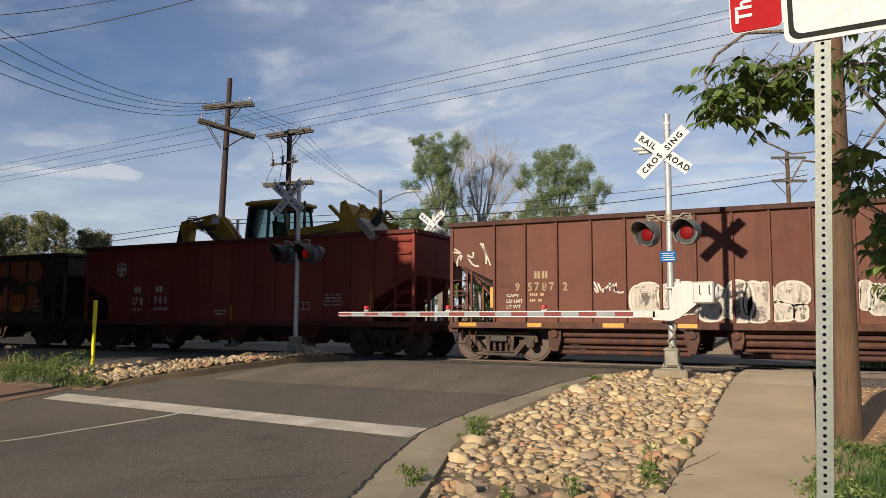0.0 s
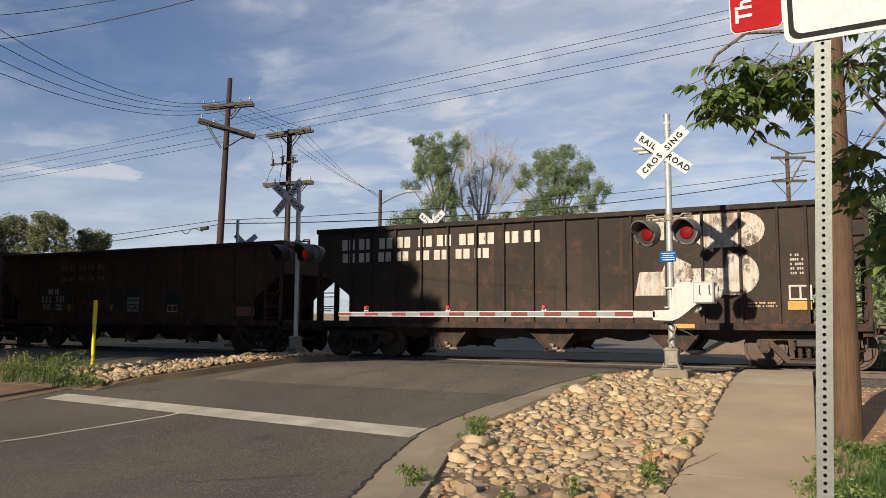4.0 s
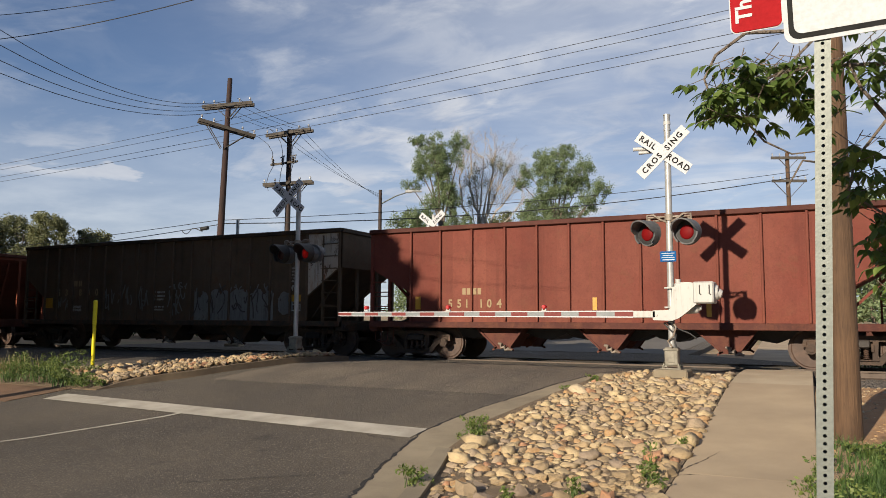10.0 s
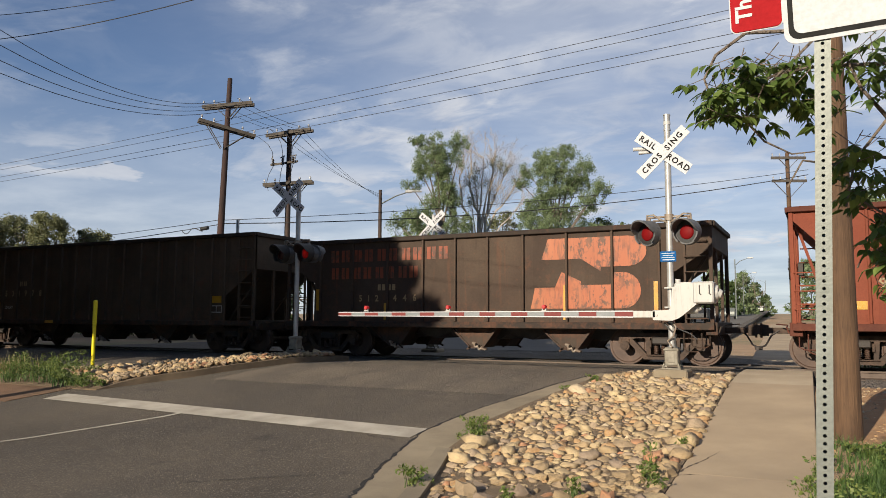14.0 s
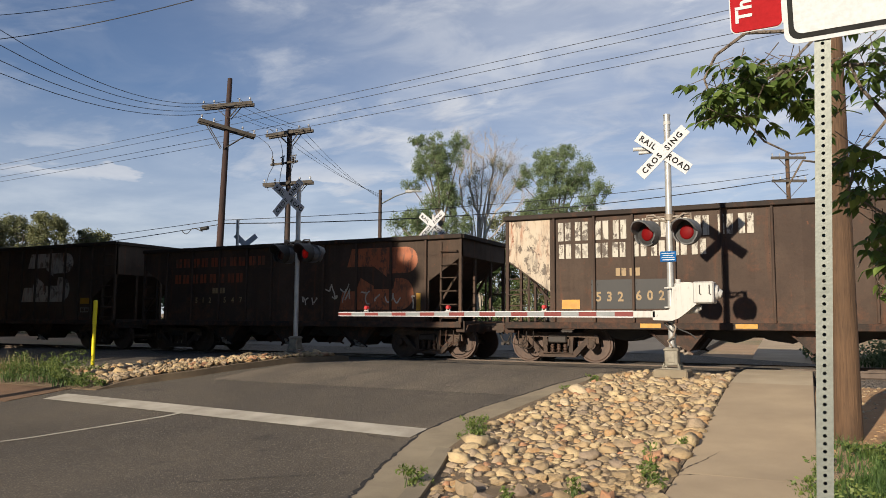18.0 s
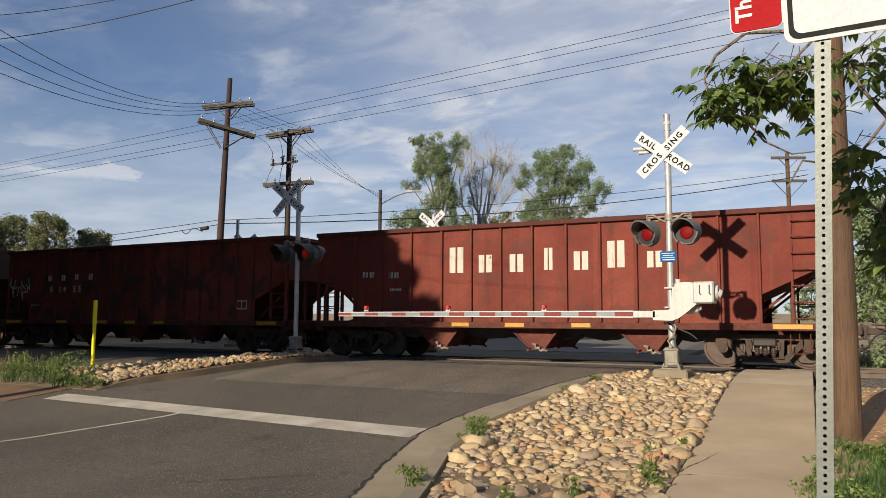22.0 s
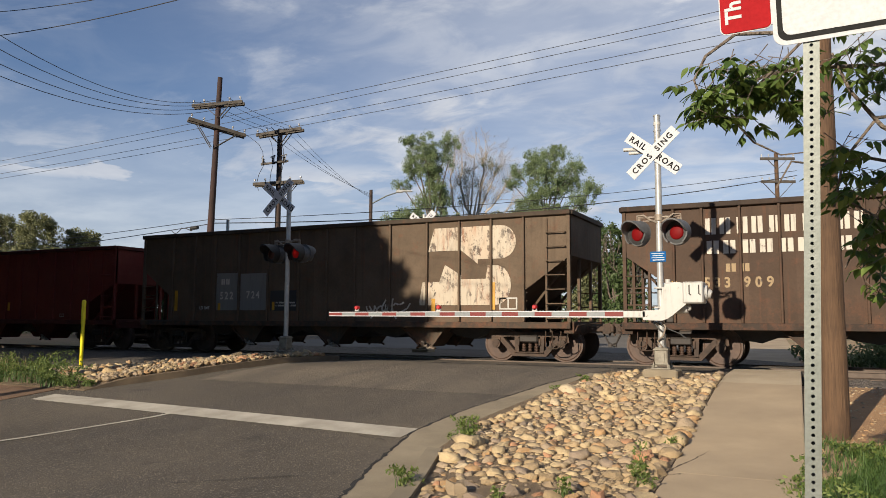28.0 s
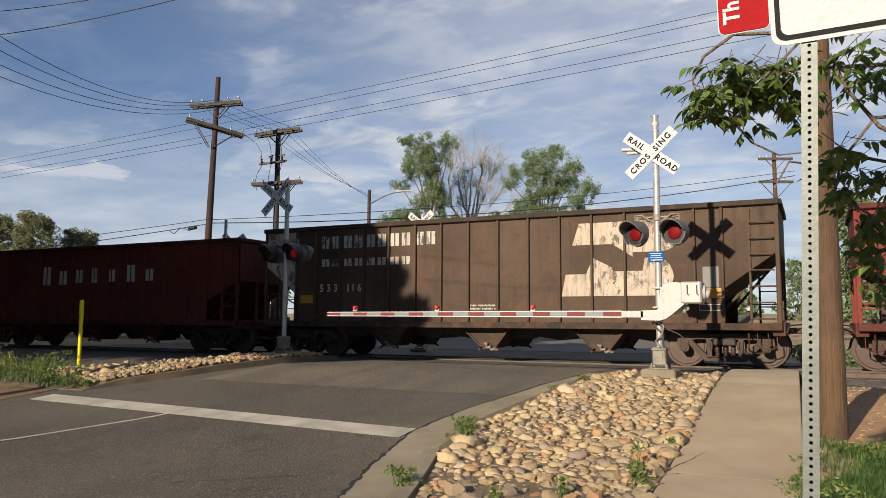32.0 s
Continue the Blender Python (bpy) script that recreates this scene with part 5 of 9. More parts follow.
mark(CARS[1], 'words', -3.31, 1.36, -2.66, 1.45, '201000 LBS', 'white')
mark(CARS[1], 'tape', -5.44, 1.01, -5.35, 1.9)
mark(CARS[1], 'tape', -3.57, 0.99, -3.46, 1.43)
mark(CARS[1], 'tape', 0.03, 1.01, 0.14, 1.5)
mark(CARS[1], 'tape', 5.27, 1.0, 5.39, 1.89)
mark(CARS[1], 'twin', 2.72, 1.35, 3.15, 1.59, 'grey')
mark(CARS[1], 'lines', 3.6, 1.45, 4.36, 1.84, 4, 'grey')
mark(CARS[1], 'lines', -0.62, 1.18, -0.07, 1.39, 2, 'white')
mark(CARS[2], 'logo', 2.75, 1.36, 5.73, 3.2, 'orange')
mark(CARS[2], 'twin', 5.29, 1.32, 5.75, 1.53, 'white')
mark(CARS[2], 'tape', 4.11, 1.31, 4.58, 1.49)
mark(CARS[2], 'lines', 5.09, 1.62, 5.71, 1.77, 2, 'grey')
mark(CARS[2], 'letters', -5.52, 2.8, -1.24, 3.17, 10, 'orange')
mark(CARS[2], 'letters', -5.53, 2.3, -1.75, 2.67, 8, 'orange')
mark(CARS[2], 'letters', -3.98, 2.0, -3.26, 2.24, 2, 'tan')
mark(CARS[2], 'number', -4.29, 1.75, -3.02, 1.94, '512 151', 'tan')
mark(CARS[2], 'tape', -5.38, 1.34, -4.96, 1.47)
mark(CARS[2], 'tape', -0.46, 1.12, -0.02, 1.24)
mark(CARS[2], 'lines', -5.51, 1.76, -4.83, 1.86, 1, 'grey')
mark(CARS[3], 'logo', 2.2, 1.66, 5.11, 3.53, 'faded')
mark(CARS[3], 'tape', 5.52, 1.32, 6.0, 1.51)
mark(CARS[3], 'twin', 5.55, 1.53, 6.01, 1.86, 'white')
mark(CARS[3], 'lines', 5.6, 2.07, 5.86, 2.57, 5, 'grey')
mark(CARS[3], 'letters', -6.4, 3.03, -0.07, 3.41, 10, 'white')
mark(CARS[3], 'letters', -6.37, 2.67, -1.49, 3.0, 8, 'white')
mark(CARS[3], 'tape', 3.1, 1.1, 3.56, 1.2)
mark(CARS[3], 'lines', 4.71, 1.36, 5.32, 1.51, 2, 'tan')
mark(CARS[4], 'plate', -4.51, 1.33, -2.77, 2.23, 'black')
mark(CARS[4], 'letters', -4.11, 1.92, -3.41, 2.16, 2, 'white')
mark(CARS[4], 'number', -4.39, 1.65, -3.87, 1.88, '522', 'white')
mark(CARS[4], 'number', -3.63, 1.66, -3.18, 1.89, '231', 'white')
mark(CARS[4], 'words', -4.3, 1.49, -3.87, 1.58, 'LD LMT', 'white')
mark(CARS[4], 'words', -4.3, 1.36, -3.87, 1.46, 'LT WT', 'white')
mark(CARS[4], 'words', -3.61, 1.49, -3.28, 1.58, '199600', 'white')
mark(CARS[4], 'words', -3.61, 1.36, -3.28, 1.45, '63400', 'white')
mark(CARS[4], 'plate', -0.75, 1.32, 0.78, 2.06, 'black')
mark(CARS[4], 'words', 0.11, 1.7, 0.71, 1.8, 'OUTLET GATES', 'white')
mark(CARS[4], 'words', 0.11, 1.57, 0.71, 1.67, 'DISABLED', 'white')
mark(CARS[4], 'words', 0.11, 1.44, 0.71, 1.54, 'SCRAP TIE', 'white')
mark(CARS[4], 'words', 0.11, 1.3, 0.7, 1.41, 'SERVICE ONLY', 'white')
mark(CARS[4], 'plate', 1.86, 1.52, 2.62, 1.97, 'black')
mark(CARS[4], 'twin', 2.04, 1.29, 2.49, 1.53, 'white')
mark(CARS[4], 'plate', 5.01, 1.16, 5.66, 1.45, 'pink')
mark(CARS[4], 'tape', -2.91, 1.33, -2.79, 1.57)
mark(CARS[4], 'tape', -0.73, 1.32, -0.6, 1.56)
mark(CARS[4], 'tape', 5.66, 1.2, 5.75, 1.41)
mark(CARS[4], 'letters', -3.5, 2.75, -1.52, 3.03, 5, 'rusty')
mark(CARS[4], 'letters', -3.5, 2.38, -1.52, 2.59, 5, 'rusty')
mark(CARS[4], 'scribble', -2.4, 1.35, -0.94, 1.82, 'orange', 4)
mark(CARS[5], 'endpanel', -7.22, 1.82, -6.07, 3.62, 'white')
mark(CARS[5], 'letters', -5.85, 3.02, -1.09, 3.59, 10, 'white')
mark(CARS[5], 'letters', -5.84, 2.55, -2.15, 3.0, 8, 'white')
mark(CARS[5], 'letters', -4.35, 2.11, -3.63, 2.38, 2, 'tan')
mark(CARS[5], 'number', -4.81, 1.82, -4.16, 2.07, '532', 'tan')
mark(CARS[5], 'number', -3.84, 1.83, -3.18, 2.07, '409', 'tan')
mark(CARS[5], 'tape', -5.74, 1.58, -5.24, 1.83)
mark(CARS[5], 'tape', -2.81, 1.09, -2.26, 1.15)
mark(CARS[5], 'tape', 0.52, 1.09, 0.95, 1.16)
mark(CARS[5], 'logo', 1.75, 1.67, 4.76, 3.54, 'white')
mark(CARS[5], 'plate', 5.46, 2.15, 5.73, 2.63, 'grey')
mark(CARS[5], 'tape', 5.35, 1.61, 5.82, 1.83)
mark(CARS[5], 'plate', 4.39, 1.32, 5.02, 1.66, 'brown')
mark(CARS[5], 'lines', 4.44, 1.34, 4.98, 1.54, 3, 'white')
mark(CARS[5], 'twin', 5.37, 1.26, 5.86, 1.41, 'white')
mark(CARS[6], 'letters', -4.6, 2.68, -0.59, 3.07, 10, 'orange')
mark(CARS[6], 'letters', -4.54, 2.21, -1.46, 2.55, 8, 'orange')
mark(CARS[6], 'letters', -2.87, 1.83, -2.16, 2.05, 2, 'tan')
mark(CARS[6], 'number', -3.52, 1.55, -1.53, 1.77, '512 545', 'tan')
mark(CARS[6], 'logo', 2.09, 1.33, 4.69, 3.08, 'orange')
mark(CARS[6], 'scribble', -0.27, 1.39, 0.92, 2.05, 'white', 4)
mark(CARS[6], 'bubble', 1.3, 1.1, 2.55, 2.1, 'yo!')
mark(CARS[6], 'scribble', -3.51, 1.1, -2.55, 1.5, 'white', 3)
mark(CARS[6], 'tape', -2.66, 1.33, -2.55, 1.67)
mark(CARS[6], 'tape', -0.5, 1.32, -0.4, 1.68)
mark(CARS[6], 'tape', 0.45, 1.32, 0.54, 1.64)
mark(CARS[6], 'tape', 4.89, 1.08, 5.01, 2.0)
mark(CARS[7], 'letters', -3.85, 1.72, -3.17, 1.93, 2, 'tan')
mark(CARS[7], 'number', -4.2, 1.39, -2.65, 1.62, '551 104', 'tan')
mark(CARS[7], 'twin', 4.73, 1.44, 5.19, 1.74, 'grey')
mark(CARS[7], 'tape', 5.24, 1.38, 5.37, 1.98)
mark(CARS[7], 'tape', -5.21, 1.35, -5.05, 1.7)
mark(CARS[7], 'tape', -0.24, 1.32, -0.13, 1.63)
mark(CARS[7], 'tape', 2.42, 1.16, 2.53, 1.6)
mark(CARS[8], 'letters', -4.47, 2.19, -3.96, 2.44, 2, 'tan')
mark(CARS[8], 'number', -5.29, 1.87, -3.14, 2.12, '531880', 'tan')
mark(CARS[8], 'tape', -6.01, 1.45, -5.56, 1.81)
mark(CARS[8], 'lines', -0.41, 1.65, 0.14, 2.01, 3, 'white')
mark(CARS[8], 'lines', -0.4, 1.32, 0.11, 1.52, 2, 'white')
mark(CARS[8], 'words', -4.43, 1.43, -3.99, 1.53, '203600', 'white')
mark(CARS[8], 'words', -4.43, 1.32, -3.99, 1.42, '69400', 'white')
mark(CARS[8], 'scribble', -2.81, 1.29, -2.33, 2.13, 'grey', 3)
mark(CARS[8], 'scribble', -2.05, 1.34, -1.47, 2.23, 'grey', 3)
mark(CARS[8], 'scribble', -1.14, 1.32, -0.67, 2.24, 'grey', 3)
mark(CARS[8], 'scribble', -5.29, 1.33, -4.7, 1.83, 'grey', 3)
mark(CARS[8], 'scribble', 0.33, 1.95, 1.02, 2.35, 'grey', 3)
mark(CARS[8], 'scribble', 0.3, 1.1, 0.95, 2.15, 'grey', 4)
mark(CARS[8], 'mass', 1.45, 1.03, 4.7, 2.15, 'grey')
mark(CARS[8], 'blob', 4.85, 1.1, 5.5, 2.0, 'grey')
mark(CARS[8], 'endpanel', 5.9, 1.88, 7.21, 3.61, 'white')
mark(CARS[8], 'words', 5.33, 1.92, 5.65, 2.09, 'MW', 'white')
mark(CARS[8], 'tape', 5.29, 1.6, 5.75, 1.8)
mark(CARS[8], 'twin', 5.29, 1.32, 5.74, 1.53, 'white')
mark(CARS[8], 'lines', 5.37, 2.16, 5.59, 2.65, 5, 'grey')
mark(CARS[9], 'letters', -3.69, 2.01, -3.0, 2.27, 2, 'tan')
mark(CARS[9], 'number', -4.09, 1.74, -3.4, 1.99, '958', 'tan')
mark(CARS[9], 'number', -3.27, 1.76, -2.63, 1.99, '717', 'tan')
mark(CARS[9], 'words', -3.95, 1.39, -3.54, 1.5, 'LD LMT', 'white')
mark(CARS[9], 'words', -3.11, 1.39, -2.71, 1.49, '199000', 'white')
mark(CARS[9], 'tape', -4.75, 1.32, -4.32, 1.5)
mark(CARS[9], 'tape', -3.21, 1.05, -2.73, 1.17)
mark(CARS[9], 'tape', -1.53, 1.06, -1.05, 1.17)
mark(CARS[9], 'tape', 2.66, 1.08, 3.13, 1.19)
mark(CARS[9], 'plate', -1.64, 1.35, -1.01, 1.75, 'brown')
mark(CARS[9], 'plate', -0.77, 1.41, -0.16, 1.7, 'brown')
mark(CARS[9], 'tape', 4.26, 1.46, 4.69, 1.66)
mark(CARS[9], 'twin', 4.25, 1.32, 4.72, 1.46, 'white')
mark(CARS[10], 'letters', -4.6, 2.68, -0.62, 3.11, 10, 'orange')
mark(CARS[10], 'letters', -4.57, 2.19, -1.55, 2.6, 8, 'orange')
mark(CARS[10], 'letters', -2.98, 1.87, -2.26, 2.08, 2, 'tan')
mark(CARS[10], 'number', -3.53, 1.58, -1.66, 1.77, '512 446', 'tan')
mark(CARS[10], 'logo', 1.68, 1.36, 4.62, 3.12, 'orange')
mark(CARS[10], 'tape', 4.77, 1.32, 4.87, 2.0)
mark(CARS[10], 'tape', -5.04, 1.33, -4.9, 1.95)
mark(CARS[10], 'tape', -2.7, 1.06, -2.6, 1.53)
mark(CARS[10], 'tape', 2.54, 1.08, 2.67, 1.95)
mark(CARS[11], 'letters', -4.39, 2.25, -3.88, 2.47, 2, 'tan')
mark(CARS[11], 'number', -5.18, 1.89, -3.05, 2.12, '531978', 'tan')
mark(CARS[11], 'tape', -5.91, 1.46, -5.46, 1.68)
mark(CARS[11], 'tape', -2.68, 1.11, -2.24, 1.23)
mark(CARS[11], 'words', -5.16, 1.42, -4.68, 1.53, 'LD LMT', 'white')
mark(CARS[11], 'twin', 5.35, 1.27, 5.81, 1.5, 'grey')
mark(CARS[11], 'tape', 5.34, 1.58, 5.78, 1.8)
mark(CARS[12], 'endpanel', -7.22, 1.99, -6.11, 3.64, 'rusty_white')
mark(CARS[12], 'letters', -5.92, 2.99, -1.14, 3.57, 10, 'faded')
mark(CARS[12], 'letters', -5.9, 2.56, -2.18, 3.01, 8, 'faded')
mark(CARS[12], 'letters', -4.45, 2.12, -3.72, 2.36, 2, 'tan')
mark(CARS[12], 'plate', -4.99, 1.35, -3.11, 2.06, 'black')
mark(CARS[12], 'number', -4.87, 1.53, -4.2, 1.77, '532', 'tan')
mark(CARS[12], 'number', -3.9, 1.55, -3.23, 1.79, '602', 'tan')
mark(CARS[12], 'tape', -5.74, 1.35, -5.28, 1.58)
mark(CARS[12], 'tape', 3.44, 1.19, 3.72, 1.33)
mark(CARS[12], 'tape', -1.68, 1.06, -1.22, 1.15)
mark(CARS[12], 'tape', -3.8, 1.07, -3.32, 1.15)
mark(CARS[12], 'logo', 1.83, 1.66, 4.85, 3.52, 'faded')
mark(CARS[12], 'tape', 5.47, 2.02, 5.93, 2.24)
mark(CARS[12], 'twin', 5.48, 1.4, 5.93, 1.72, 'white')
mark(CARS[13], 'letters', -4.59, 2.7, -0.68, 3.06, 10, 'orange')
mark(CARS[13], 'letters', -4.59, 2.18, -1.55, 2.54, 8, 'orange')
mark(CARS[13], 'letters', -2.93, 1.86, -2.28, 2.08, 2, 'tan')
mark(CARS[13], 'number', -3.59, 1.58, -1.62, 1.76, '512 547', 'tan')
mark(CARS[13], 'logo', 2.05, 1.35, 4.65, 3.1, 'orange')
mark(CARS[13], 'scribble', 1.62, 1.45, 2.46, 2.11, 'white', 3)
mark(CARS[13], 'scribble', 2.57, 1.34, 4.62, 1.88, 'white', 3)
mark(CARS[13], 'tape', 4.61, 1.32, 4.74, 1.8)
mark(CARS[13], 'scribble', 0.66, 1.38, 1.27, 1.85, 'white', 2)
mark(CARS[14], 'endpanel', -7.24, 1.94, -6.14, 3.63, 'white')
mark(CARS[14], 'letters', -5.14, 3.01, -1.23, 3.35, 10, 'faded')
mark(CARS[14], 'letters', -5.12, 2.56, -2.04, 2.89, 8, 'faded')
mark(CARS[14], 'letters', -4.71, 2.18, -4.08, 2.39, 2, 'tan')
mark(CARS[14], 'number', -5.13, 1.89, -4.49, 2.11, '533', 'white')
mark(CARS[14], 'number', -4.3, 1.89, -3.65, 2.11, '305', 'white')
mark(CARS[14], 'tape', -5.81, 1.59, -5.33, 1.8)
mark(CARS[14], 'tape', -0.1, 1.12, 0.37, 1.26)
mark(CARS[14], 'plate', -3.44, 1.32, -2.76, 1.77, 'black')
mark(CARS[14], 'logo', 2.16, 1.67, 5.0, 3.46, 'faded')
mark(CARS[14], 'tape', 5.47, 1.59, 5.95, 1.8)
mark(CARS[14], 'twin', 5.49, 1.29, 5.92, 1.45, 'white')
mark(CARS[14], 'words', -4.99, 1.41, -4.65, 1.5, 'LD LMT', 'white')
mark(CARS[14], 'words', -4.17, 1.41, -3.81, 1.52, '205100', 'white')
mark(CARS[15], 'letters', -2.4, 2.24, -1.83, 3.1, 1, 'white')
mark(CARS[15], 'letters', -1.53, 2.26, -1.01, 2.84, 1, 'white')
mark(CARS[15], 'letters', -0.65, 2.25, -0.13, 2.83, 1, 'white')
mark(CARS[15], 'letters', 0.32, 2.27, 0.63, 2.97, 1, 'white')
mark(CARS[15], 'letters', 1.07, 2.26, 1.58, 2.84, 1, 'white')
mark(CARS[15], 'letters', 1.91, 2.27, 2.49, 3.09, 1, 'white')
mark(CARS[15], 'letters', 2.88, 2.28, 3.36, 2.77, 1, 'white')
mark(CARS[15], 'tape', 5.65, 0.98, 6.44, 1.08)
mark(CARS[15], 'tape', -2.22, 1.08, -1.72, 1.15)
mark(CARS[15], 'tape', -0.69, 1.08, -0.17, 1.15)
mark(CARS[15], 'tape', 1.08, 1.08, 1.56, 1.14)
mark(CARS[15], 'letters', -5.15, 2.23, -4.65, 2.44, 2, 'faded')
mark(CARS[15], 'letters', -4.27, 2.21, -3.88, 2.42, 2, 'faded')
mark(CARS[15], 'lines', -4.19, 1.81, -3.78, 2.0, 1, 'white')
mark(CARS[16], 'letters', -4.42, 2.4, -4.14, 2.66, 1, 'white')
mark(CARS[16], 'letters', -3.68, 2.41, -3.4, 2.66, 1, 'white')
mark(CARS[16], 'letters', -2.96, 2.42, -2.69, 2.68, 1, 'white')
mark(CARS[16], 'letters', -2.22, 2.42, -1.95, 2.68, 1, 'white')
mark(CARS[16], 'number', -4.25, 2.01, -2.58, 2.25, '8 14 55', 'white')
mark(CARS[16], 'scribble', -6.6, 1.6, -5.46, 2.62, 'white', 4)
mark(CARS[16], 'tape', -6.6, 1.0, -5.75, 1.13)
mark(CARS[16], 'tape', -3.72, 1.01, -3.15, 1.12)
mark(CARS[16], 'tape', -1.55, 1.01, -1.07, 1.11)
mark(CARS[16], 'tape', -0.19, 1.01, 0.31, 1.11)
mark(CARS[16], 'tape', 1.19, 1.01, 1.66, 1.12)
mark(CARS[16], 'twin', 4.73, 1.37, 5.16, 1.65, 'white')
mark(CARS[16], 'lines', -5.28, 1.41, -4.83, 1.69, 1, 'grey')
mark(CARS[16], 'tape', 5.6, 0.99, 6.37, 1.09)
mark(CARS[17], 'endpanel', -7.04, 2.24, -6.05, 3.58, 'rusty_white')
mark(CARS[17], 'letters', -5.09, 3.02, -1.16, 3.5, 10, 'faded')
mark(CARS[17], 'letters', -5.08, 2.54, -1.98, 2.92, 8, 'faded')
mark(CARS[17], 'letters', -4.65, 2.14, -4.01, 2.39, 2, 'white')
mark(CARS[17], 'number', -5.02, 1.86, -4.42, 2.1, '533', 'tan')
mark(CARS[17], 'number', -4.23, 1.87, -3.62, 2.11, '254', 'tan')
mark(CARS[17], 'tape', -5.71, 1.58, -5.25, 1.78)
mark(CARS[17], 'tape', 2.44, 1.11, 2.9, 1.32)
mark(CARS[17], 'plate', -0.22, 1.33, 0.51, 3.01, 'grey')
mark(CARS[17], 'plate', -3.36, 1.33, -2.76, 1.63, 'black')
mark(CARS[17], 'words', -4.9, 1.39, -4.5, 1.49, 'LD LMT', 'white')
mark(CARS[17], 'words', -4.12, 1.38, -3.71, 1.48, '204800', 'white')
mark(CARS[17], 'logo', 2.3, 1.63, 5.14, 3.4, 'rusty_white')
mark(CARS[17], 'tape', 5.61, 1.56, 6.06, 1.77)
mark(CARS[17], 'words', 5.67, 1.41, 5.92, 1.53, 'MW', 'white')
mark(CARS[17], 'twin', 5.6, 1.27, 6.06, 1.4, 'white')
mark(CARS[18], 'letters', -5.26, 3.0, -1.87, 3.47, 10, 'white')
mark(CARS[18], 'letters', -5.25, 2.56, -2.15, 2.94, 8, 'white')
mark(CARS[18], 'letters', -4.83, 2.16, -4.21, 2.39, 2, 'tan')
mark(CARS[18], 'number', -5.25, 1.82, -3.78, 2.07, '533 909', 'tan')
mark(CARS[18], 'tape', -5.97, 1.31, -5.86, 1.99)
mark(CARS[18], 'tape', -2.76, 1.1, -2.66, 1.55)
mark(CARS[18], 'tape', -0.33, 1.1, -0.21, 1.56)
mark(CARS[18], 'tape', 2.31, 1.11, 2.44, 1.59)
mark(CARS[19], 'plate', -4.14, 1.34, -3.27, 2.5, 'grey')
mark(CARS[19], 'plate', -3.17, 1.34, -2.08, 2.47, 'grey')
mark(CARS[19], 'letters', -3.98, 2.12, -3.57, 2.34, 2, 'white')
mark(CARS[19], 'number', -3.98, 1.68, -3.45, 1.92, '522', 'white')
mark(CARS[19], 'number', -2.92, 1.7, -2.41, 1.93, '724', 'white')
mark(CARS[19], 'plate', -1.99, 1.32, -1.02, 1.93, 'black')
mark(CARS[19], 'lines', -1.78, 1.43, -1.02, 1.61, 2, 'white')
mark(CARS[19], 'scribble', 1.5, 1.08, 2.64, 1.66, 'white', 5)
mark(CARS[19], 'words', -4.82, 1.37, -4.4, 1.47, 'LD LMT', 'white')
mark(CARS[19], 'tape', -5.9, 1.33, -5.78, 1.98)
mark(CARS[19], 'tape', -4.06, 1.34, -3.96, 1.56)
mark(CARS[19], 'tape', -1.92, 1.34, -1.83, 1.59)
mark(CARS[19], 'tape', 3.5, 1.16, 3.61, 1.64)
mark(CARS[19], 'logo', 3.11, 1.46, 5.94, 3.54, 'rusty_white')
mark(CARS[19], 'twin', 5.47, 1.34, 5.97, 1.65, 'white')
mark(CARS[19], 'tape', 5.22, 1.34, 5.36, 2.05)
mark(CARS[20], 'emblem', -5.22, 2.72, -4.57, 3.35, 'white')
mark(CARS[20], 'letters', -4.02, 2.09, -3.68, 2.33, 2, 'white')
mark(CARS[20], 'letters', -3.37, 2.1, -3.01, 2.34, 2, 'white')
mark(CARS[20], 'number', -4.1, 1.7, -3.61, 1.95, '178', 'white')
mark(CARS[20], 'number', -3.37, 1.72, -2.83, 1.97, '727', 'white')
mark(CARS[20], 'words', -4.1, 1.37, -3.7, 1.47, 'LD LMT', 'white')
mark(CARS[20], 'words', -3.15, 1.37, -2.83, 1.47, '202200', 'white')
mark(CARS[20], 'twin', 3.97, 1.12, 4.2, 1.23, 'white')
mark(CARS[20], 'tape', -5.2, 1.4, -5.05, 1.71)
mark(CARS[20], 'tape', -1.53, 1.36, -1.4, 1.65)
mark(CARS[20], 'tape', 1.05, 1.35, 1.17, 1.65)
mark(CARS[21], 'logo', 2.17, 1.66, 5.03, 3.46, 'rusty_white')
mark(CARS[21], 'tape', 5.48, 1.59, 5.93, 1.81)
mark(CARS[21], 'plate', 4.77, 1.6, 5.08, 1.9, 'black')
mark(CARS[21], 'lines', 4.71, 1.35, 5.19, 1.53, 3, 'white')
mark(CARS[21], 'twin', 5.44, 1.3, 5.95, 1.45, 'white')
mark(CARS[21], 'plate', 5.53, 1.83, 5.88, 2.31, 'grey')
mark(CARS[21], 'letters', -5.17, 3.07, -1.29, 3.52, 10, 'faded')
mark(CARS[21], 'letters', -5.15, 2.57, -2.07, 2.84, 8, 'faded')
mark(CARS[21], 'number', -5.13, 1.86, -3.71, 2.09, '533 116', 'white')
mark(CARS[21], 'tape', -5.84, 1.54, -5.37, 1.78)
mark(CARS[21], 'lines', -0.32, 1.32, 0.4, 1.49, 2, 'white')
mark(CARS[21], 'endpanel', -6.87, 2.17, -5.77, 3.63, 'grey')
mark(CARS[22], 'letters', -2.51, 2.17, -1.94, 3.0, 1, 'white')
mark(CARS[22], 'letters', -1.63, 2.2, -1.08, 2.81, 1, 'white')
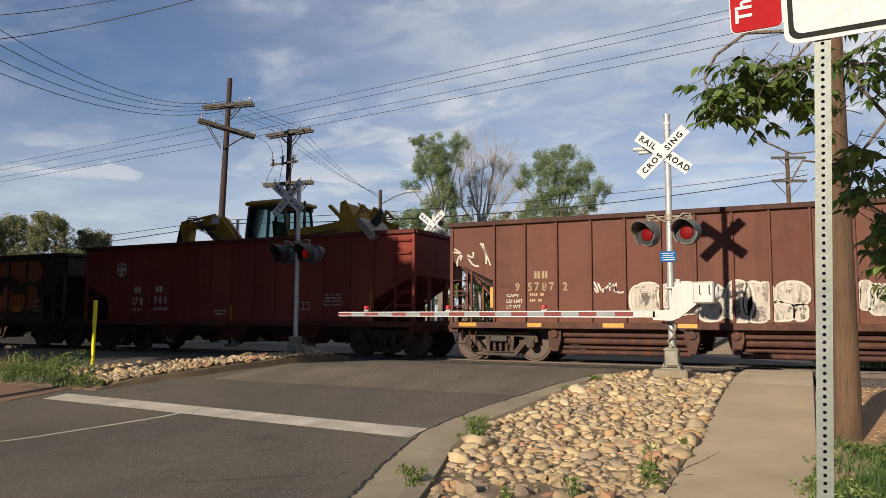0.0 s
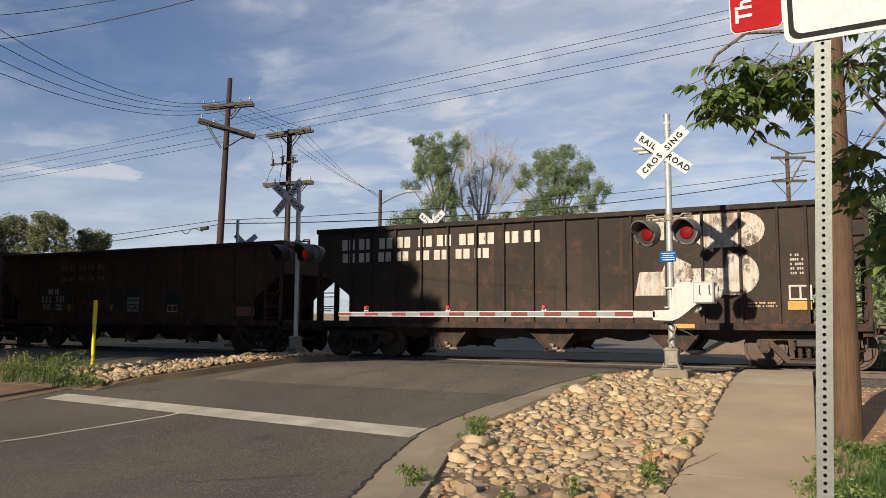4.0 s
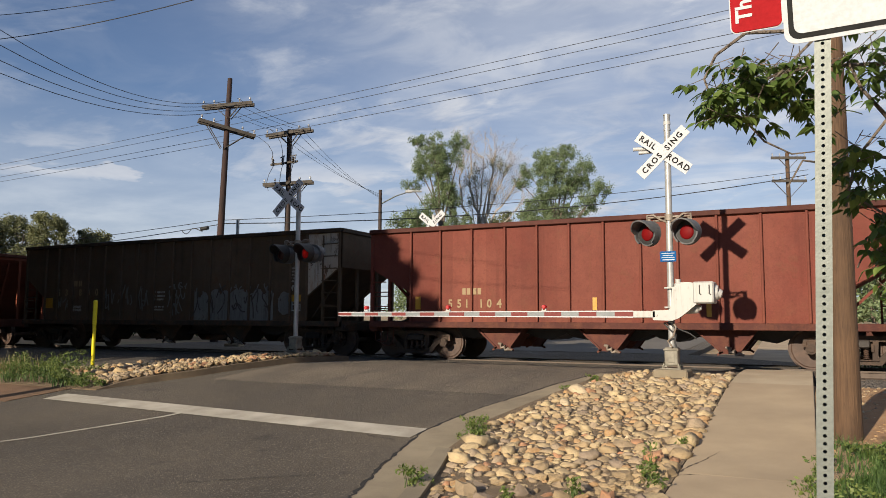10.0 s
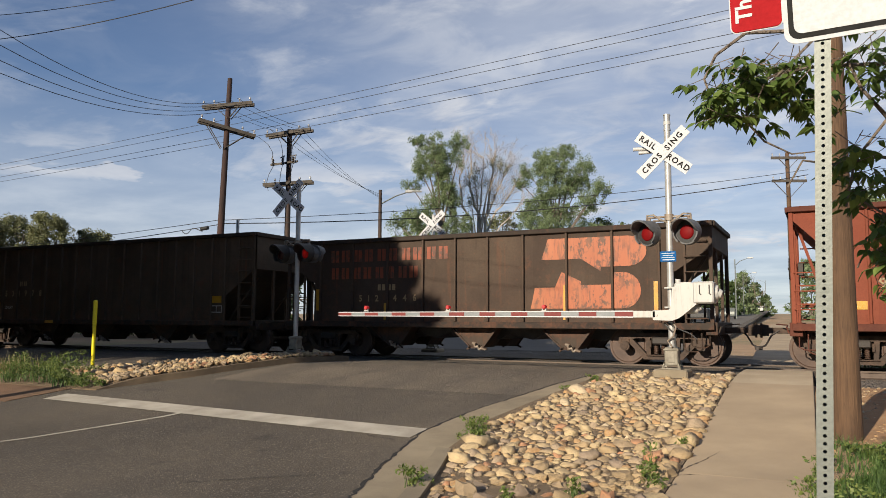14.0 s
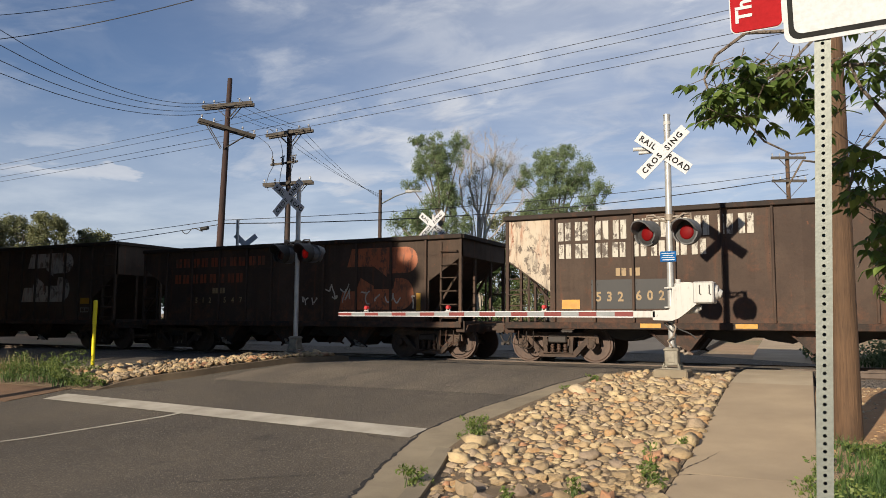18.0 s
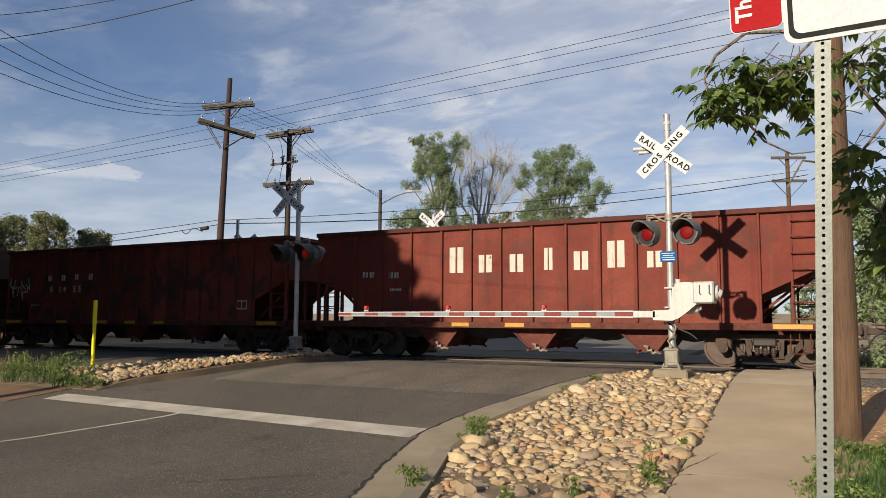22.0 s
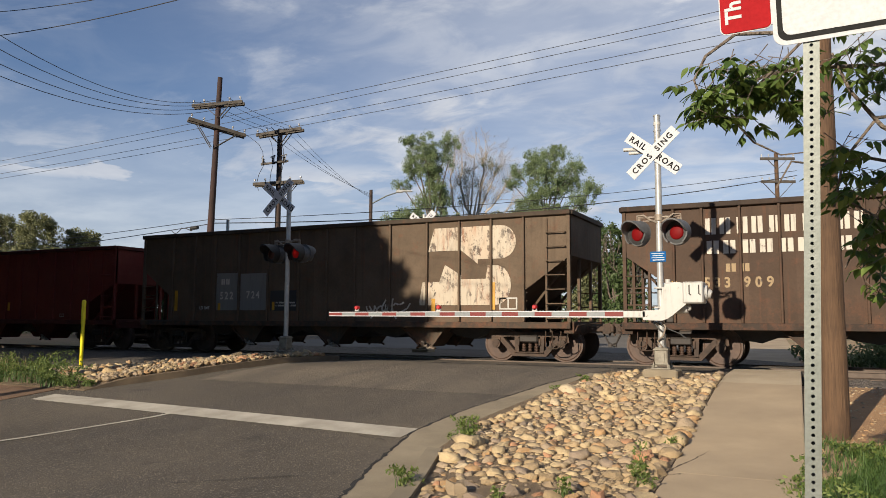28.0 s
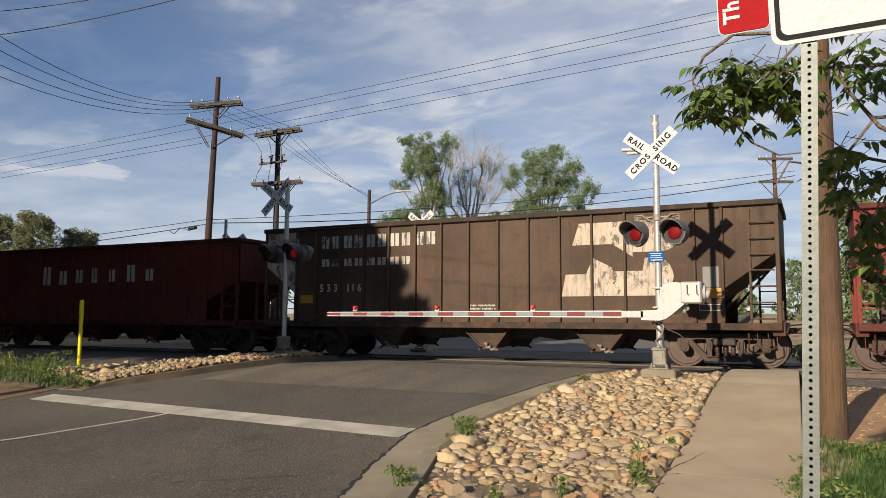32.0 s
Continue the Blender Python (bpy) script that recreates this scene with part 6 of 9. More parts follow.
mark(CARS[22], 'letters', -0.76, 2.25, -0.28, 2.83, 1, 'white')
mark(CARS[22], 'letters', 0.06, 2.23, 0.44, 2.89, 1, 'white')
mark(CARS[22], 'letters', 0.86, 2.28, 1.34, 2.79, 1, 'white')
mark(CARS[22], 'letters', 1.75, 2.24, 2.29, 2.95, 1, 'white')
mark(CARS[22], 'letters', 2.64, 2.28, 3.14, 2.77, 1, 'white')

# ---- crossing signals ----
def crossbuck(parent, z, y, turn=0.0, back=False, shift=0.0):
    """Two white crossed boards with their words."""
    boards = []
    for ang, dy in ((-38, 0.0), (44, -0.02)):
        bm = bmesh.new()
        box(bm, -0.61, 0.61, -0.006, 0.006, -0.115, 0.115, 0.004)
        b = hang("board", mesh_of("board", bm, SIGN_WHITE, False), parent, pose(shift, y + dy, z, 0, 0, turn) @ pose(0, 0, 0, 0, -ang, 0), "white crossbuck board")
        boards.append(b)
    flip = pose(0, 0, 0, 0, 0, 180) if back else Matrix()
    face = flip @ pose(0, -0.009, 0, 90)
    gap = 0.36
    for text, x in (("RAIL", -gap), ("ROAD", gap)):
        words("letters", text, 0.155, SIGN_BLACK, boards[0], flip @ pose(x, -0.009, -0.005, 90), "black letters", 1.25)
    for text, x in (("CROS", -0.29), ("SING", 0.29)):
        words("letters", text, 0.155, SIGN_BLACK, boards[1], flip @ pose(x, -0.009, -0.005, 90), "black letters", 1.3)


def flasher(parent, x, y, z, turn, lit, face=TARGET_GREY):
    """A round black target, a hood and a red lens, facing -y."""
    f = new("flasher")
    f.parent = parent
    f.matrix_basis = pose(x, y, z, 0, 0, turn)
    f["label"] = "hooded crossing light with a " + ("glowing" if lit else "dark") + " red lens"
    bm = bmesh.new()
    tube(bm, (0, -0.05, 0), (0, 0.03, 0), 0.24, 0.25, seg=36)
    tube(bm, (0, 0.03, 0), (0, 0.18, 0), 0.2, 0.1, seg=20)
    part("target", bm, face, f)
    bm = bmesh.new()
    tube(bm, (0, -0.056, 0), (0, -0.05, 0), 0.215, seg=28)
    part("backplate", bm, HOOD_BLACK, f, "black inner disc")
    bm = bmesh.new()
    n = 22
    ring = []
    for i in range(n + 1):
        a = -0.9 + (math.pi + 1.8) * i / n
        cut = 0.1 + 0.22 * max(0.0, math.sin(a)) ** 0.5
        for r in (0.222, 0.25):
            ring.append((bm.verts.new((r * math.cos(a), -0.04, r * math.sin(a))), bm.verts.new((r * 0.97 * math.cos(a), -0.05 - cut, r * 0.97 * math.sin(a) - 0.01))))
    for i in range(n):
        a, b, c, d = ring[2 * i], ring[2 * i + 2], ring[2 * i + 1], ring[2 * i + 3]
        bm.faces.new((a[0], b[0], b[1], a[1]))
        bm.faces.new((c[0], c[1], d[1], d[0]))
        bm.faces.new((a[1], b[1], d[1], c[1]))
    part("hood", bm, face, f)
    bm = bmesh.new()
    bmesh.ops.create_uvsphere(bm, u_segments=20, v_segments=10, radius=0.135, matrix=Matrix.Translation((0, -0.06, -0.01)) @ Matrix.Diagonal((1, 0.3, 1, 1)))
    part("lens", bm, (LAMP_BRIGHT if face == HOOD_BLACK else LAMP_ON) if lit else LAMP_OFF, f)
    return f


def crossing_signal(name, x, y, z, height, label, turn=0.0, lamps=((-0.37, True), (0.37, False)), lamp_z=2.75, buck_z=4.3, twin=False, back=False, shift=0.0, foot=False):
    s = thing(name, pose(x, y, z, 0, 0, turn), label, "crossing signal", "level crossing signals")
    bm = bmesh.new()
    tube(bm, (0, 0, 0.3), (0, 0, height), 0.062, seg=18)
    tube(bm, (0, 0, height), (0, 0, height + 0.02), 0.07, seg=18)
    tube(bm, (0, 0, height - 0.3), (0, 0, height - 0.27), 0.07, seg=18)
    part("mast", bm, ALUMINIUM, s)
    bm = bmesh.new()
    box(bm, -0.125, 0.125, -0.125, 0.125, 0.16, 0.5, 0.02)
    box(bm, -0.14, 0.14, -0.14, 0.14, 0.44, 0.47, 0.005)
    for dx in (-1, 1):
        for dy in (-1, 1):
            slab(bm, [(dx * 0.12, 0.12), (dx * 0.17, 0.12), (dx * 0.12, 0.24)], dy * 0.16, dy * 0.12)
    box(bm, -0.18, 0.18, -0.18, 0.18, 0.09, 0.12, 0.005)
    box(bm, -0.07, 0.07, -0.135, -0.12, 0.22, 0.4, 0.005)
    for dx in (-0.15, 0.15):
        for dy in (-0.15, 0.15):
            tube(bm, (dx, dy, 0.1), (dx, dy, 0.17), 0.022, seg=6)
    part("base_box", bm, CAST_METAL, s, "stained cast metal base")
    bm = bmesh.new()
    wide = 0.2 if foot else 0.32
    box(bm, -wide, wide, -0.9 * wide, 0.9 * wide, -0.25, 0.09, 0.03)
    part("footing", bm, CONCRETE, s, "concrete footing")
    crossbuck(s, buck_z, -0.09, 0, back, shift)
    bm = bmesh.new()
    tube(bm, (-0.42, -0.02, lamp_z + 0.32), (0.42, -0.02, lamp_z + 0.32), 0.022, seg=10)
    tube(bm, (-0.3, -0.02, lamp_z + 0.25), (0.3, -0.02, lamp_z + 0.25), 0.018, seg=10)
    for dx in (-0.37, 0.37):
        tube(bm, (dx, -0.02, lamp_z + 0.3), (dx, -0.02, lamp_z + 0.12), 0.03, seg=10)
    tube(bm, (0, 0, lamp_z + 0.25), (0, 0, lamp_z + 0.37), 0.085, seg=14)
    for dx in (-0.37, 0.37):
        hose(bm, [(0, -0.03, lamp_z + 0.2), (dx * 0.4, -0.1, lamp_z + 0.26), (dx * 0.75, -0.08, lamp_z + 0.36), (dx * 1.1, -0.04, lamp_z + 0.36), (dx * 1.12, -0.02, lamp_z + 0.2)], 0.02, 6)
    part("lamp_bracket", bm, BRACKET, s, "rusty lamp bracket")
    for dx, lit in lamps:
        # the island's heads are black instead of grey: shade put into their colour
        flasher(s, dx, -0.1, lamp_z, -12 if foot or dx > 0 else -25, lit, HOOD_BLACK if foot else TARGET_GREY)
        if twin:
            flasher(s, dx, 0.14, lamp_z, 188, False)
    return s


def gate(parent):
    """The white gate mechanism, its arm and the lamps on it."""
    bm = bmesh.new()
    slab(bm, [(-0.29, 1.01), (0.06, 1.0), (0.17, 1.04), (0.26, 1.1), (0.5, 1.3), (0.46, 1.7), (0.3, 1.72), (0.08, 1.62), (0.04, 1.24), (0.0, 1.2), (-0.29, 1.19)], -0.28, -0.2)
    for bx, bz in ((-0.22, 1.1), (-0.06, 1.1), (0.12, 1.16), (0.13, 1.4), (0.13, 1.58), (0.36, 1.62), (0.38, 1.4)):
        tube(bm, (bx, -0.292, bz), (bx, -0.278, bz), 0.02, seg=8)
    part("gate_bracket", bm, WHITE_PAINT, parent, "white painted gate arm bracket", False)
    bm = bmesh.new()
    box(bm, 0.1, 0.42, -0.22, 0.1, 1.42, 1.72, 0.03)
    tube(bm, (0.16, -0.12, 1.72), (0.16, -0.12, 1.78), 0.05, seg=12)
    tube(bm, (0.1, -0.05, 1.22), (0.5, -0.05, 1.24), 0.1, seg=16)
    tube(bm, (0.5, -0.05, 1.24), (0.56, -0.05, 1.24), 0.07, 0.04, seg=12)
    for bz in (1.25, 1.62):
        tube(bm, (-0.1, -0.1, bz), (0.06, -0.1, bz), 0.018, seg=8)
    part("gear_housing", bm, WHITE_PAINT, parent, "stained white gear housing")
    bm = bmesh.new()
    box(bm, 0.445, 0.815, -0.3, 0.16, 1.32, 1.72, 0.02)
    box(bm, 0.46, 0.8, -0.312, -0.298, 1.335, 1.705, 0.012)
    part("gate_motor", bm, WHITE_PAINT, parent, "white gate mechanism case", False)
    bm = bmesh.new()
    for x in (0.57, 0.74):
        bar(bm, (x, -0.318, 1.49), (x, -0.318, 1.66), 0.018, 0.022)
        bar(bm, (x, -0.318, 1.5), (x + 0.03, -0.318, 1.47), 0.018, 0.018)
    part("latch", bm, STEEL_DARK, parent, "", False)
    bm = bmesh.new()
    tube(bm, (0.815, -0.08, 1.52), (0.87, -0.08, 1.52), 0.15, 0.13, seg=18)
    tube(bm, (0.87, -0.08, 1.5), (0.93, -0.08, 1.48), 0.1, 0.07, seg=14)
    part("motor_cap", bm, WHITE_PAINT, parent)
    for k, pts in enumerate(([(0.02, -0.06, 1.0), (0.1, -0.12, 0.88), (0.06, -0.14, 0.72), (-0.06, -0.1, 0.62), (0.03, -0.13, 0.5)],
                             [(-0.12, -0.08, 0.96), (-0.04, -0.1, 0.86), (0.09, -0.09, 0.74), (0.07, -0.08, 0.6), (0.1, -0.1, 0.47)],
                             [(-0.1, -0.07, 0.98), (0.1, -0.05, 0.86), (0.34, -0.02, 0.76), (0.46, 0.0, 0.66)])):
        bm = bmesh.new()
        hose(bm, pts, 0.018 if k < 2 else 0.012)
        part("cable", bm, BRACKET if k == 0 else WIRE, parent)
    bm = bmesh.new()
    box(bm, -0.66, -0.24, -0.28, -0.22, 1.055, 1.185, 0.01)
    for bx in (-0.6, -0.36):
        tube(bm, (bx, -0.29, 1.12), (bx, -0.278, 1.12), 0.02, seg=8)
    part("arm_root", bm, WHITE_PAINT, parent, "white arm root", False)
    arm = new("gate_arm")
    arm.parent = parent
    arm["label"] = "lowered gate arm striped red, silver and white"
    x, n, zc = -0.66, 19, 1.123
    step = 6.8 / n
    for i in range(n):
        a, b = x - step * i, x - step * (i + 1)
        bm = bmesh.new()
        h = 0.046 - 0.012 * i / n
        box(bm, b, a, -0.262, -0.238, zc - h, zc + h)
        part("stripe", bm, RED_BAND if i % 2 == 0 else GREY_BAND, arm, "", False)
    for s in (-1, 1):
        bm = bmesh.new()
        slab(bm, [(x, zc + s * 0.046), (x, zc + s * 0.068), (x - 6.8, zc + s * 0.047), (x - 6.8, zc + s * 0.034)], -0.265, -0.235)
        part("edge_strip", bm, SIGN_WHITE, arm, "", False)
    for dx in (-2.45, -4.62, -6.7):
        at = pose(dx, -0.25, zc + 0.06)
        bm = bmesh.new()
        box(bm, -0.05, 0.05, -0.03, 0.03, 0.0, 0.025, 0.004)
        bar(bm, (-0.035, 0, 0.02), (-0.035, 0, 0.12), 0.014, 0.03)
        bar(bm, (0.035, 0, 0.02), (0.035, 0, 0.06), 0.014, 0.03)
        bm2 = bmesh.new()
        tube(bm2, (0, -0.05, 0.085), (0, 0.05, 0.085), 0.042, seg=14)
        tube(bm2, (0, -0.06, 0.085), (0, -0.05, 0.085), 0.03, 0.042, seg=14)
        part("lamp_mount", bm, WHITE_PAINT, arm).matrix_basis = at
        part("arm_lamp", bm2, LAMP_SMALL, arm, "small red gate lamp").matrix_basis = at


near_signal = crossing_signal("crossing_signal", -2.69, 14.8, 0.06, 4.98, "aluminium crossing signal with crossbuck, red lights and lowered gate", 0, ((-0.36, True), (0.36, True)), 2.67, 4.24, shift=-0.07)
gate(near_signal)
bm = bmesh.new()
box(bm, -0.17, 0.13, -0.085, -0.07, 2.12, 2.32, 0.006)
blue = part("blue_plate", bm, SIGN_BLUE, near_signal, "small blue notice plate", False)
for k in range(4):
    bm = bmesh.new()
    box(bm, -0.14 + 0.02 * (k % 2), 0.1 - 0.03 * (k == 1), -0.09, -0.086, 2.28 - 0.04 * k - (0.013 if k == 3 else 0.006), 2.28 - 0.04 * k + 0.006)
    part("print_line", bm, SIGN_WHITE, blue, "", False)
bm = bmesh.new()
tube(bm, (-0.2, 0.05, 4.36), (-0.66, 0.02, 4.38), 0.035, 0.04, seg=12)
tube(bm, (-0.16, 0.05, 4.3), (-0.56, 0.04, 4.3), 0.03, 0.034, seg=12)
tube(bm, (0, 0, 4.8), (0, 0, 4.86), 0.068, seg=16)
part("bracket", bm, WHITE_PAINT, near_signal, "aluminium side bracket")

crossing_signal("crossing_signal", -12.6, 16.1, 0.12, 4.65, "crossing signal in the shade on the stone island", 0, ((-0.4, False), (0.4, True)), 2.68, 4.2, True, shift=-0.28, foot=True)
crossing_signal("crossing_signal", -12.3, 23.3, 0.0, 4.75, "crossing signal beyond the track with white crossbuck", 0, ((-0.4, False), (0.4, True)), 2.6, 4.4, True)
crossing_signal("crossing_signal", -21.75, 23.8, 0.0, 5.15, "distant crossing signal beyond the track seen from behind", 200, ((-0.4, False), (0.4, False)), 2.4, 4.15, shift=-0.3)

# yellow marker post on the island
bm = bmesh.new()
tube(bm, (0, 0, -0.1), (0, 0, 1.05), 0.044, seg=14)
tube(bm, (0, 0, 1.05), (0, 0, 1.62), 0.052, seg=14)
tube(bm, (0, 0, 1.62), (0, 0, 1.65), 0.052, 0.03, seg=14)
YELLOW_POST = plain("yellow_plastic", (0.8, 0.68, 0.012), (0.72, 0.6, 0.012), 3, 0.4, relief=0.03)
marker = solid("marker_post", bm, YELLOW_POST, "bright yellow plastic marker post among stones", "marker post")
marker.matrix_basis = pose(-16.3, 12.85, -0.14)

# ---- poles, wires, street lamps ----
def insulator_mesh():
    bm = bmesh.new()
    tube(bm, (0, 0, 0), (0, 0, 0.1), 0.02, seg=6)
    tube(bm, (0, 0, 0.1), (0, 0, 0.2), 0.055, 0.04, seg=10)
    return mesh_of("insulator", bm, INSULATOR)


INS = insulator_mesh()


def utility_pole(name, x, y, z0, top, r0, r1, label, arms=(), wood=POLE_DARK, lean=(0, 0), double=True, brace=(0.6, 0.65)):
    """arms: height below the top, length, heading and tilt in degrees. brace: how far out and down the braces reach."""
    p = thing(name, pose(x, y, z0), label, "utility pole", "utility poles")
    bm = bmesh.new()
    k = 8
    hose(bm, [(lean[0] * i / k, lean[1] * i / k, -0.5 + (top + 0.5) * i / k) for i in range(k + 1)], [r0 + (r1 - r0) * i / k for i in range(k + 1)], 18)
    part("shaft", bm, wood, p)
    for arm_no, (down, length, turn, tilt) in enumerate(arms):
        a = (top - down) / top
        arm = new("crossarm")
        arm.parent = p
        arm.matrix_basis = pose(lean[0] * a, lean[1] * a, top - down, 0, tilt, turn)
        for side in (-1, 1) if double else (-1,):
            bm = bmesh.new()
            y = side * (r1 + 0.07)
            box(bm, -length / 2, length / 2, y - 0.06, y + 0.06, -0.085, 0.085, 0.01)
            part("beam", bm, ARM_WOOD, arm)
            for s in (-1, 1):
                bm = bmesh.new()
                out, fall = brace if not arm_no else (brace[0] * 1.6, brace[1] * 1.6)
                bar(bm, (s * out, y, -0.07), (s * 0.06, y * 0.8, -fall), 0.06, 0.03)
                part("brace", bm, ARM_WOOD, arm)
        for f in (-0.46, -0.25, 0.25, 0.46):
            hang("insulator", INS, arm, pose(length * f, -r1 - 0.07, 0.08))
    return p


def wire(name, p, q, sag, r=0.01, label="thin dark overhead wire between poles", n=14):
    bm = bmesh.new()
    p, q = Vector(p), Vector(q)
    pts = [p.lerp(q, i / n) - Vector((0, 0, 4 * sag * (i / n) * (1 - i / n))) for i in range(n + 1)]
    hose(bm, pts, r, 5)
    return solid(name, bm, WIRE, label, "wire", "overhead wires")


A = Vector((-26.62, 27.7, 0))
utility_pole("utility_pole", A.x, A.y, 0, 13.0, 0.2, 0.115, "tall dark wooden utility pole with two crossarms", ((1.38, 2.5, 26, -5), (2.54, 2.8, 52, 11)), lean=(0.5, 0), wood=POLE_RED)
Bp = Vector((-25.48, 31.64, 0))
utility_pole("utility_pole", Bp.x, Bp.y, 0, 11.25, 0.17, 0.13, "dark wooden utility pole with switch gear and two crossarms", ((0.2, 2.55, 16, -6), (2.95, 2.65, 26, -4)))
for k, dx in enumerate((-0.85, -0.2, 0.5)):
    g = thing("switch", pose(Bp.x + dx, Bp.y - 0.3, 9.3, 0, 0, (-20, 10, 30)[k]), "grey fused switch hung on a utility pole", "switch", "pole switches")
    bm = bmesh.new()
    hose(bm, [(0.02, 0, 0.03 * i) for i in range(13)], [0.085 if i % 3 == 1 else 0.05 for i in range(13)], 10)
    part("porcelain_stack", bm, STEEL_DARK, g)
    bm = bmesh.new()
    tube(bm, (0.1, -0.1, 0.06), (0.16, -0.12, 0.46), 0.028, seg=8)
    part("fuse_tube", bm, INSULATOR, g, "pale fuse tube")
    bm = bmesh.new()
    bar(bm, (-0.12, 0, 0.38), (0.2, -0.12, 0.44), 0.05, 0.05)
    bar(bm, (-0.06, 0, 0.02), (0.18, -0.1, 0.04), 0.05, 0.05)
    bar(bm, (0.02, 0, 0.15), (0.02, 0.22, 0.15), 0.04, 0.04)
    part("clamp", bm, STEEL_DARK, g)
for k, dx in enumerate((-0.85, -0.2, 0.5)):
    for path, words_ in (([(0.0, 0, 0.45), (-0.04, 0, 0.75), (-0.35, 0, 1.2), (-0.9, -0.1, 1.62), (-1.6, -0.3, 1.95)], "curved jumper wire down to the pole switches"),
                         ([(0.1, 0, 0.05), (-0.25, 0, -0.45), (-0.4, 0, -0.95), (-0.25, 0, -1.35)], "curved jumper wire below the pole switches")):
        jumper = bmesh.new()
        hose(jumper, [(dx + x * (1 if k == 0 else 0.4), y - 0.3, z) for x, y, z in path], 0.014, 6)
        jump = solid("jumper_wire", jumper, WIRE, words_, "wire", "overhead wires")
        jump.matrix_basis = pose(Bp.x, Bp.y, 9.3)
bm = bmesh.new()
box(bm, -0.95, 0.65, -0.16, -0.07, -0.05, 0.05)
rack = solid("switch_rack", bm, ARM_WOOD, "wooden rack holding switches on the pole", "rack")
rack.matrix_basis = pose(Bp.x, Bp.y - 0.1, 9.4, 0, -4, 10)
Cp = Vector((-29.02, 46.58, 0))
utility_pole("utility_pole", Cp.x, Cp.y, 0, 10.6, 0.16, 0.12, "wooden pole carrying a street lamp")
Dp = Vector((-2.08, 52.67, 0))
utility_pole("utility_pole", Dp.x, Dp.y, 0, 12.0, 0.16, 0.12, "distant pale wooden utility pole with two crossarms", ((0.4, 2.2, 25, 0), (1.9, 2.2, 25, 0)), POLE_WOOD, double=False)
utility_pole("utility_pole", 0.14, 10.6, -0.4, 9.0, 0.168, 0.115, "weathered brown wooden utility pole beside the sidewalk", (), POLE_WOOD)

# wires: the main line over the road, the lower bundles along the track
for low, high in ((11.47, 12.67), (11.08, 12.36), (10.62, 11.75), (10.32, 11.37)):
    wire("overhead_wire", (-71.1, 32.5, low), (4.1, 28.05, high), 0.4, 0.012)
for k, low in enumerate((9.43, 8.93, 8.43, 8.02)):
    wire("overhead_wire", (-21.1, 12.05, low + 0.22), (-25.69 + 0.34 * k, 27.02 + 0.18 * k, 11.62 - 0.05 * k), 1.02, 0.012)
wire("overhead_wire", (-16.07, 9.15, 7.4), (-8.91, 8.41, 6.32), 0.1, 0.007)
wire("overhead_wire", (-15.08, 8.62, 6.49), (-7.51, 8.05, 5.85), 0.12, 0.008)
for k, x in enumerate((-0.9, -0.4, 0.4, 0.9)):
    wire("overhead_wire", (A.x + 0.3 + x, A.y - 0.2, 11.85), (Bp.x + x, Bp.y - 0.2, 11.25), 0.12)
    wire("overhead_wire", (Bp.x + x, Bp.y - 0.2, 11.2), (Cp.x, Cp.y, 10.3 - 0.1 * k), 0.35)
wire("overhead_cable", (-63.4, 34.75, 5.8), (-26.25, 27.8, 5.75), 0.3, 0.02, "dark overhead cable strung along the track")
wire("overhead_cable", (-26.25, 27.8, 5.75), (-0.87, 50.47, 10.05), 0.7, 0.025, "dark overhead cable strung along the track")
wire("overhead_cable", (-26.24, 27.8, 5.92), (-0.86, 50.45, 10.35), 0.42, 0.016, "dark overhead cable strung along the track")
wire("overhead_cable", (-63.4, 34.7, 6.25), (-26.24, 27.8, 5.97), 0.2, 0.016, "dark overhead cable strung along the track")
bm = bmesh.new()
tube(bm, (-0.22, 0, 0), (0.22, 0, 0.03), 0.1, seg=10)
o = solid("cable_splice", bm, HOOD_BLACK, "dark splice case on the overhead cable", "splice case")
o.matrix_basis = Matrix.Translation((-27.88, 28.12, 5.62))
bm = bmesh.new()
hose(bm, [(-1.1 + 0.1 * i, 0, 0.12 - 0.16 * math.sin(i * 0.55) * (1 if i < 8 else 0.5)) for i in range(15)], 0.02, 6)
o = solid("cable_loop", bm, WIRE, "slack loop of cable beside the splice case", "cable")
o.matrix_basis = Matrix.Translation((-28.3, 28.1, 5.45))


def street_lamp(x, y, z, height, turn, reach, label):
    s = thing("street_lamp", pose(x, y, z, 0, 0, turn), label, "street lamp", "street lamps")
    bm = bmesh.new()
    tube(bm, (0, 0, 0), (0, 0, height), 0.09, 0.06, seg=12)
    part("post", bm, GALVANIZED, s)
    bm = bmesh.new()
    pts = [(0, 0, height - 0.8), (reach * 0.4, 0, height - 0.25), (reach, 0, height + 0.1)]
    for p, q in zip(pts, pts[1:]):
        tube(bm, p, q, 0.035, seg=8)
    part("arm", bm, GALVANIZED, s)
    bm = bmesh.new()
    box(bm, reach - 0.1, reach + 0.6, -0.12, 0.12, height + 0.02, height + 0.18, 0.04)
    part("lamp_head", bm, WHITE_PAINT, s, "pale lamp head")
    return s


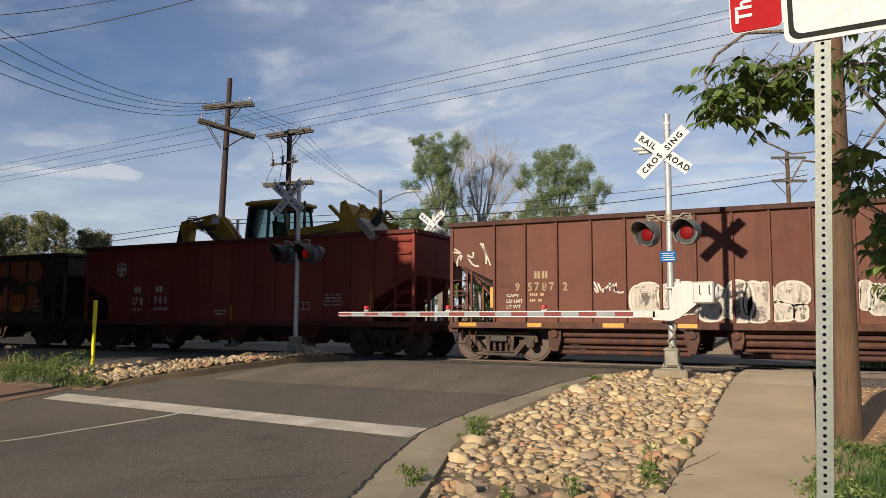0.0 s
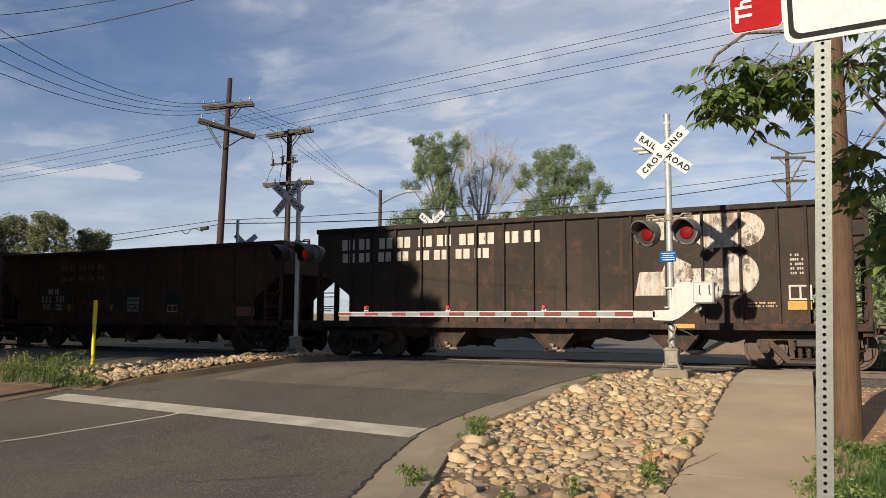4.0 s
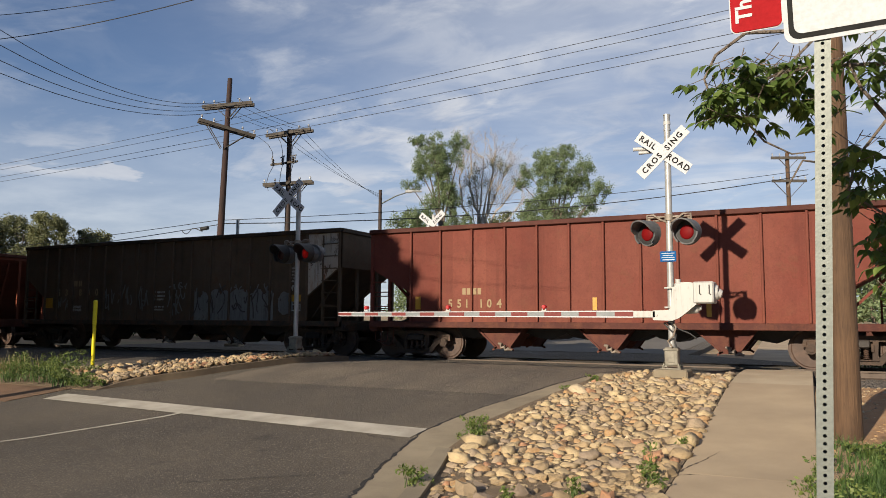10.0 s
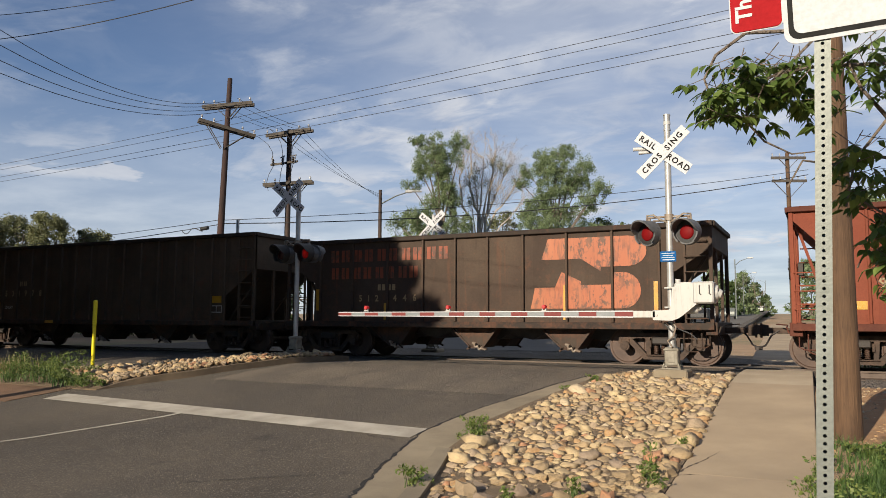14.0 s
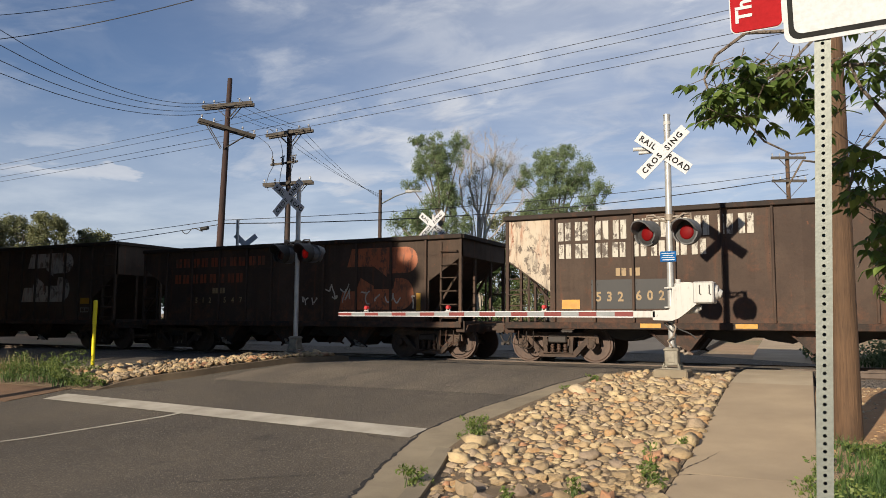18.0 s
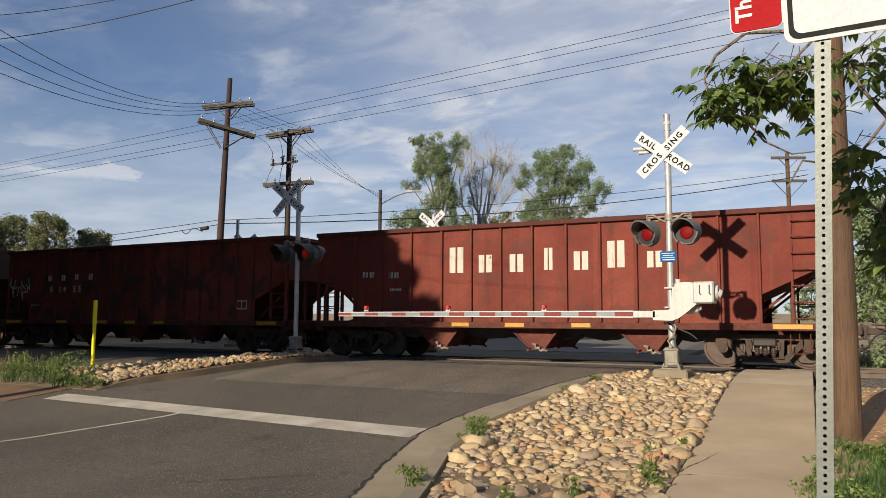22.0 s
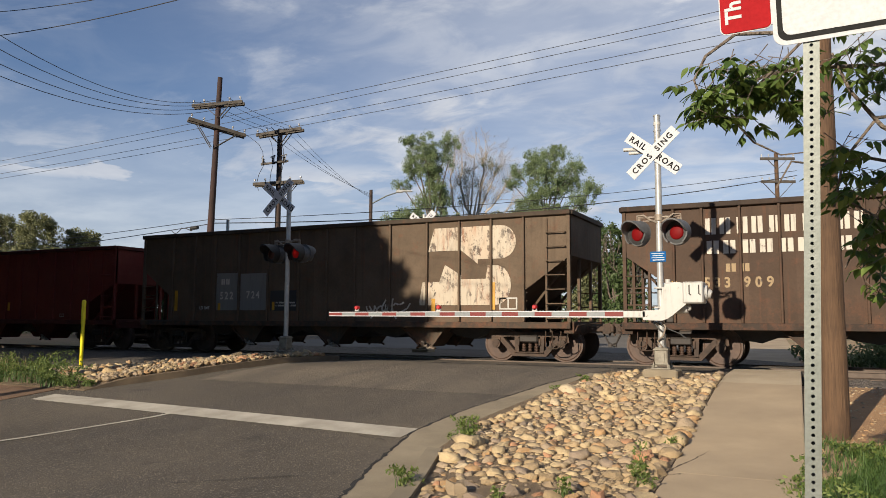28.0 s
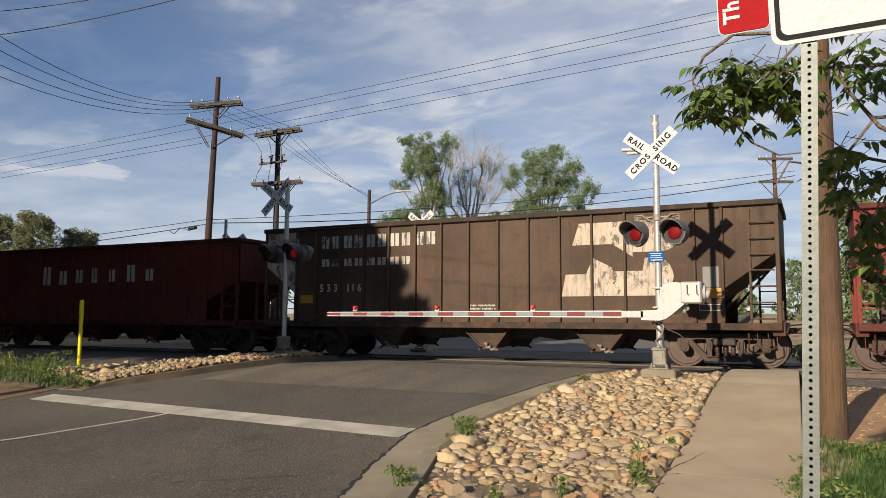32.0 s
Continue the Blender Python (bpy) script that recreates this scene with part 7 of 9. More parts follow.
s = thing("street_lamp", pose(Cp.x, Cp.y, 9.6, 0, 0, 27), "pale street lamp on a bracket of the pole", "street lamp", "street lamps")
bm = bmesh.new()
tube(bm, (0.1, 0, 0), (1.1, 0, 0.55), 0.05, seg=8)
tube(bm, (1.1, 0, 0.55), (2.0, 0, 0.86), 0.045, seg=8)
part("arm", bm, GALVANIZED, s)
bm = bmesh.new()
box(bm, 1.85, 2.35, -0.15, 0.15, 0.8, 1.0, 0.05)
box(bm, 2.3, 3.05, -0.13, 0.13, 0.86, 0.97, 0.045)
tube(bm, (2.05, 0, 0.98), (2.05, 0, 1.1), 0.05, seg=8)
part("lamp_head", bm, WHITE_PAINT, s, "pale lamp head")
for x, y, z, h, turn in ((-10.5, 101.7, 1.6, 7.5, 0), (-13.2, 139.8, 2.1, 7.5, 0), (-15.6, 183.6, 2.9, 9, 180), (-15.8, 228.5, 4.0, 9, 180)):
    street_lamp(x, y, z, h, turn, 1.6, "distant grey street lamp along the far road")

# ---- trees ----
def bark(name, c1, c2):
    return plain(name, c1, c2, 5, 0.9, fine=25, relief=0.6, dist=0.03)


def leafage(name, c1, c2, through=0.25):
    m, nd, ln, b = shader(name, 0.6)
    g = nd.new("ShaderNodeNewGeometry")
    r = nd.new("ShaderNodeMapRange")
    ln.new(g.outputs["Random Per Island"], r.inputs["Value"])
    col = mixed(nd, ln, r.outputs[0], c1, c2)
    v = coords(nd, ln)
    col = mixed(nd, ln, times(nd, ln, grain(nd, ln, v, 0.6, 4), 0.5), col, tuple(0.55 * x for x in c1))
    ln.new(col, b.inputs["Base Color"])
    tr = nd.new("ShaderNodeBsdfTranslucent")
    ln.new(col, tr.inputs["Color"])
    ms = nd.new("ShaderNodeMixShader")
    ms.inputs[0].default_value = through
    ln.new(b.outputs[0], ms.inputs[1])
    ln.new(tr.outputs[0], ms.inputs[2])
    ln.new(ms.outputs[0], nd["Material Output"].inputs["Surface"])
    return m


BARK = bark("grey_bark", (0.2, 0.16, 0.125), (0.12, 0.095, 0.075))
BARK_PALE = bark("pale_dead_bark", (0.56, 0.48, 0.39), (0.44, 0.37, 0.3))
LEAF = leafage("cottonwood_leaves", (0.14, 0.2, 0.085), (0.32, 0.39, 0.21), 0.4)
LEAF_DARK = leafage("shade_leaves", (0.05, 0.085, 0.022), (0.09, 0.13, 0.04))
# dark, nearly opaque leaves for the unseen trees that block light
LEAF_BLOCKING = leafage("light_blocking_leaves", (0.03, 0.05, 0.015), (0.05, 0.075, 0.025), 0.03)
LEAF_OLIVE = leafage("olive_leaves", (0.13, 0.14, 0.06), (0.22, 0.23, 0.11))


def leaf_cloud(name, clumps, count, size, material, rng):
    """Small folded leaves scattered round the middles of clumps: (x, y, z, radius)."""
    per = max(1, count // len(clumps))
    pts = []
    for x, y, z, r in clumps:
        v = rng.normal(size=(per, 3))
        v /= np.linalg.norm(v, axis=1)[:, None]
        pts.append(np.array((x, y, z)) + v * (r * rng.random((per, 1)) ** 0.45) * np.array((1, 1, 0.8)))
    p = np.concatenate(pts)
    n = len(p)
    a = rng.normal(size=(n, 3))
    a /= np.linalg.norm(a, axis=1)[:, None]
    b = np.cross(a, rng.normal(size=(n, 3)))
    b /= np.linalg.norm(b, axis=1)[:, None]
    s = size * (0.6 + 0.8 * rng.random((n, 1)))
    verts = np.stack([p - a * s, p + b * s * 0.45, p + a * s, p - b * s * 0.45], 1).reshape(-1, 3)
    me = bpy.data.meshes.new(name)
    me.from_pydata(verts.tolist(), [], np.arange(4 * n).reshape(-1, 4).tolist())
    me.materials.append(material)
    return me


def limb(bm, p, way, length, r, rng, depth, tips, spread=0.55, seg=7):
    """A branch of a few bent pieces that forks at its end."""
    p, way = Vector(p), Vector(way).normalized()
    for i in range(3):
        q = p + way * (length / 3)
        tube(bm, p, q, max(0.034, r * (1 - 0.13 * i)), max(0.032, r * (1 - 0.13 * (i + 1))), seg=seg, caps=False)
        way = (way + Vector(rng.normal(size=3)) * 0.12 + Vector((0, 0, 0.05))).normalized()
        p = q
        if depth <= 1:
            tips.append(p.copy())
    if depth > 0:
        for k in range(2 + (rng.random() < 0.5)):
            w = (way + Vector(rng.normal(size=3)) * spread).normalized()
            limb(bm, p, w, length * rng.uniform(0.6, 0.8), r * 0.58, rng, depth - 1, tips, spread, max(4, seg - 1))


def tree(x, y, z, height, width, seed, label, leaf=LEAF, trunk=0.35, count=5000, leaf_size=0.16, low=0.25, depth=3, group="trees", clump=0.1, fluff=90):
    rng = np.random.default_rng(seed)
    t = thing("tree", pose(x, y, z), label, "tree", group)
    bm = bmesh.new()
    tips = []
    fork = height * low
    tube(bm, (0, 0, -0.3), (0.1, 0, fork), trunk, trunk * 0.75, seg=12)
    for k in range(4):
        a = k * 1.6 + rng.uniform(0, 0.8)
        out = width / height * rng.uniform(0.5, 1.0)
        limb(bm, (0.1, 0, fork * rng.uniform(0.8, 1.0)), (math.cos(a) * out, math.sin(a) * out, 1), height * 0.36, trunk * 0.5, rng, depth, tips)
    pts = np.array([tuple(v) for v in tips])
    top = pts[:, 2].max()
    k = (height - 0.03 * height) / top
    reach = np.percentile(np.hypot(pts[:, 0], pts[:, 1]), 92) or 1
    f = width / 2 / reach
    bmesh.ops.transform(bm, matrix=Matrix.Diagonal((f, f, k, 1)), verts=[v for v in bm.verts if v.co.z > fork * 0.5])
    part("trunk", bm, BARK, t)
    if count:
        cl = []
        for i in range(fluff):
            u = (i + rng.random()) / fluff
            z = height * (low + (0.985 - low) * u)
            env = math.sin(math.pi * min(0.97, 0.25 + 0.7 * u)) ** (0.35 if fluff > 100 else 0.6) * (0.85 + 0.25 * math.sin(u * 11 + seed))
            a, d = rng.uniform(0, 6.283), width / 2 * env * math.sqrt(rng.uniform(0.1, 1.15))
            cl.append((d * math.cos(a), d * math.sin(a), z, height * clump * rng.uniform(0.3, 1.0)))
        crown = hang("crown", leaf_cloud("crown", cl, count, leaf_size, leaf, rng), t)
        crown["kind"] = "stuff"
    return t


RIGHT, DEEP = Vector((0.89, 0.4555, 0)), Vector((-0.4555, 0.89, 0))


def lobed_tree(x, y, lobes, seed, label, leaf, trunk=0.4, dense=310, size=0.062, wood=None):
    """A tree whose crown is made of separate lobes on boughs. lobes: across, height, half width, half height, fullness."""
    rng = np.random.default_rng(seed)
    t = thing("tree", pose(x, y, 0), label, "tree", "trees")
    bm = bmesh.new()
    top = max(l[1] for l in lobes) if lobes else 8
    hose(bm, [(0, 0, -0.4), (0.1, 0.05, top * 0.2), (-0.08, 0, top * 0.4), (0.06, 0, top * 0.62)], [trunk, trunk * 0.8, trunk * 0.62, trunk * 0.35], 10)
    verts = []
    for u, h, rx, rz, full in lobes:
        deep = rng.uniform(-1, 1) * (0.5 + 0.35 * abs(u))
        mid = RIGHT * u + DEEP * deep + Vector((0, 0, h))
        h0 = h * rng.uniform(0.5, 0.64)
        root = Vector((0.0, 0, h0))
        bend = root.lerp(mid, 0.5) + Vector((rng.normal() * 0.15, rng.normal() * 0.15, 0.12 * (h - h0)))
        hose(bm, [root, root.lerp(bend, 0.55), bend, mid], [0.1, 0.075, 0.055, 0.025], 6)
        rd = 0.5 * (rx + rz)
        n = max(6, int(36 * (rx * rz) ** 0.75 * full))
        for _ in range(n):
            v = rng.normal(size=3)
            v *= (rng.random() ** 0.38) / np.linalg.norm(v)
            at = mid + RIGHT * (v[0] * rx) + DEEP * (v[1] * rd) + Vector((0, 0, v[2] * rz))
            if rng.random() < 0.45:
                hose(bm, [mid.lerp(at, 0.15), mid.lerp(at, 0.6) + Vector((0, 0, 0.05)), at], [0.024, 0.016, 0.008], 4)
            m = int(dense * rng.uniform(0.5, 1.3) / 3)
            r = rng.uniform(0.2, 0.5)
            p = rng.normal(size=(m, 3))
            p *= (rng.random((m, 1)) ** 0.5) / np.linalg.norm(p, axis=1)[:, None]
            verts.append(np.array(at) + p * np.array((r, r, r * 1.15)))
    part("trunk", bm, wood or BARK, t)
    p = np.concatenate(verts)
    n = len(p)
    a = rng.normal(size=(n, 3))
    a /= np.linalg.norm(a, axis=1)[:, None]
    b = np.cross(a, rng.normal(size=(n, 3)))
    b /= np.linalg.norm(b, axis=1)[:, None]
    s = size * (0.55 + 0.9 * rng.random((n, 1)))
    quads = np.stack([p - a * s, p + b * s * 0.5, p + a * s, p - b * s * 0.5], 1).reshape(-1, 3)
    me = bpy.data.meshes.new("crown")
    me.from_pydata(quads.tolist(), [], np.arange(4 * n).reshape(-1, 4).tolist())
    me.materials.append(leaf)
    hang("crown", me, t)["kind"] = "stuff"
    return t


def bare_tree(x, y, limbs, seed, label, lobes):
    """A half-dead tree: pale bare limbs that fan out into fine twigs, with few leaves left. limbs: lists of (across, height), and a radius."""
    t = lobed_tree(x, y, lobes, seed, label, LEAF_OLIVE, 0.3, 150, 0.05, BARK_PALE)
    rng = np.random.default_rng(seed + 1)
    for pts, r in limbs:
        bm = bmesh.new()
        deep = rng.uniform(-1.2, 1.2)
        line = [RIGHT * u + DEEP * (deep * i / len(pts)) + Vector((0, 0, h)) for i, (u, h) in enumerate(pts)]
        fine = []
        for p, q in zip(line, line[1:]):
            fine += [p.lerp(q, f) + Vector(rng.normal(size=3)) * 0.06 for f in (0, 0.33, 0.66)]
        fine.append(line[-1])
        hose(bm, fine, [max(0.02, r * (1 - 0.85 * i / len(fine))) for i in range(len(fine))], 7)
        for i, p in enumerate(fine):
            if p.z < 10.3 or i == 0:
                continue
            way = (fine[i] - fine[i - 1]).normalized()
            for _ in range(3):
                spread(bm, p, (way + Vector(rng.normal(size=3)) * 0.5 + Vector((0, 0, 0.25))).normalized(), rng.uniform(0.7, 1.5), 0.024, rng, 3)
        part("bare_limb", bm, BARK_PALE, t, "bare pale limb with twigs")


def spread(bm, p, way, length, r, rng, depth):
    """A twig of bent pieces that forks."""
    mid = p + way * (length * 0.5) + Vector(rng.normal(size=3)) * 0.05
    end = p + way * length + Vector(rng.normal(size=3)) * 0.08
    hose(bm, [p, mid, end], [r, r * 0.8, r * 0.6], 3)
    if depth > 0:
        for at in (mid, end, end):
            spread(bm, at, (way + Vector(rng.normal(size=3)) * 0.42 + Vector((0, 0, 0.12))).normalized(), length * rng.uniform(0.5, 0.75), r * 0.62, rng, depth - 1)


lobed_tree(-28.5, 55.3, ((-0.8, 15.6, 1.5, 1.05, 0.8), (1.35, 15.9, 1.05, 0.95, 0.9), (-2.1, 15.9, 0.55, 0.45, 0.8), (-0.3, 14.2, 1.45, 1.3, 1.5), (-1.8, 13.7, 0.9, 1.3, 0.8), (-2.6, 12.5, 0.9, 0.45, 0.6), (0.3, 12.3, 0.9, 1.6, 1.5),
                         (-0.6, 10.9, 1.0, 0.9, 0.9), (1.0, 10.9, 0.6, 1.0, 1.2), (1.4, 9.2, 1.4, 1.2, 1.0), (-1.9, 9.4, 1.7, 0.95, 0.8), (-3.6, 9.2, 0.9, 0.7, 0.7), (0, 7.4, 2.2, 1.4, 0.8), (1.4, 14.4, 0.5, 0.7, 0.5)), 11,
           "tall green cottonwood tree behind the track", LEAF)
bare_tree(-27.5, 60.5, (([(0, 0), (-0.3, 6.5), (-0.5, 9.5), (-1.3, 11.2), (-1.6, 13.6), (-1.3, 15.2)], 0.17), ([(0.1, 0), (0.2, 7.5), (0.1, 10.4), (-0.7, 12.8), (-0.6, 15.4)], 0.2), ([(0.2, 0), (0.5, 8.2), (0.9, 11), (1.2, 13.5), (1.6, 16.0)], 0.2),
                        ([(0.5, 8.4), (1.6, 10.8), (2.8, 12.3), (3.4, 13.4)], 0.11), ([(0.8, 10.2), (1.7, 12.6), (2.4, 14.6)], 0.09), ([(0.1, 9.6), (0.3, 12.6), (0.5, 15.6)], 0.1), ([(0.6, 7.6), (2.2, 9.6), (3.6, 11.2)], 0.08), ([(-0.4, 8.5), (-2.3, 10.2), (-2.6, 12.6)], 0.08)), 12,
          "half-dead pale tree with bare twigs", ((-0.4, 13.9, 0.6, 1.2, 0.9), (1.9, 14.8, 1.0, 0.8, 0.8), (-0.6, 11.7, 0.35, 0.8, 0.9), (0.9, 13.2, 0.5, 0.6, 0.4)))
lobed_tree(-20.6, 61.6, ((0.9, 15.6, 1.25, 0.75, 1.1), (-1.0, 14.9, 1.2, 1.0, 1.1), (-2.4, 14.2, 0.65, 0.65, 0.9), (-2.9, 13.2, 0.65, 0.6, 0.9), (0, 13.8, 2.1, 1.25, 1.3), (2.4, 14.3, 0.9, 1.0, 0.9), (2.1, 13.0, 1.2, 0.9, 1.1), (3.6, 12.2, 0.9, 0.85, 0.9),
                         (0, 12.2, 2.1, 0.95, 1.2), (-1.4, 11.1, 1.0, 0.7, 1.2), (2.6, 11.1, 1.3, 0.7, 0.9), (0.5, 10.4, 2.4, 0.95, 1.3), (-2.6, 10.4, 0.9, 0.95, 1.0), (-1.2, 9.2, 2.1, 0.95, 1.2), (2.8, 9.1, 1.9, 0.95, 1.1), (0, 7.6, 3.2, 1.5, 1.0), (4.4, 9.0, 0.8, 0.8, 0.8)), 13,
           "broad green cottonwood tree behind the track", LEAF, 0.45)
tree(-34.3, 61.4, 0, 11.3, 6.4, 14, "low green tree behind the crossing", count=9000, leaf_size=0.12, low=0.15)
tree(-29.0, 69.8, 0, 11.9, 6.6, 15, "low grey-green shrub tree", count=8000, leaf_size=0.12, low=0.12, leaf=LEAF_OLIVE)
tree(-18.9, 69.3, 0, 10.7, 3.3, 16, "dark green tree behind the cars", count=5000, leaf_size=0.15, low=0.12, leaf=LEAF_DARK)
tree(-12.6, 52.2, 0, 7.7, 2.9, 17, "dark green tree beside the far road", count=6000, leaf_size=0.14, low=0.1, leaf=LEAF_DARK)
tree(-10.3, 46.6, 0, 5.1, 2.3, 18, "dark green bushy tree beside the far road", count=5000, leaf_size=0.12, low=0.1, leaf=LEAF_DARK)
for k, (x, y, h, w) in enumerate(((-101.8, 66.4, 15.5, 7.6), (-92.6, 65.4, 15.1, 8.4), (-91.6, 71.4, 13.4, 7.2), (-100.6, 61.4, 14.1, 7.4))):
    tree(x, y, 0, h, w, 19 + k, "distant round olive green tree", count=34000, leaf_size=0.15, low=0.1, leaf=LEAF_OLIVE, clump=0.075, fluff=230)
for k, (x, y, h, w) in enumerate(((-16.4, 127, 9.7, 3.6), (-16.2, 144, 8.3, 6.1), (-15.2, 161.4, 11.1, 6.2), (-16.7, 205.8, 11, 5.7), (-17.4, 250.5, 9.2, 5.2), (-16.4, 115.7, 6.9, 4.1), (-2.6, 145.3, 12, 8.8), (3.7, 126, 11.1, 9.9), (6.6, 104.9, 10, 6.7))):
    tree(x, y, 0, h, w, 30 + k, "distant green street tree along the far road", count=3500, leaf_size=0.3, low=0.12, leaf=LEAF_DARK if k % 2 else LEAF)
tree(2.0, 46.1, 0, 8.1, 2.9, 45, "green tree beyond the track", count=6000, leaf_size=0.14, low=0.15, leaf=LEAF)

for k, (x, y, h, w) in enumerate(((-15.2, 57.5, 6.2, 4.6), (-18.4, 59.5, 7.6, 5.6), (-21.8, 60.5, 8.0, 6.0), (-25.4, 61, 7.4, 6.0), (-29.2, 62, 7.4, 6.0))):
    tree(x, y, 0, h, w, 180 + k, "leafy green tree standing under the taller trees", count=12000, leaf_size=0.13, low=0.05, leaf=LEAF_DARK if k % 2 else LEAF_OLIVE, trunk=0.14, depth=2, clump=0.12)
for k, (x, y, h, w) in enumerate(((-27.5, 33, 4.4, 3.4), (-30.5, 34, 4.9, 3.8), (-34, 33.5, 4.6, 4), (-37.5, 34.5, 5, 4), (-41, 34, 4.7, 4.2), (-45, 35, 5.2, 4.4), (-49.5, 35, 5, 4.6), (-54, 36, 5.4, 5), (-59, 37, 5.4, 5), (-64.5, 38, 5.6, 5.4))):
    tree(x, y, 0, h, w, 120 + k, "low dark green thicket tree beyond the track", count=7000, leaf_size=0.12, low=0.06, leaf=LEAF_DARK, trunk=0.12, depth=2, clump=0.13)

# tall unseen trees behind and beside the camera, which shade the west part of the crossing
# several, near the track and far behind, are added only to block skylight
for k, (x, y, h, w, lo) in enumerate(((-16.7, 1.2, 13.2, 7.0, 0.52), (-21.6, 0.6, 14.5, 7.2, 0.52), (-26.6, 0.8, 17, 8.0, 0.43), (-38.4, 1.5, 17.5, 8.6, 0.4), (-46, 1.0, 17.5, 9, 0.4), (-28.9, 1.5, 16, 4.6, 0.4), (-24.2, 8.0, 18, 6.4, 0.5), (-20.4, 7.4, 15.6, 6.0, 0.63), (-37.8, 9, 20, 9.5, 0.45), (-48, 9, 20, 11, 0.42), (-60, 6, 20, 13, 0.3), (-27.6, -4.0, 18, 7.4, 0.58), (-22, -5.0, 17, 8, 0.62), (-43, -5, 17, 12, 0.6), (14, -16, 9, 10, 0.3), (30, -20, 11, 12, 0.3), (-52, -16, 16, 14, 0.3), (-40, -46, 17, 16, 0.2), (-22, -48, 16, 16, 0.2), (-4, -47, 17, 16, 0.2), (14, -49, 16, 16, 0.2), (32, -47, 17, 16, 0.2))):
    tree(x, y, -0.7, h, w, 60 + k, "unseen tall leafy tree, added to block sun and sky", count=30000, leaf_size=0.3, low=lo, leaf=LEAF_BLOCKING, group="street trees", clump=0.08, fluff=130)

# lower unseen tree row along the shoulder, added to close sky off shaded cars
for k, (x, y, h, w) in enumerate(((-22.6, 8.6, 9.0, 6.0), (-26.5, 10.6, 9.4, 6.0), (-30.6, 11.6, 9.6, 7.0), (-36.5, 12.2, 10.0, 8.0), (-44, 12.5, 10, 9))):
    tree(x, y, -0.6, h, w, 160 + k, "unseen low tree, added to block skylight beside the shoulder", count=24000, leaf_size=0.24, low=0.16, leaf=LEAF_BLOCKING, group="street trees", clump=0.09, fluff=130)

# ---- river stones ----
def stone_material(name, per_island):
    m, nd, ln, b = shader(name, 0.8)
    if per_island:
        pick = nd.new("ShaderNodeNewGeometry").outputs["Random Per Island"]
    else:
        pick = nd.new("ShaderNodeObjectInfo").outputs["Random"]
    ramp = nd.new("ShaderNodeValToRGB")
    ln.new(pick, ramp.inputs[0])
    ramp.color_ramp.interpolation = "CONSTANT"
    tones = ((0.0, (0.408, 0.287, 0.144)), (0.14, (0.332, 0.237, 0.122)), (0.28, (0.493, 0.372, 0.202)), (0.43, (0.294, 0.215, 0.126)), (0.53, (0.398, 0.229, 0.0928)), (0.62, (0.455, 0.345, 0.186)),
             (0.75, (0.322, 0.242, 0.157)), (0.85, (0.398, 0.179, 0.0844)), (0.9, (0.237, 0.179, 0.131)), (0.95, (0.531, 0.421, 0.27)))
    e = ramp.color_ramp.elements
    e[0].color = rgb(tones[0][1])
    e[1].position, e[1].color = tones[-1][0], rgb(tones[-1][1])
    for pos, c in tones[1:-1]:
        k = e.new(pos)
        k.color = rgb(c)
    v = coords(nd, ln)
    col = mixed(nd, ln, times(nd, ln, grain(nd, ln, v, 5, 6), 0.4), ramp.outputs[0], (0.25, 0.18, 0.11))
    f = grain(nd, ln, v, 30, 6)
    col = mixed(nd, ln, times(nd, ln, grain(nd, ln, v, 2.2, 8, 0.7, 0.5, 0.66), 0.55), col, (0.2, 0.145, 0.085))
    col = mixed(nd, ln, times(nd, ln, f, 0.2), col, (0.4, 0.33, 0.25))
    ln.new(col, b.inputs["Base Color"])
    pits = grain(nd, ln, v, 7, 8, 0.7, 0.3, 0.7)
    bump(nd, ln, b, times(nd, ln, f, pits), 0.5, 0.025)
    return m


STONE, STONE_JOINED = stone_material("river_stone", False), stone_material("river_stone_joined", True)


def stone_shape(seed):
    rng = np.random.default_rng(seed)
    bm = bmesh.new()
    bmesh.ops.create_icosphere(bm, subdivisions=2, radius=1.0)
    off = Vector(rng.uniform(-9, 9, 3))
    sx, sy, sz = rng.uniform(0.95, 1.5), rng.uniform(0.7, 1.0), rng.uniform(0.5, 0.8)
    for v in bm.verts:
        k = 1 + 0.6 * noise.noise(v.co * 1.2 + off) + 0.4 * noise.noise(v.co * 2.3 + off)
        v.co = Vector((v.co.x * sx * k, v.co.y * sy * k, v.co.z * sz * k))
    return bm


STONES = [mesh_of("stone", stone_shape(k), STONE) for k in range(18)]
for me in STONES:
    me.polygons.foreach_set("use_smooth", [True] * len(me.polygons))


def scatter(inside, x0, x1, y0, y1, sizes, seed):
    """Places of touching stones, the largest first: (x, y, radius)."""
    rng = np.random.default_rng(seed)
    got = np.zeros((0, 3))
    for lo, hi, tries in sizes:
        for _ in range(tries):
            x, y, r = rng.uniform(x0, x1), rng.uniform(y0, y1), rng.uniform(lo, hi)
            if not inside(x, y):
                continue
            if len(got) and (np.hypot(got[:, 0] - x, got[:, 1] - y) < (got[:, 2] + r) * 0.83).any():
                continue
            got = np.vstack([got, (x, y, r)])
    return got


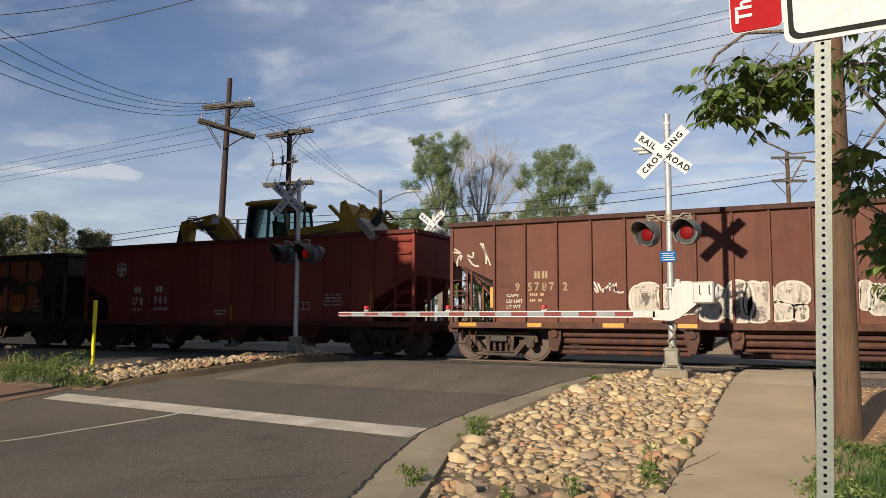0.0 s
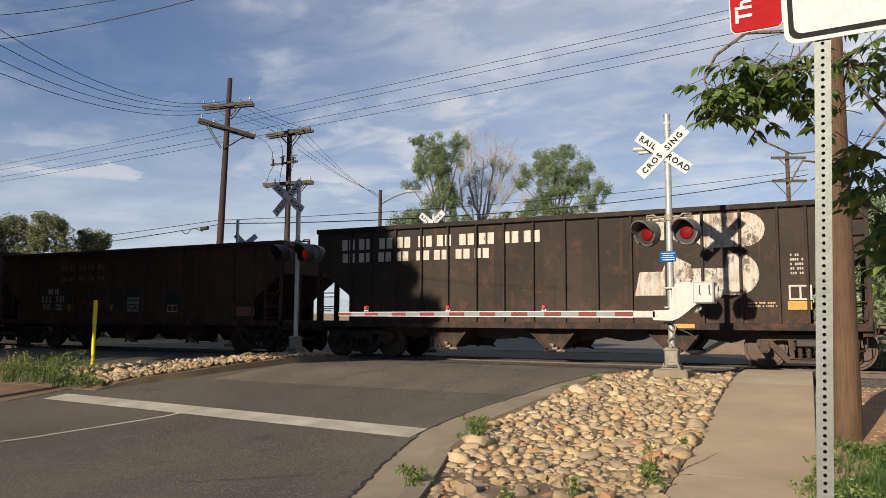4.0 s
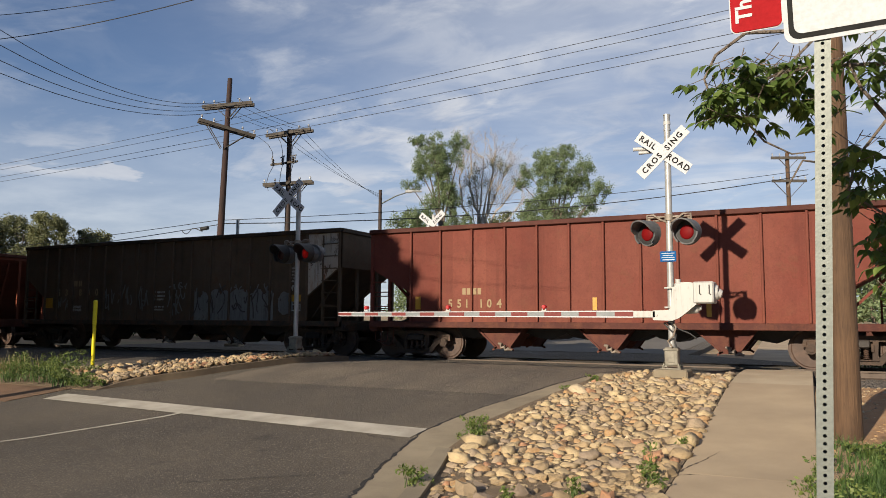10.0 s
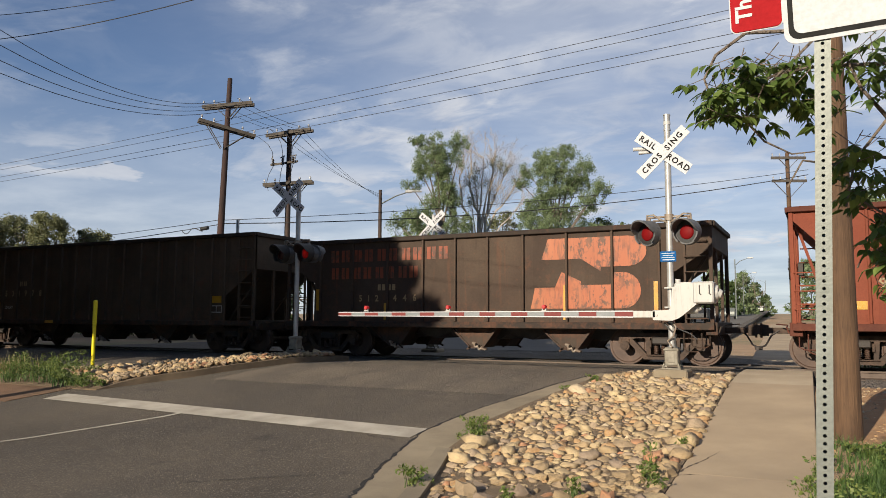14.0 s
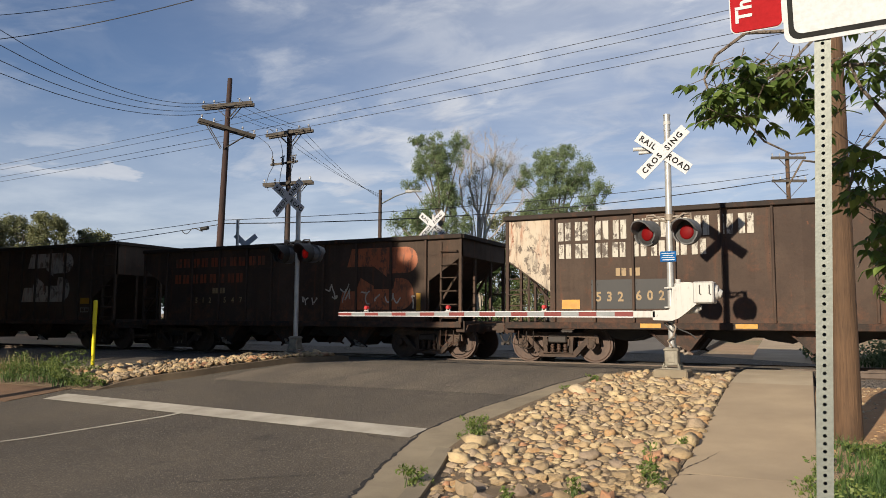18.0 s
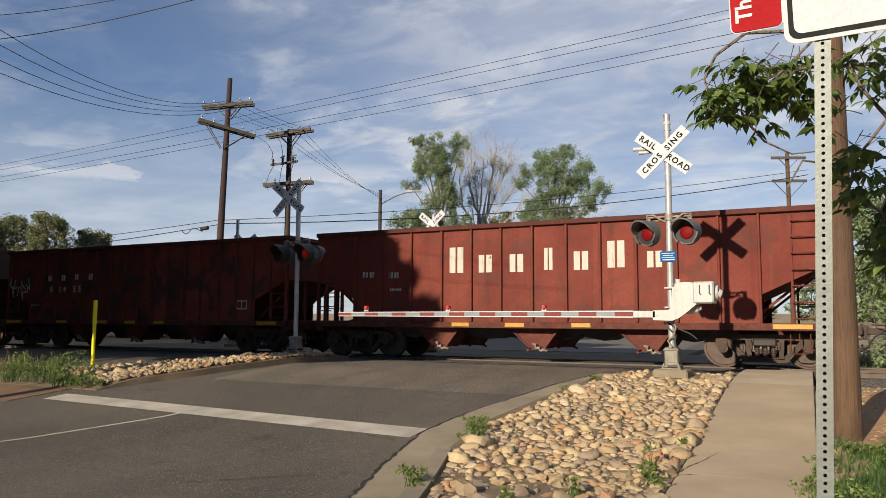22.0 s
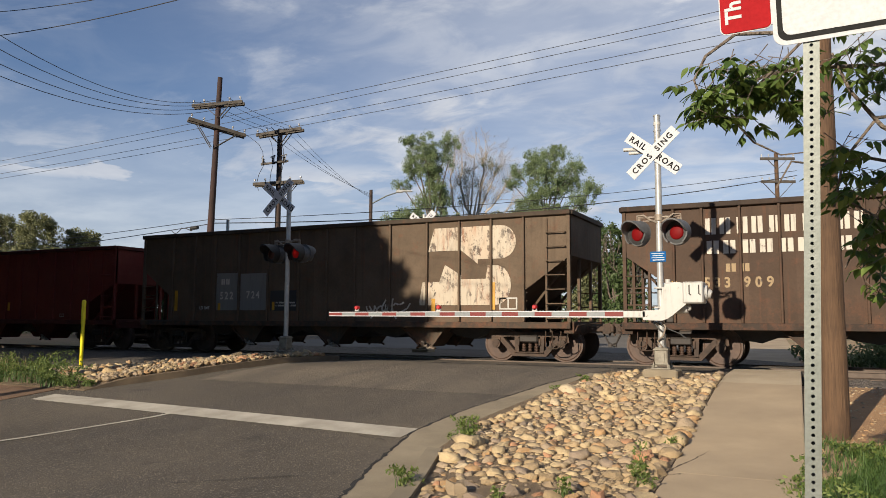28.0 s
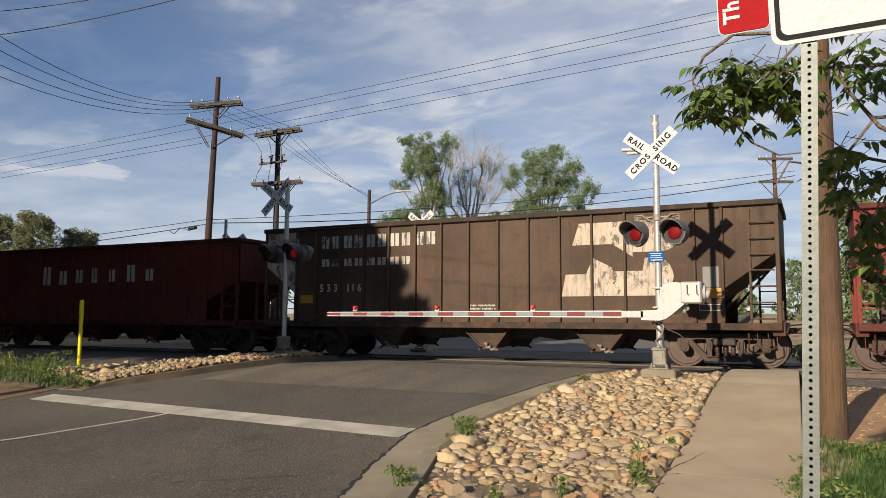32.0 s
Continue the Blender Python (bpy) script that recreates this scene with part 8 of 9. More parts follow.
def lay_stones(owner, places, height, seed, parts=300):
    rng = random.Random(seed)
    rest = []
    for i, (x, y, r) in enumerate(places):
        m = pose(x, y, height(y) + rng.uniform(-0.3, 0.2) * r, rng.uniform(-24, 24), rng.uniform(-24, 24), rng.uniform(0, 360)) @ Matrix.Diagonal((r, r, r, 1))
        me = STONES[rng.randrange(18)]
        if i < parts:
            hang("stone", me, owner, m)
        else:
            rest.append((me, m))
    if rest:
        verts, faces = [], []
        for me, m in rest:
            k = len(verts)
            verts += [tuple(m @ v.co) for v in me.vertices]
            faces += [[k + j for j in p.vertices] for p in me.polygons]
        me = bpy.data.meshes.new("stones")
        me.from_pydata(verts, [], faces)
        me.polygons.foreach_set("use_smooth", [True] * len(faces))
        me.materials.append(STONE_JOINED)
        ob = hang("stones", me, owner)
        ob["kind"] = "stuff"


bed = bpy.data.objects["stone_bed"]
spots = scatter(lambda x, y: bed_left(y) + 0.17 < x < bed_right(y) - 0.1 and not (abs(x + 2.69) < 0.5 and abs(y - 14.8) < 0.48), -4.6, -1.3, 4.5, 15.3,
                ((0.11, 0.155, 26), (0.072, 0.105, 1500), (0.044, 0.07, 7000), (0.02, 0.036, 14000)), 5)
edge = []
y = 4.6
while y < 15.4:
    r = 0.08 + 0.05 * random.Random(int(y * 100)).random()
    edge.append((bed_right(y) - 0.1, y, r))
    y += 1.5 * r
# few stones lie on the bare earth at the near end
thin = random.Random(4)
spots = np.array([p for p in spots if p[0] < bed_right(p[1]) - 0.2 and (p[1] > 7.3 + 0.2 * math.sin(5 * p[0]) or thin.random() < 0.72)] + edge)
spots = spots[np.argsort(np.hypot(spots[:, 0], spots[:, 1] - 2) - 8 * spots[:, 2])]
lay_stones(bed, spots, walk_z, 3)
island = bpy.data.objects["island_bed"]
spots = scatter(lambda x, y: island_x(y) - island_w(y) + 0.1 < x < island_x(y) - 0.13 and y > 11.3 - 0.25 * (x + 14.0), -17.6, -11.5, 11.0, 16.8, ((0.09, 0.13, 160), (0.055, 0.09, 5000), (0.035, 0.055, 6000)), 6)
spots = spots[np.argsort(-spots[:, 0] + 0.2 * spots[:, 1])]
lay_stones(island, spots, lambda y: road_z(y) + island_rise(y) + 0.045, 4)

pebbles = []
prng = random.Random(77)
for _ in range(1500):
    pebbles.append((prng.uniform(-0.1, 3.2), prng.uniform(9.8, 15.4), prng.uniform(0.008, 0.03)))
gravel = tagged(new("gravel"), "loose pale pebbles on the earth beside the pole", "gravel", kind="stuff")
lay_stones(gravel, pebbles, land_z, 9, 0)

# ---- weeds and grass ----
GRASS = leafage("grass_blades", (0.045, 0.1, 0.02), (0.11, 0.17, 0.04))
WEED = leafage("weed_leaves", (0.075, 0.125, 0.022), (0.2, 0.24, 0.06), 0.3)
DRY = leafage("dry_stalks", (0.3, 0.24, 0.12), (0.38, 0.3, 0.16))


def blades(name, places, tall, wide, material, seed, curl=0.5):
    """Bent blades in groups: places are (x, y, z, radius, count)."""
    rng = np.random.default_rng(seed)
    verts, faces = [], []
    for x, y, z, rad, n in places:
        for _ in range(n):
            a, d = rng.uniform(0, 6.283), rad * math.sqrt(rng.random())
            px, py = x + d * math.cos(a), y + d * math.sin(a)
            h, w = tall * rng.uniform(0.45, 1.1), wide * rng.uniform(0.6, 1.3)
            t, lean = rng.uniform(0, 6.283), rng.uniform(0.1, curl) * h
            ux, uy, sx, sy = math.cos(t), math.sin(t), -math.sin(t) * w, math.cos(t) * w
            k = len(verts)
            for f, g in ((0, 1.0), (0.5, 0.85), (1.0, 0.05)):
                cx, cy, cz = px + ux * lean * f * f, py + uy * lean * f * f, z - 0.02 + h * f * (1 - 0.15 * f)
                verts += [(cx - sx * g, cy - sy * g, cz), (cx + sx * g, cy + sy * g, cz)]
            faces += [(k, k + 1, k + 3, k + 2), (k + 2, k + 3, k + 5, k + 4)]
    me = bpy.data.meshes.new(name)
    me.from_pydata(verts, [], faces)
    me.materials.append(material)
    return me


def weed(x, y, z, r, tall, seed, label, count=120):
    rng = np.random.default_rng(seed)
    w = thing("weed", pose(x, y, z), label, "weed", "weeds")
    stems = hang("tuft", blades("tuft", [(0, 0, 0, r * 0.7, count // 3)], tall, 0.004, GRASS, seed, 0.35), w)
    cl = [(rng.normal() * r * 0.5, rng.normal() * r * 0.5, tall * rng.uniform(0.1, 0.95), r * 0.3) for _ in range(26)]
    leaves = hang("foliage", leaf_cloud("foliage", cl, count * 2, 0.026 if x < -10 else 0.022, WEED, rng), w)
    stems["kind"] = leaves["kind"] = "stuff"


for k, (x, y, r, tall, n) in enumerate(((-4.3, 9.4, 0.22, 0.34, 260), (-4.12, 9.05, 0.16, 0.22, 160), (-3.75, 6.75, 0.16, 0.2, 160), (-4.1, 12.9, 0.16, 0.14, 120), (-3.9, 13.7, 0.12, 0.1, 80),
                                        (-1.66, 7.85, 0.11, 0.18, 90), (-1.76, 8.25, 0.08, 0.32, 50), (-1.58, 7.65, 0.1, 0.12, 70), (-0.22, 8.1, 0.1, 0.14, 60), (-0.14, 8.6, 0.12, 0.2, 80), (-0.1, 9.2, 0.1, 0.2, 70), (-2.2, 7.0, 0.07, 0.2, 60), (-1.62, 9.5, 0.07, 0.12, 50), (-2.75, 6.7, 0.08, 0.1, 50),
                                        (-16.9, 12.0, 0.3, 0.42, 240), (-17.6, 11.6, 0.3, 0.36, 240), (-16.2, 11.8, 0.26, 0.3, 200), (-15.6, 11.5, 0.25, 0.26, 200), (-18.3, 12.3, 0.3, 0.45, 240), (-15.2, 12.0, 0.2, 0.2, 120), (-17.2, 12.6, 0.3, 0.4, 200), (-14.5, 11.0, 0.26, 0.22, 160), (-14.1, 10.95, 0.2, 0.16, 130), (-15.1, 11.1, 0.3, 0.3, 180), (-15.7, 11.3, 0.34, 0.42, 200), (-16.4, 11.4, 0.36, 0.36, 200),
                                        (-17.0, 11.3, 0.36, 0.34, 200), (-15.4, 11.9, 0.3, 0.34, 160), (-16.2, 12.3, 0.3, 0.5, 180), (-17.9, 11.9, 0.36, 0.4, 200), (-14.7, 11.5, 0.2, 0.16, 110), (-13.75, 11.05, 0.14, 0.12, 90))):
    weed(x, y, road_z(y) + 0.08 if x < -10 else walk_z(y) - (0.1 if x < -4 else 0), r, tall, 80 + k, "green weed growing between stones and kerb", n)
for k in range(0, 26, 2):
    x, y = 0.05 + 0.09 * k + 0.2 * math.sin(k * 2.3), 4.2 + (k * 1.37) % 5.9
    weed(x, y, land_z(y), 0.3, 0.26 + 0.1 * math.sin(k), 140 + k, "leafy green weed in the verge beside the sidewalk", 300)
right_grass = []
rng = np.random.default_rng(9)
for _ in range(1500):
    x, y = rng.uniform(-0.32, 2.6), rng.uniform(3.5, 10.3)
    if x > -0.14 + 0.5 * abs(rng.normal()) * (0.2 if y < 8.5 else 1.4):
        right_grass.append((x, y, land_z(y), 0.12, 26))
g = tagged(new("grass", blades("grass", right_grass, 0.22, 0.005, GRASS, 10, 0.9)), "thick green grass beside the sidewalk", "grass", kind="stuff")
left_grass = []
for _ in range(120):
    x, y = rng.uniform(-20, -14.4), rng.uniform(10.8, 12.6)
    left_grass.append((x, y, road_z(y) + 0.08, 0.25, 18))
tagged(new("grass", blades("grass", left_grass, 0.2, 0.009, GRASS, 11, 0.9)), "rough green weeds at the end of the island", "grass", kind="stuff")
dry_grass = [(rng.uniform(-18.6, -16.8), rng.uniform(11.2, 12.4), -0.28, 0.2, 9) for _ in range(18)]
tagged(new("dry_grass", blades("dry_grass", dry_grass, 0.62, 0.006, DRY, 12, 0.3)), "dry straw-coloured stalks among the weeds", "grass", kind="stuff")
back_grass = [(rng.uniform(0.6, 9), rng.uniform(22.6, 27), land_z(24), 0.4, 26) for _ in range(160)]
tagged(new("grass", blades("grass", back_grass, 0.4, 0.02, GRASS, 13, 0.6)), "green verge grass beyond the track", "grass", kind="stuff")
for k, (x, y, r, h) in enumerate(((1.4, 24.2, 0.8, 0.9), (3.2, 24.6, 1.0, 1.1), (-0.2, 25.5, 0.6, 0.6), (5.2, 24.8, 1.2, 1.3))):
    t = thing("bush", pose(x, y, land_z(y)), "low green bush beyond the track", "bush", "bushes")
    rg = np.random.default_rng(200 + k)
    cl = [(rg.normal() * r * 0.4, rg.normal() * r * 0.4, h * rg.uniform(0.15, 0.9), r * 0.4) for _ in range(16)]
    hang("foliage", leaf_cloud("foliage", cl, 1500, 0.06, LEAF, rg), t)["kind"] = "stuff"
    bm = bmesh.new()
    hose(bm, [(0, 0, -0.1), (0.05, 0, h * 0.5)], [0.04, 0.02], 6)
    part("stem", bm, BARK, t)

# ---- the sign beside the sidewalk ----
POST_Y = 2.84


def perforated_post():
    s = thing("sign_post", pose(-0.016, POST_Y, 1.1) @ pose(0, 0, 0, 0, 1.9) @ pose(0, 0, -1.1), "perforated galvanised steel sign post with white and red signs", "sign post")
    bm = bmesh.new()
    half, pitch, hole = 0.0255, 0.0254, 0.0062
    n = 108
    for face in range(4):
        turn = Matrix.Rotation(face * math.pi / 2, 4, "Z")
        for k in range(n):
            zc = -0.68 + pitch * (k + 0.5)
            sq = [(half * sx, -half, zc + pitch / 2 * sz) for sx, sz in ((-1, -1), (0, -1), (1, -1), (1, 0), (1, 1), (0, 1), (-1, 1), (-1, 0))]
            if face in (0, 3):
                ring = [(hole * math.cos(a), -half, zc + hole * math.sin(a)) for a in (math.radians(225 + 45 * i) for i in range(8))]
                deep = [(p[0], p[1] + 0.003, p[2]) for p in ring]
                a, b, c = ([bm.verts.new(turn @ Vector(p)) for p in q] for q in (sq, ring, deep))
                for i in range(8):
                    j = (i + 1) % 8
                    bm.faces.new((a[i], a[j], b[j], b[i]))
                    bm.faces.new((b[i], b[j], c[j], c[i]))
            else:
                bm.faces.new([bm.verts.new(turn @ Vector(p)) for p in (sq[0], sq[2], sq[4], sq[6])])
    bmesh.ops.remove_doubles(bm, verts=bm.verts, dist=0.0002)
    part("post", bm, GALVANIZED, s, "", False)

    def rounded(x0, x1, z0, z1, r, y0, y1):
        pts = []
        for cx, cz, a0 in ((x1 - r, z0 + r, -90), (x1 - r, z1 - r, 0), (x0 + r, z1 - r, 90), (x0 + r, z0 + r, 180)):
            pts += [(cx + r * math.cos(radians(a0 + 15 * i)), cz + r * math.sin(radians(a0 + 15 * i))) for i in range(7)]
        bm = bmesh.new()
        slab(bm, pts, y0, y1)
        return bm
    white = part("white_sign", rounded(-0.115, 0.495, 1.985, 2.735, 0.04, -0.033, -0.03), SIGN_WHITE, s, "white sign plate with black border", False)
    part("border", rounded(-0.1, 0.48, 2.0, 2.723, 0.034, -0.0345, -0.0332), SIGN_BLACK, white, "black border", False)
    part("field", rounded(-0.083, 0.463, 2.018, 2.708, 0.028, -0.036, -0.0347), SIGN_WHITE, white, "white field", False)
    red = part("red_sign", rounded(-0.285, -0.119, 2.062, 2.8, 0.02, -0.033, -0.03), SIGN_RED, s, "red sign plate", False)
    part("rim", rounded(-0.289, -0.115, 2.058, 2.804, 0.024, -0.0298, -0.028), SIGN_WHITE, red, "white rim", False)
    words("sign_letters", "Th", 0.076, SIGN_WHITE, red, pose(-0.239, -0.0345, 2.137, 90, 0, 0) @ pose(0, 0, 0, 0, 0, 90), "white letters reading upward")
    # the plates hang a little crooked on the post
    for plate_ in (white, red):
        plate_.matrix_basis = pose(-0.02, 0, 2.3) @ pose(0, 0, 0, 0, -3.2) @ pose(0, 0, -2.3)


perforated_post()


# ---- the overhanging branch beside the pole ----
def leaf_mesh(seed):
    rng = random.Random(seed)
    bm = bmesh.new()
    n, rows = 6, []
    bend = rng.uniform(0.1, 0.3)
    for i in range(n + 1):
        u = i / n
        w = 0.29 * math.sin(math.pi * min(1, u * 1.02) ** 0.75) * (1 - 0.35 * u) + 0.003
        z = -bend * u * u
        rows.append([bm.verts.new((u, -w, z + 0.05)), bm.verts.new((u, 0, z)), bm.verts.new((u, w, z + 0.05))])
    for p, q in zip(rows, rows[1:]):
        for i in range(2):
            bm.faces.new((p[i], q[i], q[i + 1], p[i + 1]))
    return mesh_of("leaf", bm, None)


ASH_LEAF = leafage("ash_leaves", (0.05, 0.1, 0.016), (0.2, 0.275, 0.06), 0.36)
LEAVES = []
for k in range(6):
    me = leaf_mesh(k)
    me.materials.append(ASH_LEAF)
    me.polygons.foreach_set("use_smooth", [True] * len(me.polygons))
    LEAVES.append(me)


def overhanging_tree():
    rng = random.Random(21)
    t = thing("tree", pose(2.3, 5.2, -0.65), "leafy ash tree with a branch hanging over the sidewalk", "tree", "trees")
    base = Vector((2.3, 5.2, -0.65))
    bm = bmesh.new()
    hose(bm, [(0, 0, -0.2), (0.05, 0, 1.6), (-0.05, 0.1, 3.4), (0.1, 0, 5.6)], [0.16, 0.13, 0.1, 0.05], 12)
    part("trunk", bm, BARK, t)
    # boughs from the trunk out over the sidewalk
    def bough(r, *pts):
        bm = bmesh.new()
        n = len(pts)
        hose(bm, [Vector(p) - base for p in pts], [r * (1 - 0.75 * i / n) for i in range(n)], 7)
        part("branch", bm, BARK, t)
    bough(0.016, (2.2, 5.2, 3.0), (0.9, 4.9, 2.75), (0.33, 4.6, 2.68), (-0.02, 4.42, 2.6), (-0.35, 4.28, 2.59), (-0.5, 4.22, 2.47), (-0.56, 4.2, 2.34), (-0.54, 4.2, 2.27))
    bough(0.014, (2.2, 5.2, 2.7), (0.9, 5.0, 2.5), (0.3, 4.7, 2.45), (0, 4.5, 2.42), (-0.2, 4.4, 2.38), (-0.36, 4.3, 2.28), (-0.42, 4.28, 2.16))
    bough(0.01, (0.33, 4.6, 2.68), (-0.02, 4.45, 2.56), (-0.15, 4.35, 2.4), (-0.3, 4.3, 2.25), (-0.45, 4.25, 2.22))
    bough(0.008, (-0.36, 4.3, 2.28), (-0.36, 4.3, 2.1), (-0.28, 4.36, 2.0), (-0.15, 4.42, 1.93), (0, 4.5, 1.95))
    bough(0.018, (2.25, 5.2, 1.5), (0.9, 4.9, 1.75), (0.35, 4.7, 2.1), (0.2, 4.62, 2.3), (0.12, 4.55, 2.5))
    bough(0.014, (2.2, 5.2, 2.4), (0.9, 4.9, 2.2), (0.33, 4.7, 2.15), (0.15, 4.6, 1.9), (0.1, 4.58, 1.65))
    bough(0.012, (2.2, 5.2, 1.7), (0.9, 5.0, 1.8), (0.28, 4.7, 1.93), (0.05, 4.55, 1.88), (-0.1, 4.47, 1.9), (-0.18, 4.43, 1.75))
    bough(0.012, (2.3, 5.2, 1.0), (0.9, 4.9, 1.2), (0.35, 4.7, 1.32), (0.2, 4.66, 1.45), (0.14, 4.62, 1.32))
    bough(0.012, (2.3, 5.2, 1.3), (0.9, 4.9, 1.5), (0.33, 4.7, 1.58), (0.15, 4.62, 1.7))
    # sprays of leaflets round the twig ends: x, z, spread in x and z, sprays
    sprays = ((-0.34, 2.31, 0.14, 0.1, 46), (-0.14, 2.33, 0.12, 0.1, 30), (-0.52, 2.25, 0.09, 0.05, 11), (-0.05, 2.28, 0.07, 0.07, 4), (-0.22, 2.43, 0.14, 0.04, 9), (-0.36, 2.18, 0.1, 0.04, 6),
              (0.2, 2.5, 0.14, 0.09, 15), (0.3, 2.32, 0.08, 0.14, 10), (0.2, 1.93, 0.12, 0.09, 14), (0.05, 1.87, 0.07, 0.06, 4), (0.17, 1.77, 0.08, 0.06, 9), (0.28, 1.57, 0.08, 0.09, 10),
              (0.28, 1.4, 0.07, 0.09, 10), (0.31, 1.22, 0.05, 0.08, 7), (0.5, 2.2, 0.12, 0.3, 14), (0.5, 1.6, 0.12, 0.3, 14))
    rest, made, twig = [], 0, bmesh.new()
    for cx, cz, rx, rz, n in sprays:
        for _ in range(n):
            x, z = cx + rng.gauss(0, 0.75) * rx, cz + rng.gauss(0, 0.75) * rz
            stem = Vector((x, 4.5 + 0.5 * x + rng.uniform(-0.22, 0.25), z)) - base
            head = rng.uniform(0, 360)
            way = Vector((math.cos(radians(head)), math.sin(radians(head)), rng.uniform(-0.7, 0.1))).normalized()
            hose(twig, [stem - way * 0.1 + Vector((0, 0, 0.03)), stem, stem + way * 0.1 - Vector((0, 0, 0.015))], [0.003, 0.0022, 0.001], 4)
            for j in range(7):
                s = rng.uniform(0.052, 0.09)
                fan = (0, -48, 48, -60, 60, -72, 72)[j] + rng.uniform(-14, 14)
                at = stem + way * (0.1 - 0.035 * ((j + 1) // 2)) - Vector((0, 0, 0.012))
                m = Matrix.Translation(at) @ pose(0, 0, 0, 0, 0, head + fan) @ pose(0, 0, 0, 0, rng.uniform(8, 58), 0) @ pose(0, 0, 0, rng.uniform(-40, 40)) @ Matrix.Diagonal((s, s, s, 1))
                me = LEAVES[rng.randrange(6)]
                if made < 300 and rng.random() < 0.45:
                    hang("leaf", me, t, m)
                    made += 1
                else:
                    rest.append((me, m))
    part("twig_mass", twig, BARK, t)["kind"] = "stuff"
    verts, faces = [], []
    for me, m in rest:
        k = len(verts)
        verts += [tuple(m @ v.co) for v in me.vertices]
        faces += [[k + j for j in p.vertices] for p in me.polygons]
    me = bpy.data.meshes.new("leaves")
    me.from_pydata(verts, [], faces)
    me.materials.append(ASH_LEAF)
    me.polygons.foreach_set("use_smooth", [True] * len(faces))
    hang("foliage", me, t)["kind"] = "stuff"


overhanging_tree()
# unseen leaves added over the camera to shade the branch's right-hand leaves
shade_spots = [(rng.uniform(0.1, 2.2), rng.uniform(1.4, 2.6), rng.uniform(3.0, 3.7), 0.4) for _ in range(26)]
shade_crown = hang("crown", leaf_cloud("crown", [(x - 2.3, y - 5.2, z + 0.65, r) for x, y, z, r in shade_spots], 2600, 0.07, ASH_LEAF, np.random.default_rng(5)), [o for o in bpy.data.objects if o.name.startswith("tree") and o.parent is None][-1])
shade_crown["kind"] = "stuff"

# ---- the backhoe riding in the second car ----
MACHINE_YELLOW = plain("machine_yellow", (0.4, 0.225, 0.014), (0.25, 0.14, 0.015), 2.5, 0.5, relief=0.1)
GLASS = bpy.data.materials.new("cab_glass")
GLASS.use_nodes = True


def clear_pane():
    nd, ln = GLASS.node_tree.nodes, GLASS.node_tree.links
    see, gloss, mix, edge = nd.new("ShaderNodeBsdfTransparent"), nd.new("ShaderNodeBsdfGlossy"), nd.new("ShaderNodeMixShader"), nd.new("ShaderNodeFresnel")
    see.inputs[0].default_value, gloss.inputs["Roughness"].default_value = (0.62, 0.76, 0.74, 1), 0.03
    ln.new(edge.outputs[0], mix.inputs[0])
    ln.new(see.outputs[0], mix.inputs[1])
    ln.new(gloss.outputs[0], mix.inputs[2])
    ln.new(mix.outputs[0], nd["Material Output"].inputs["Surface"])


clear_pane()
TYRE = plain("tyre_rubber", (0.02, 0.02, 0.02), (0.03, 0.03, 0.03), 6, 0.8)


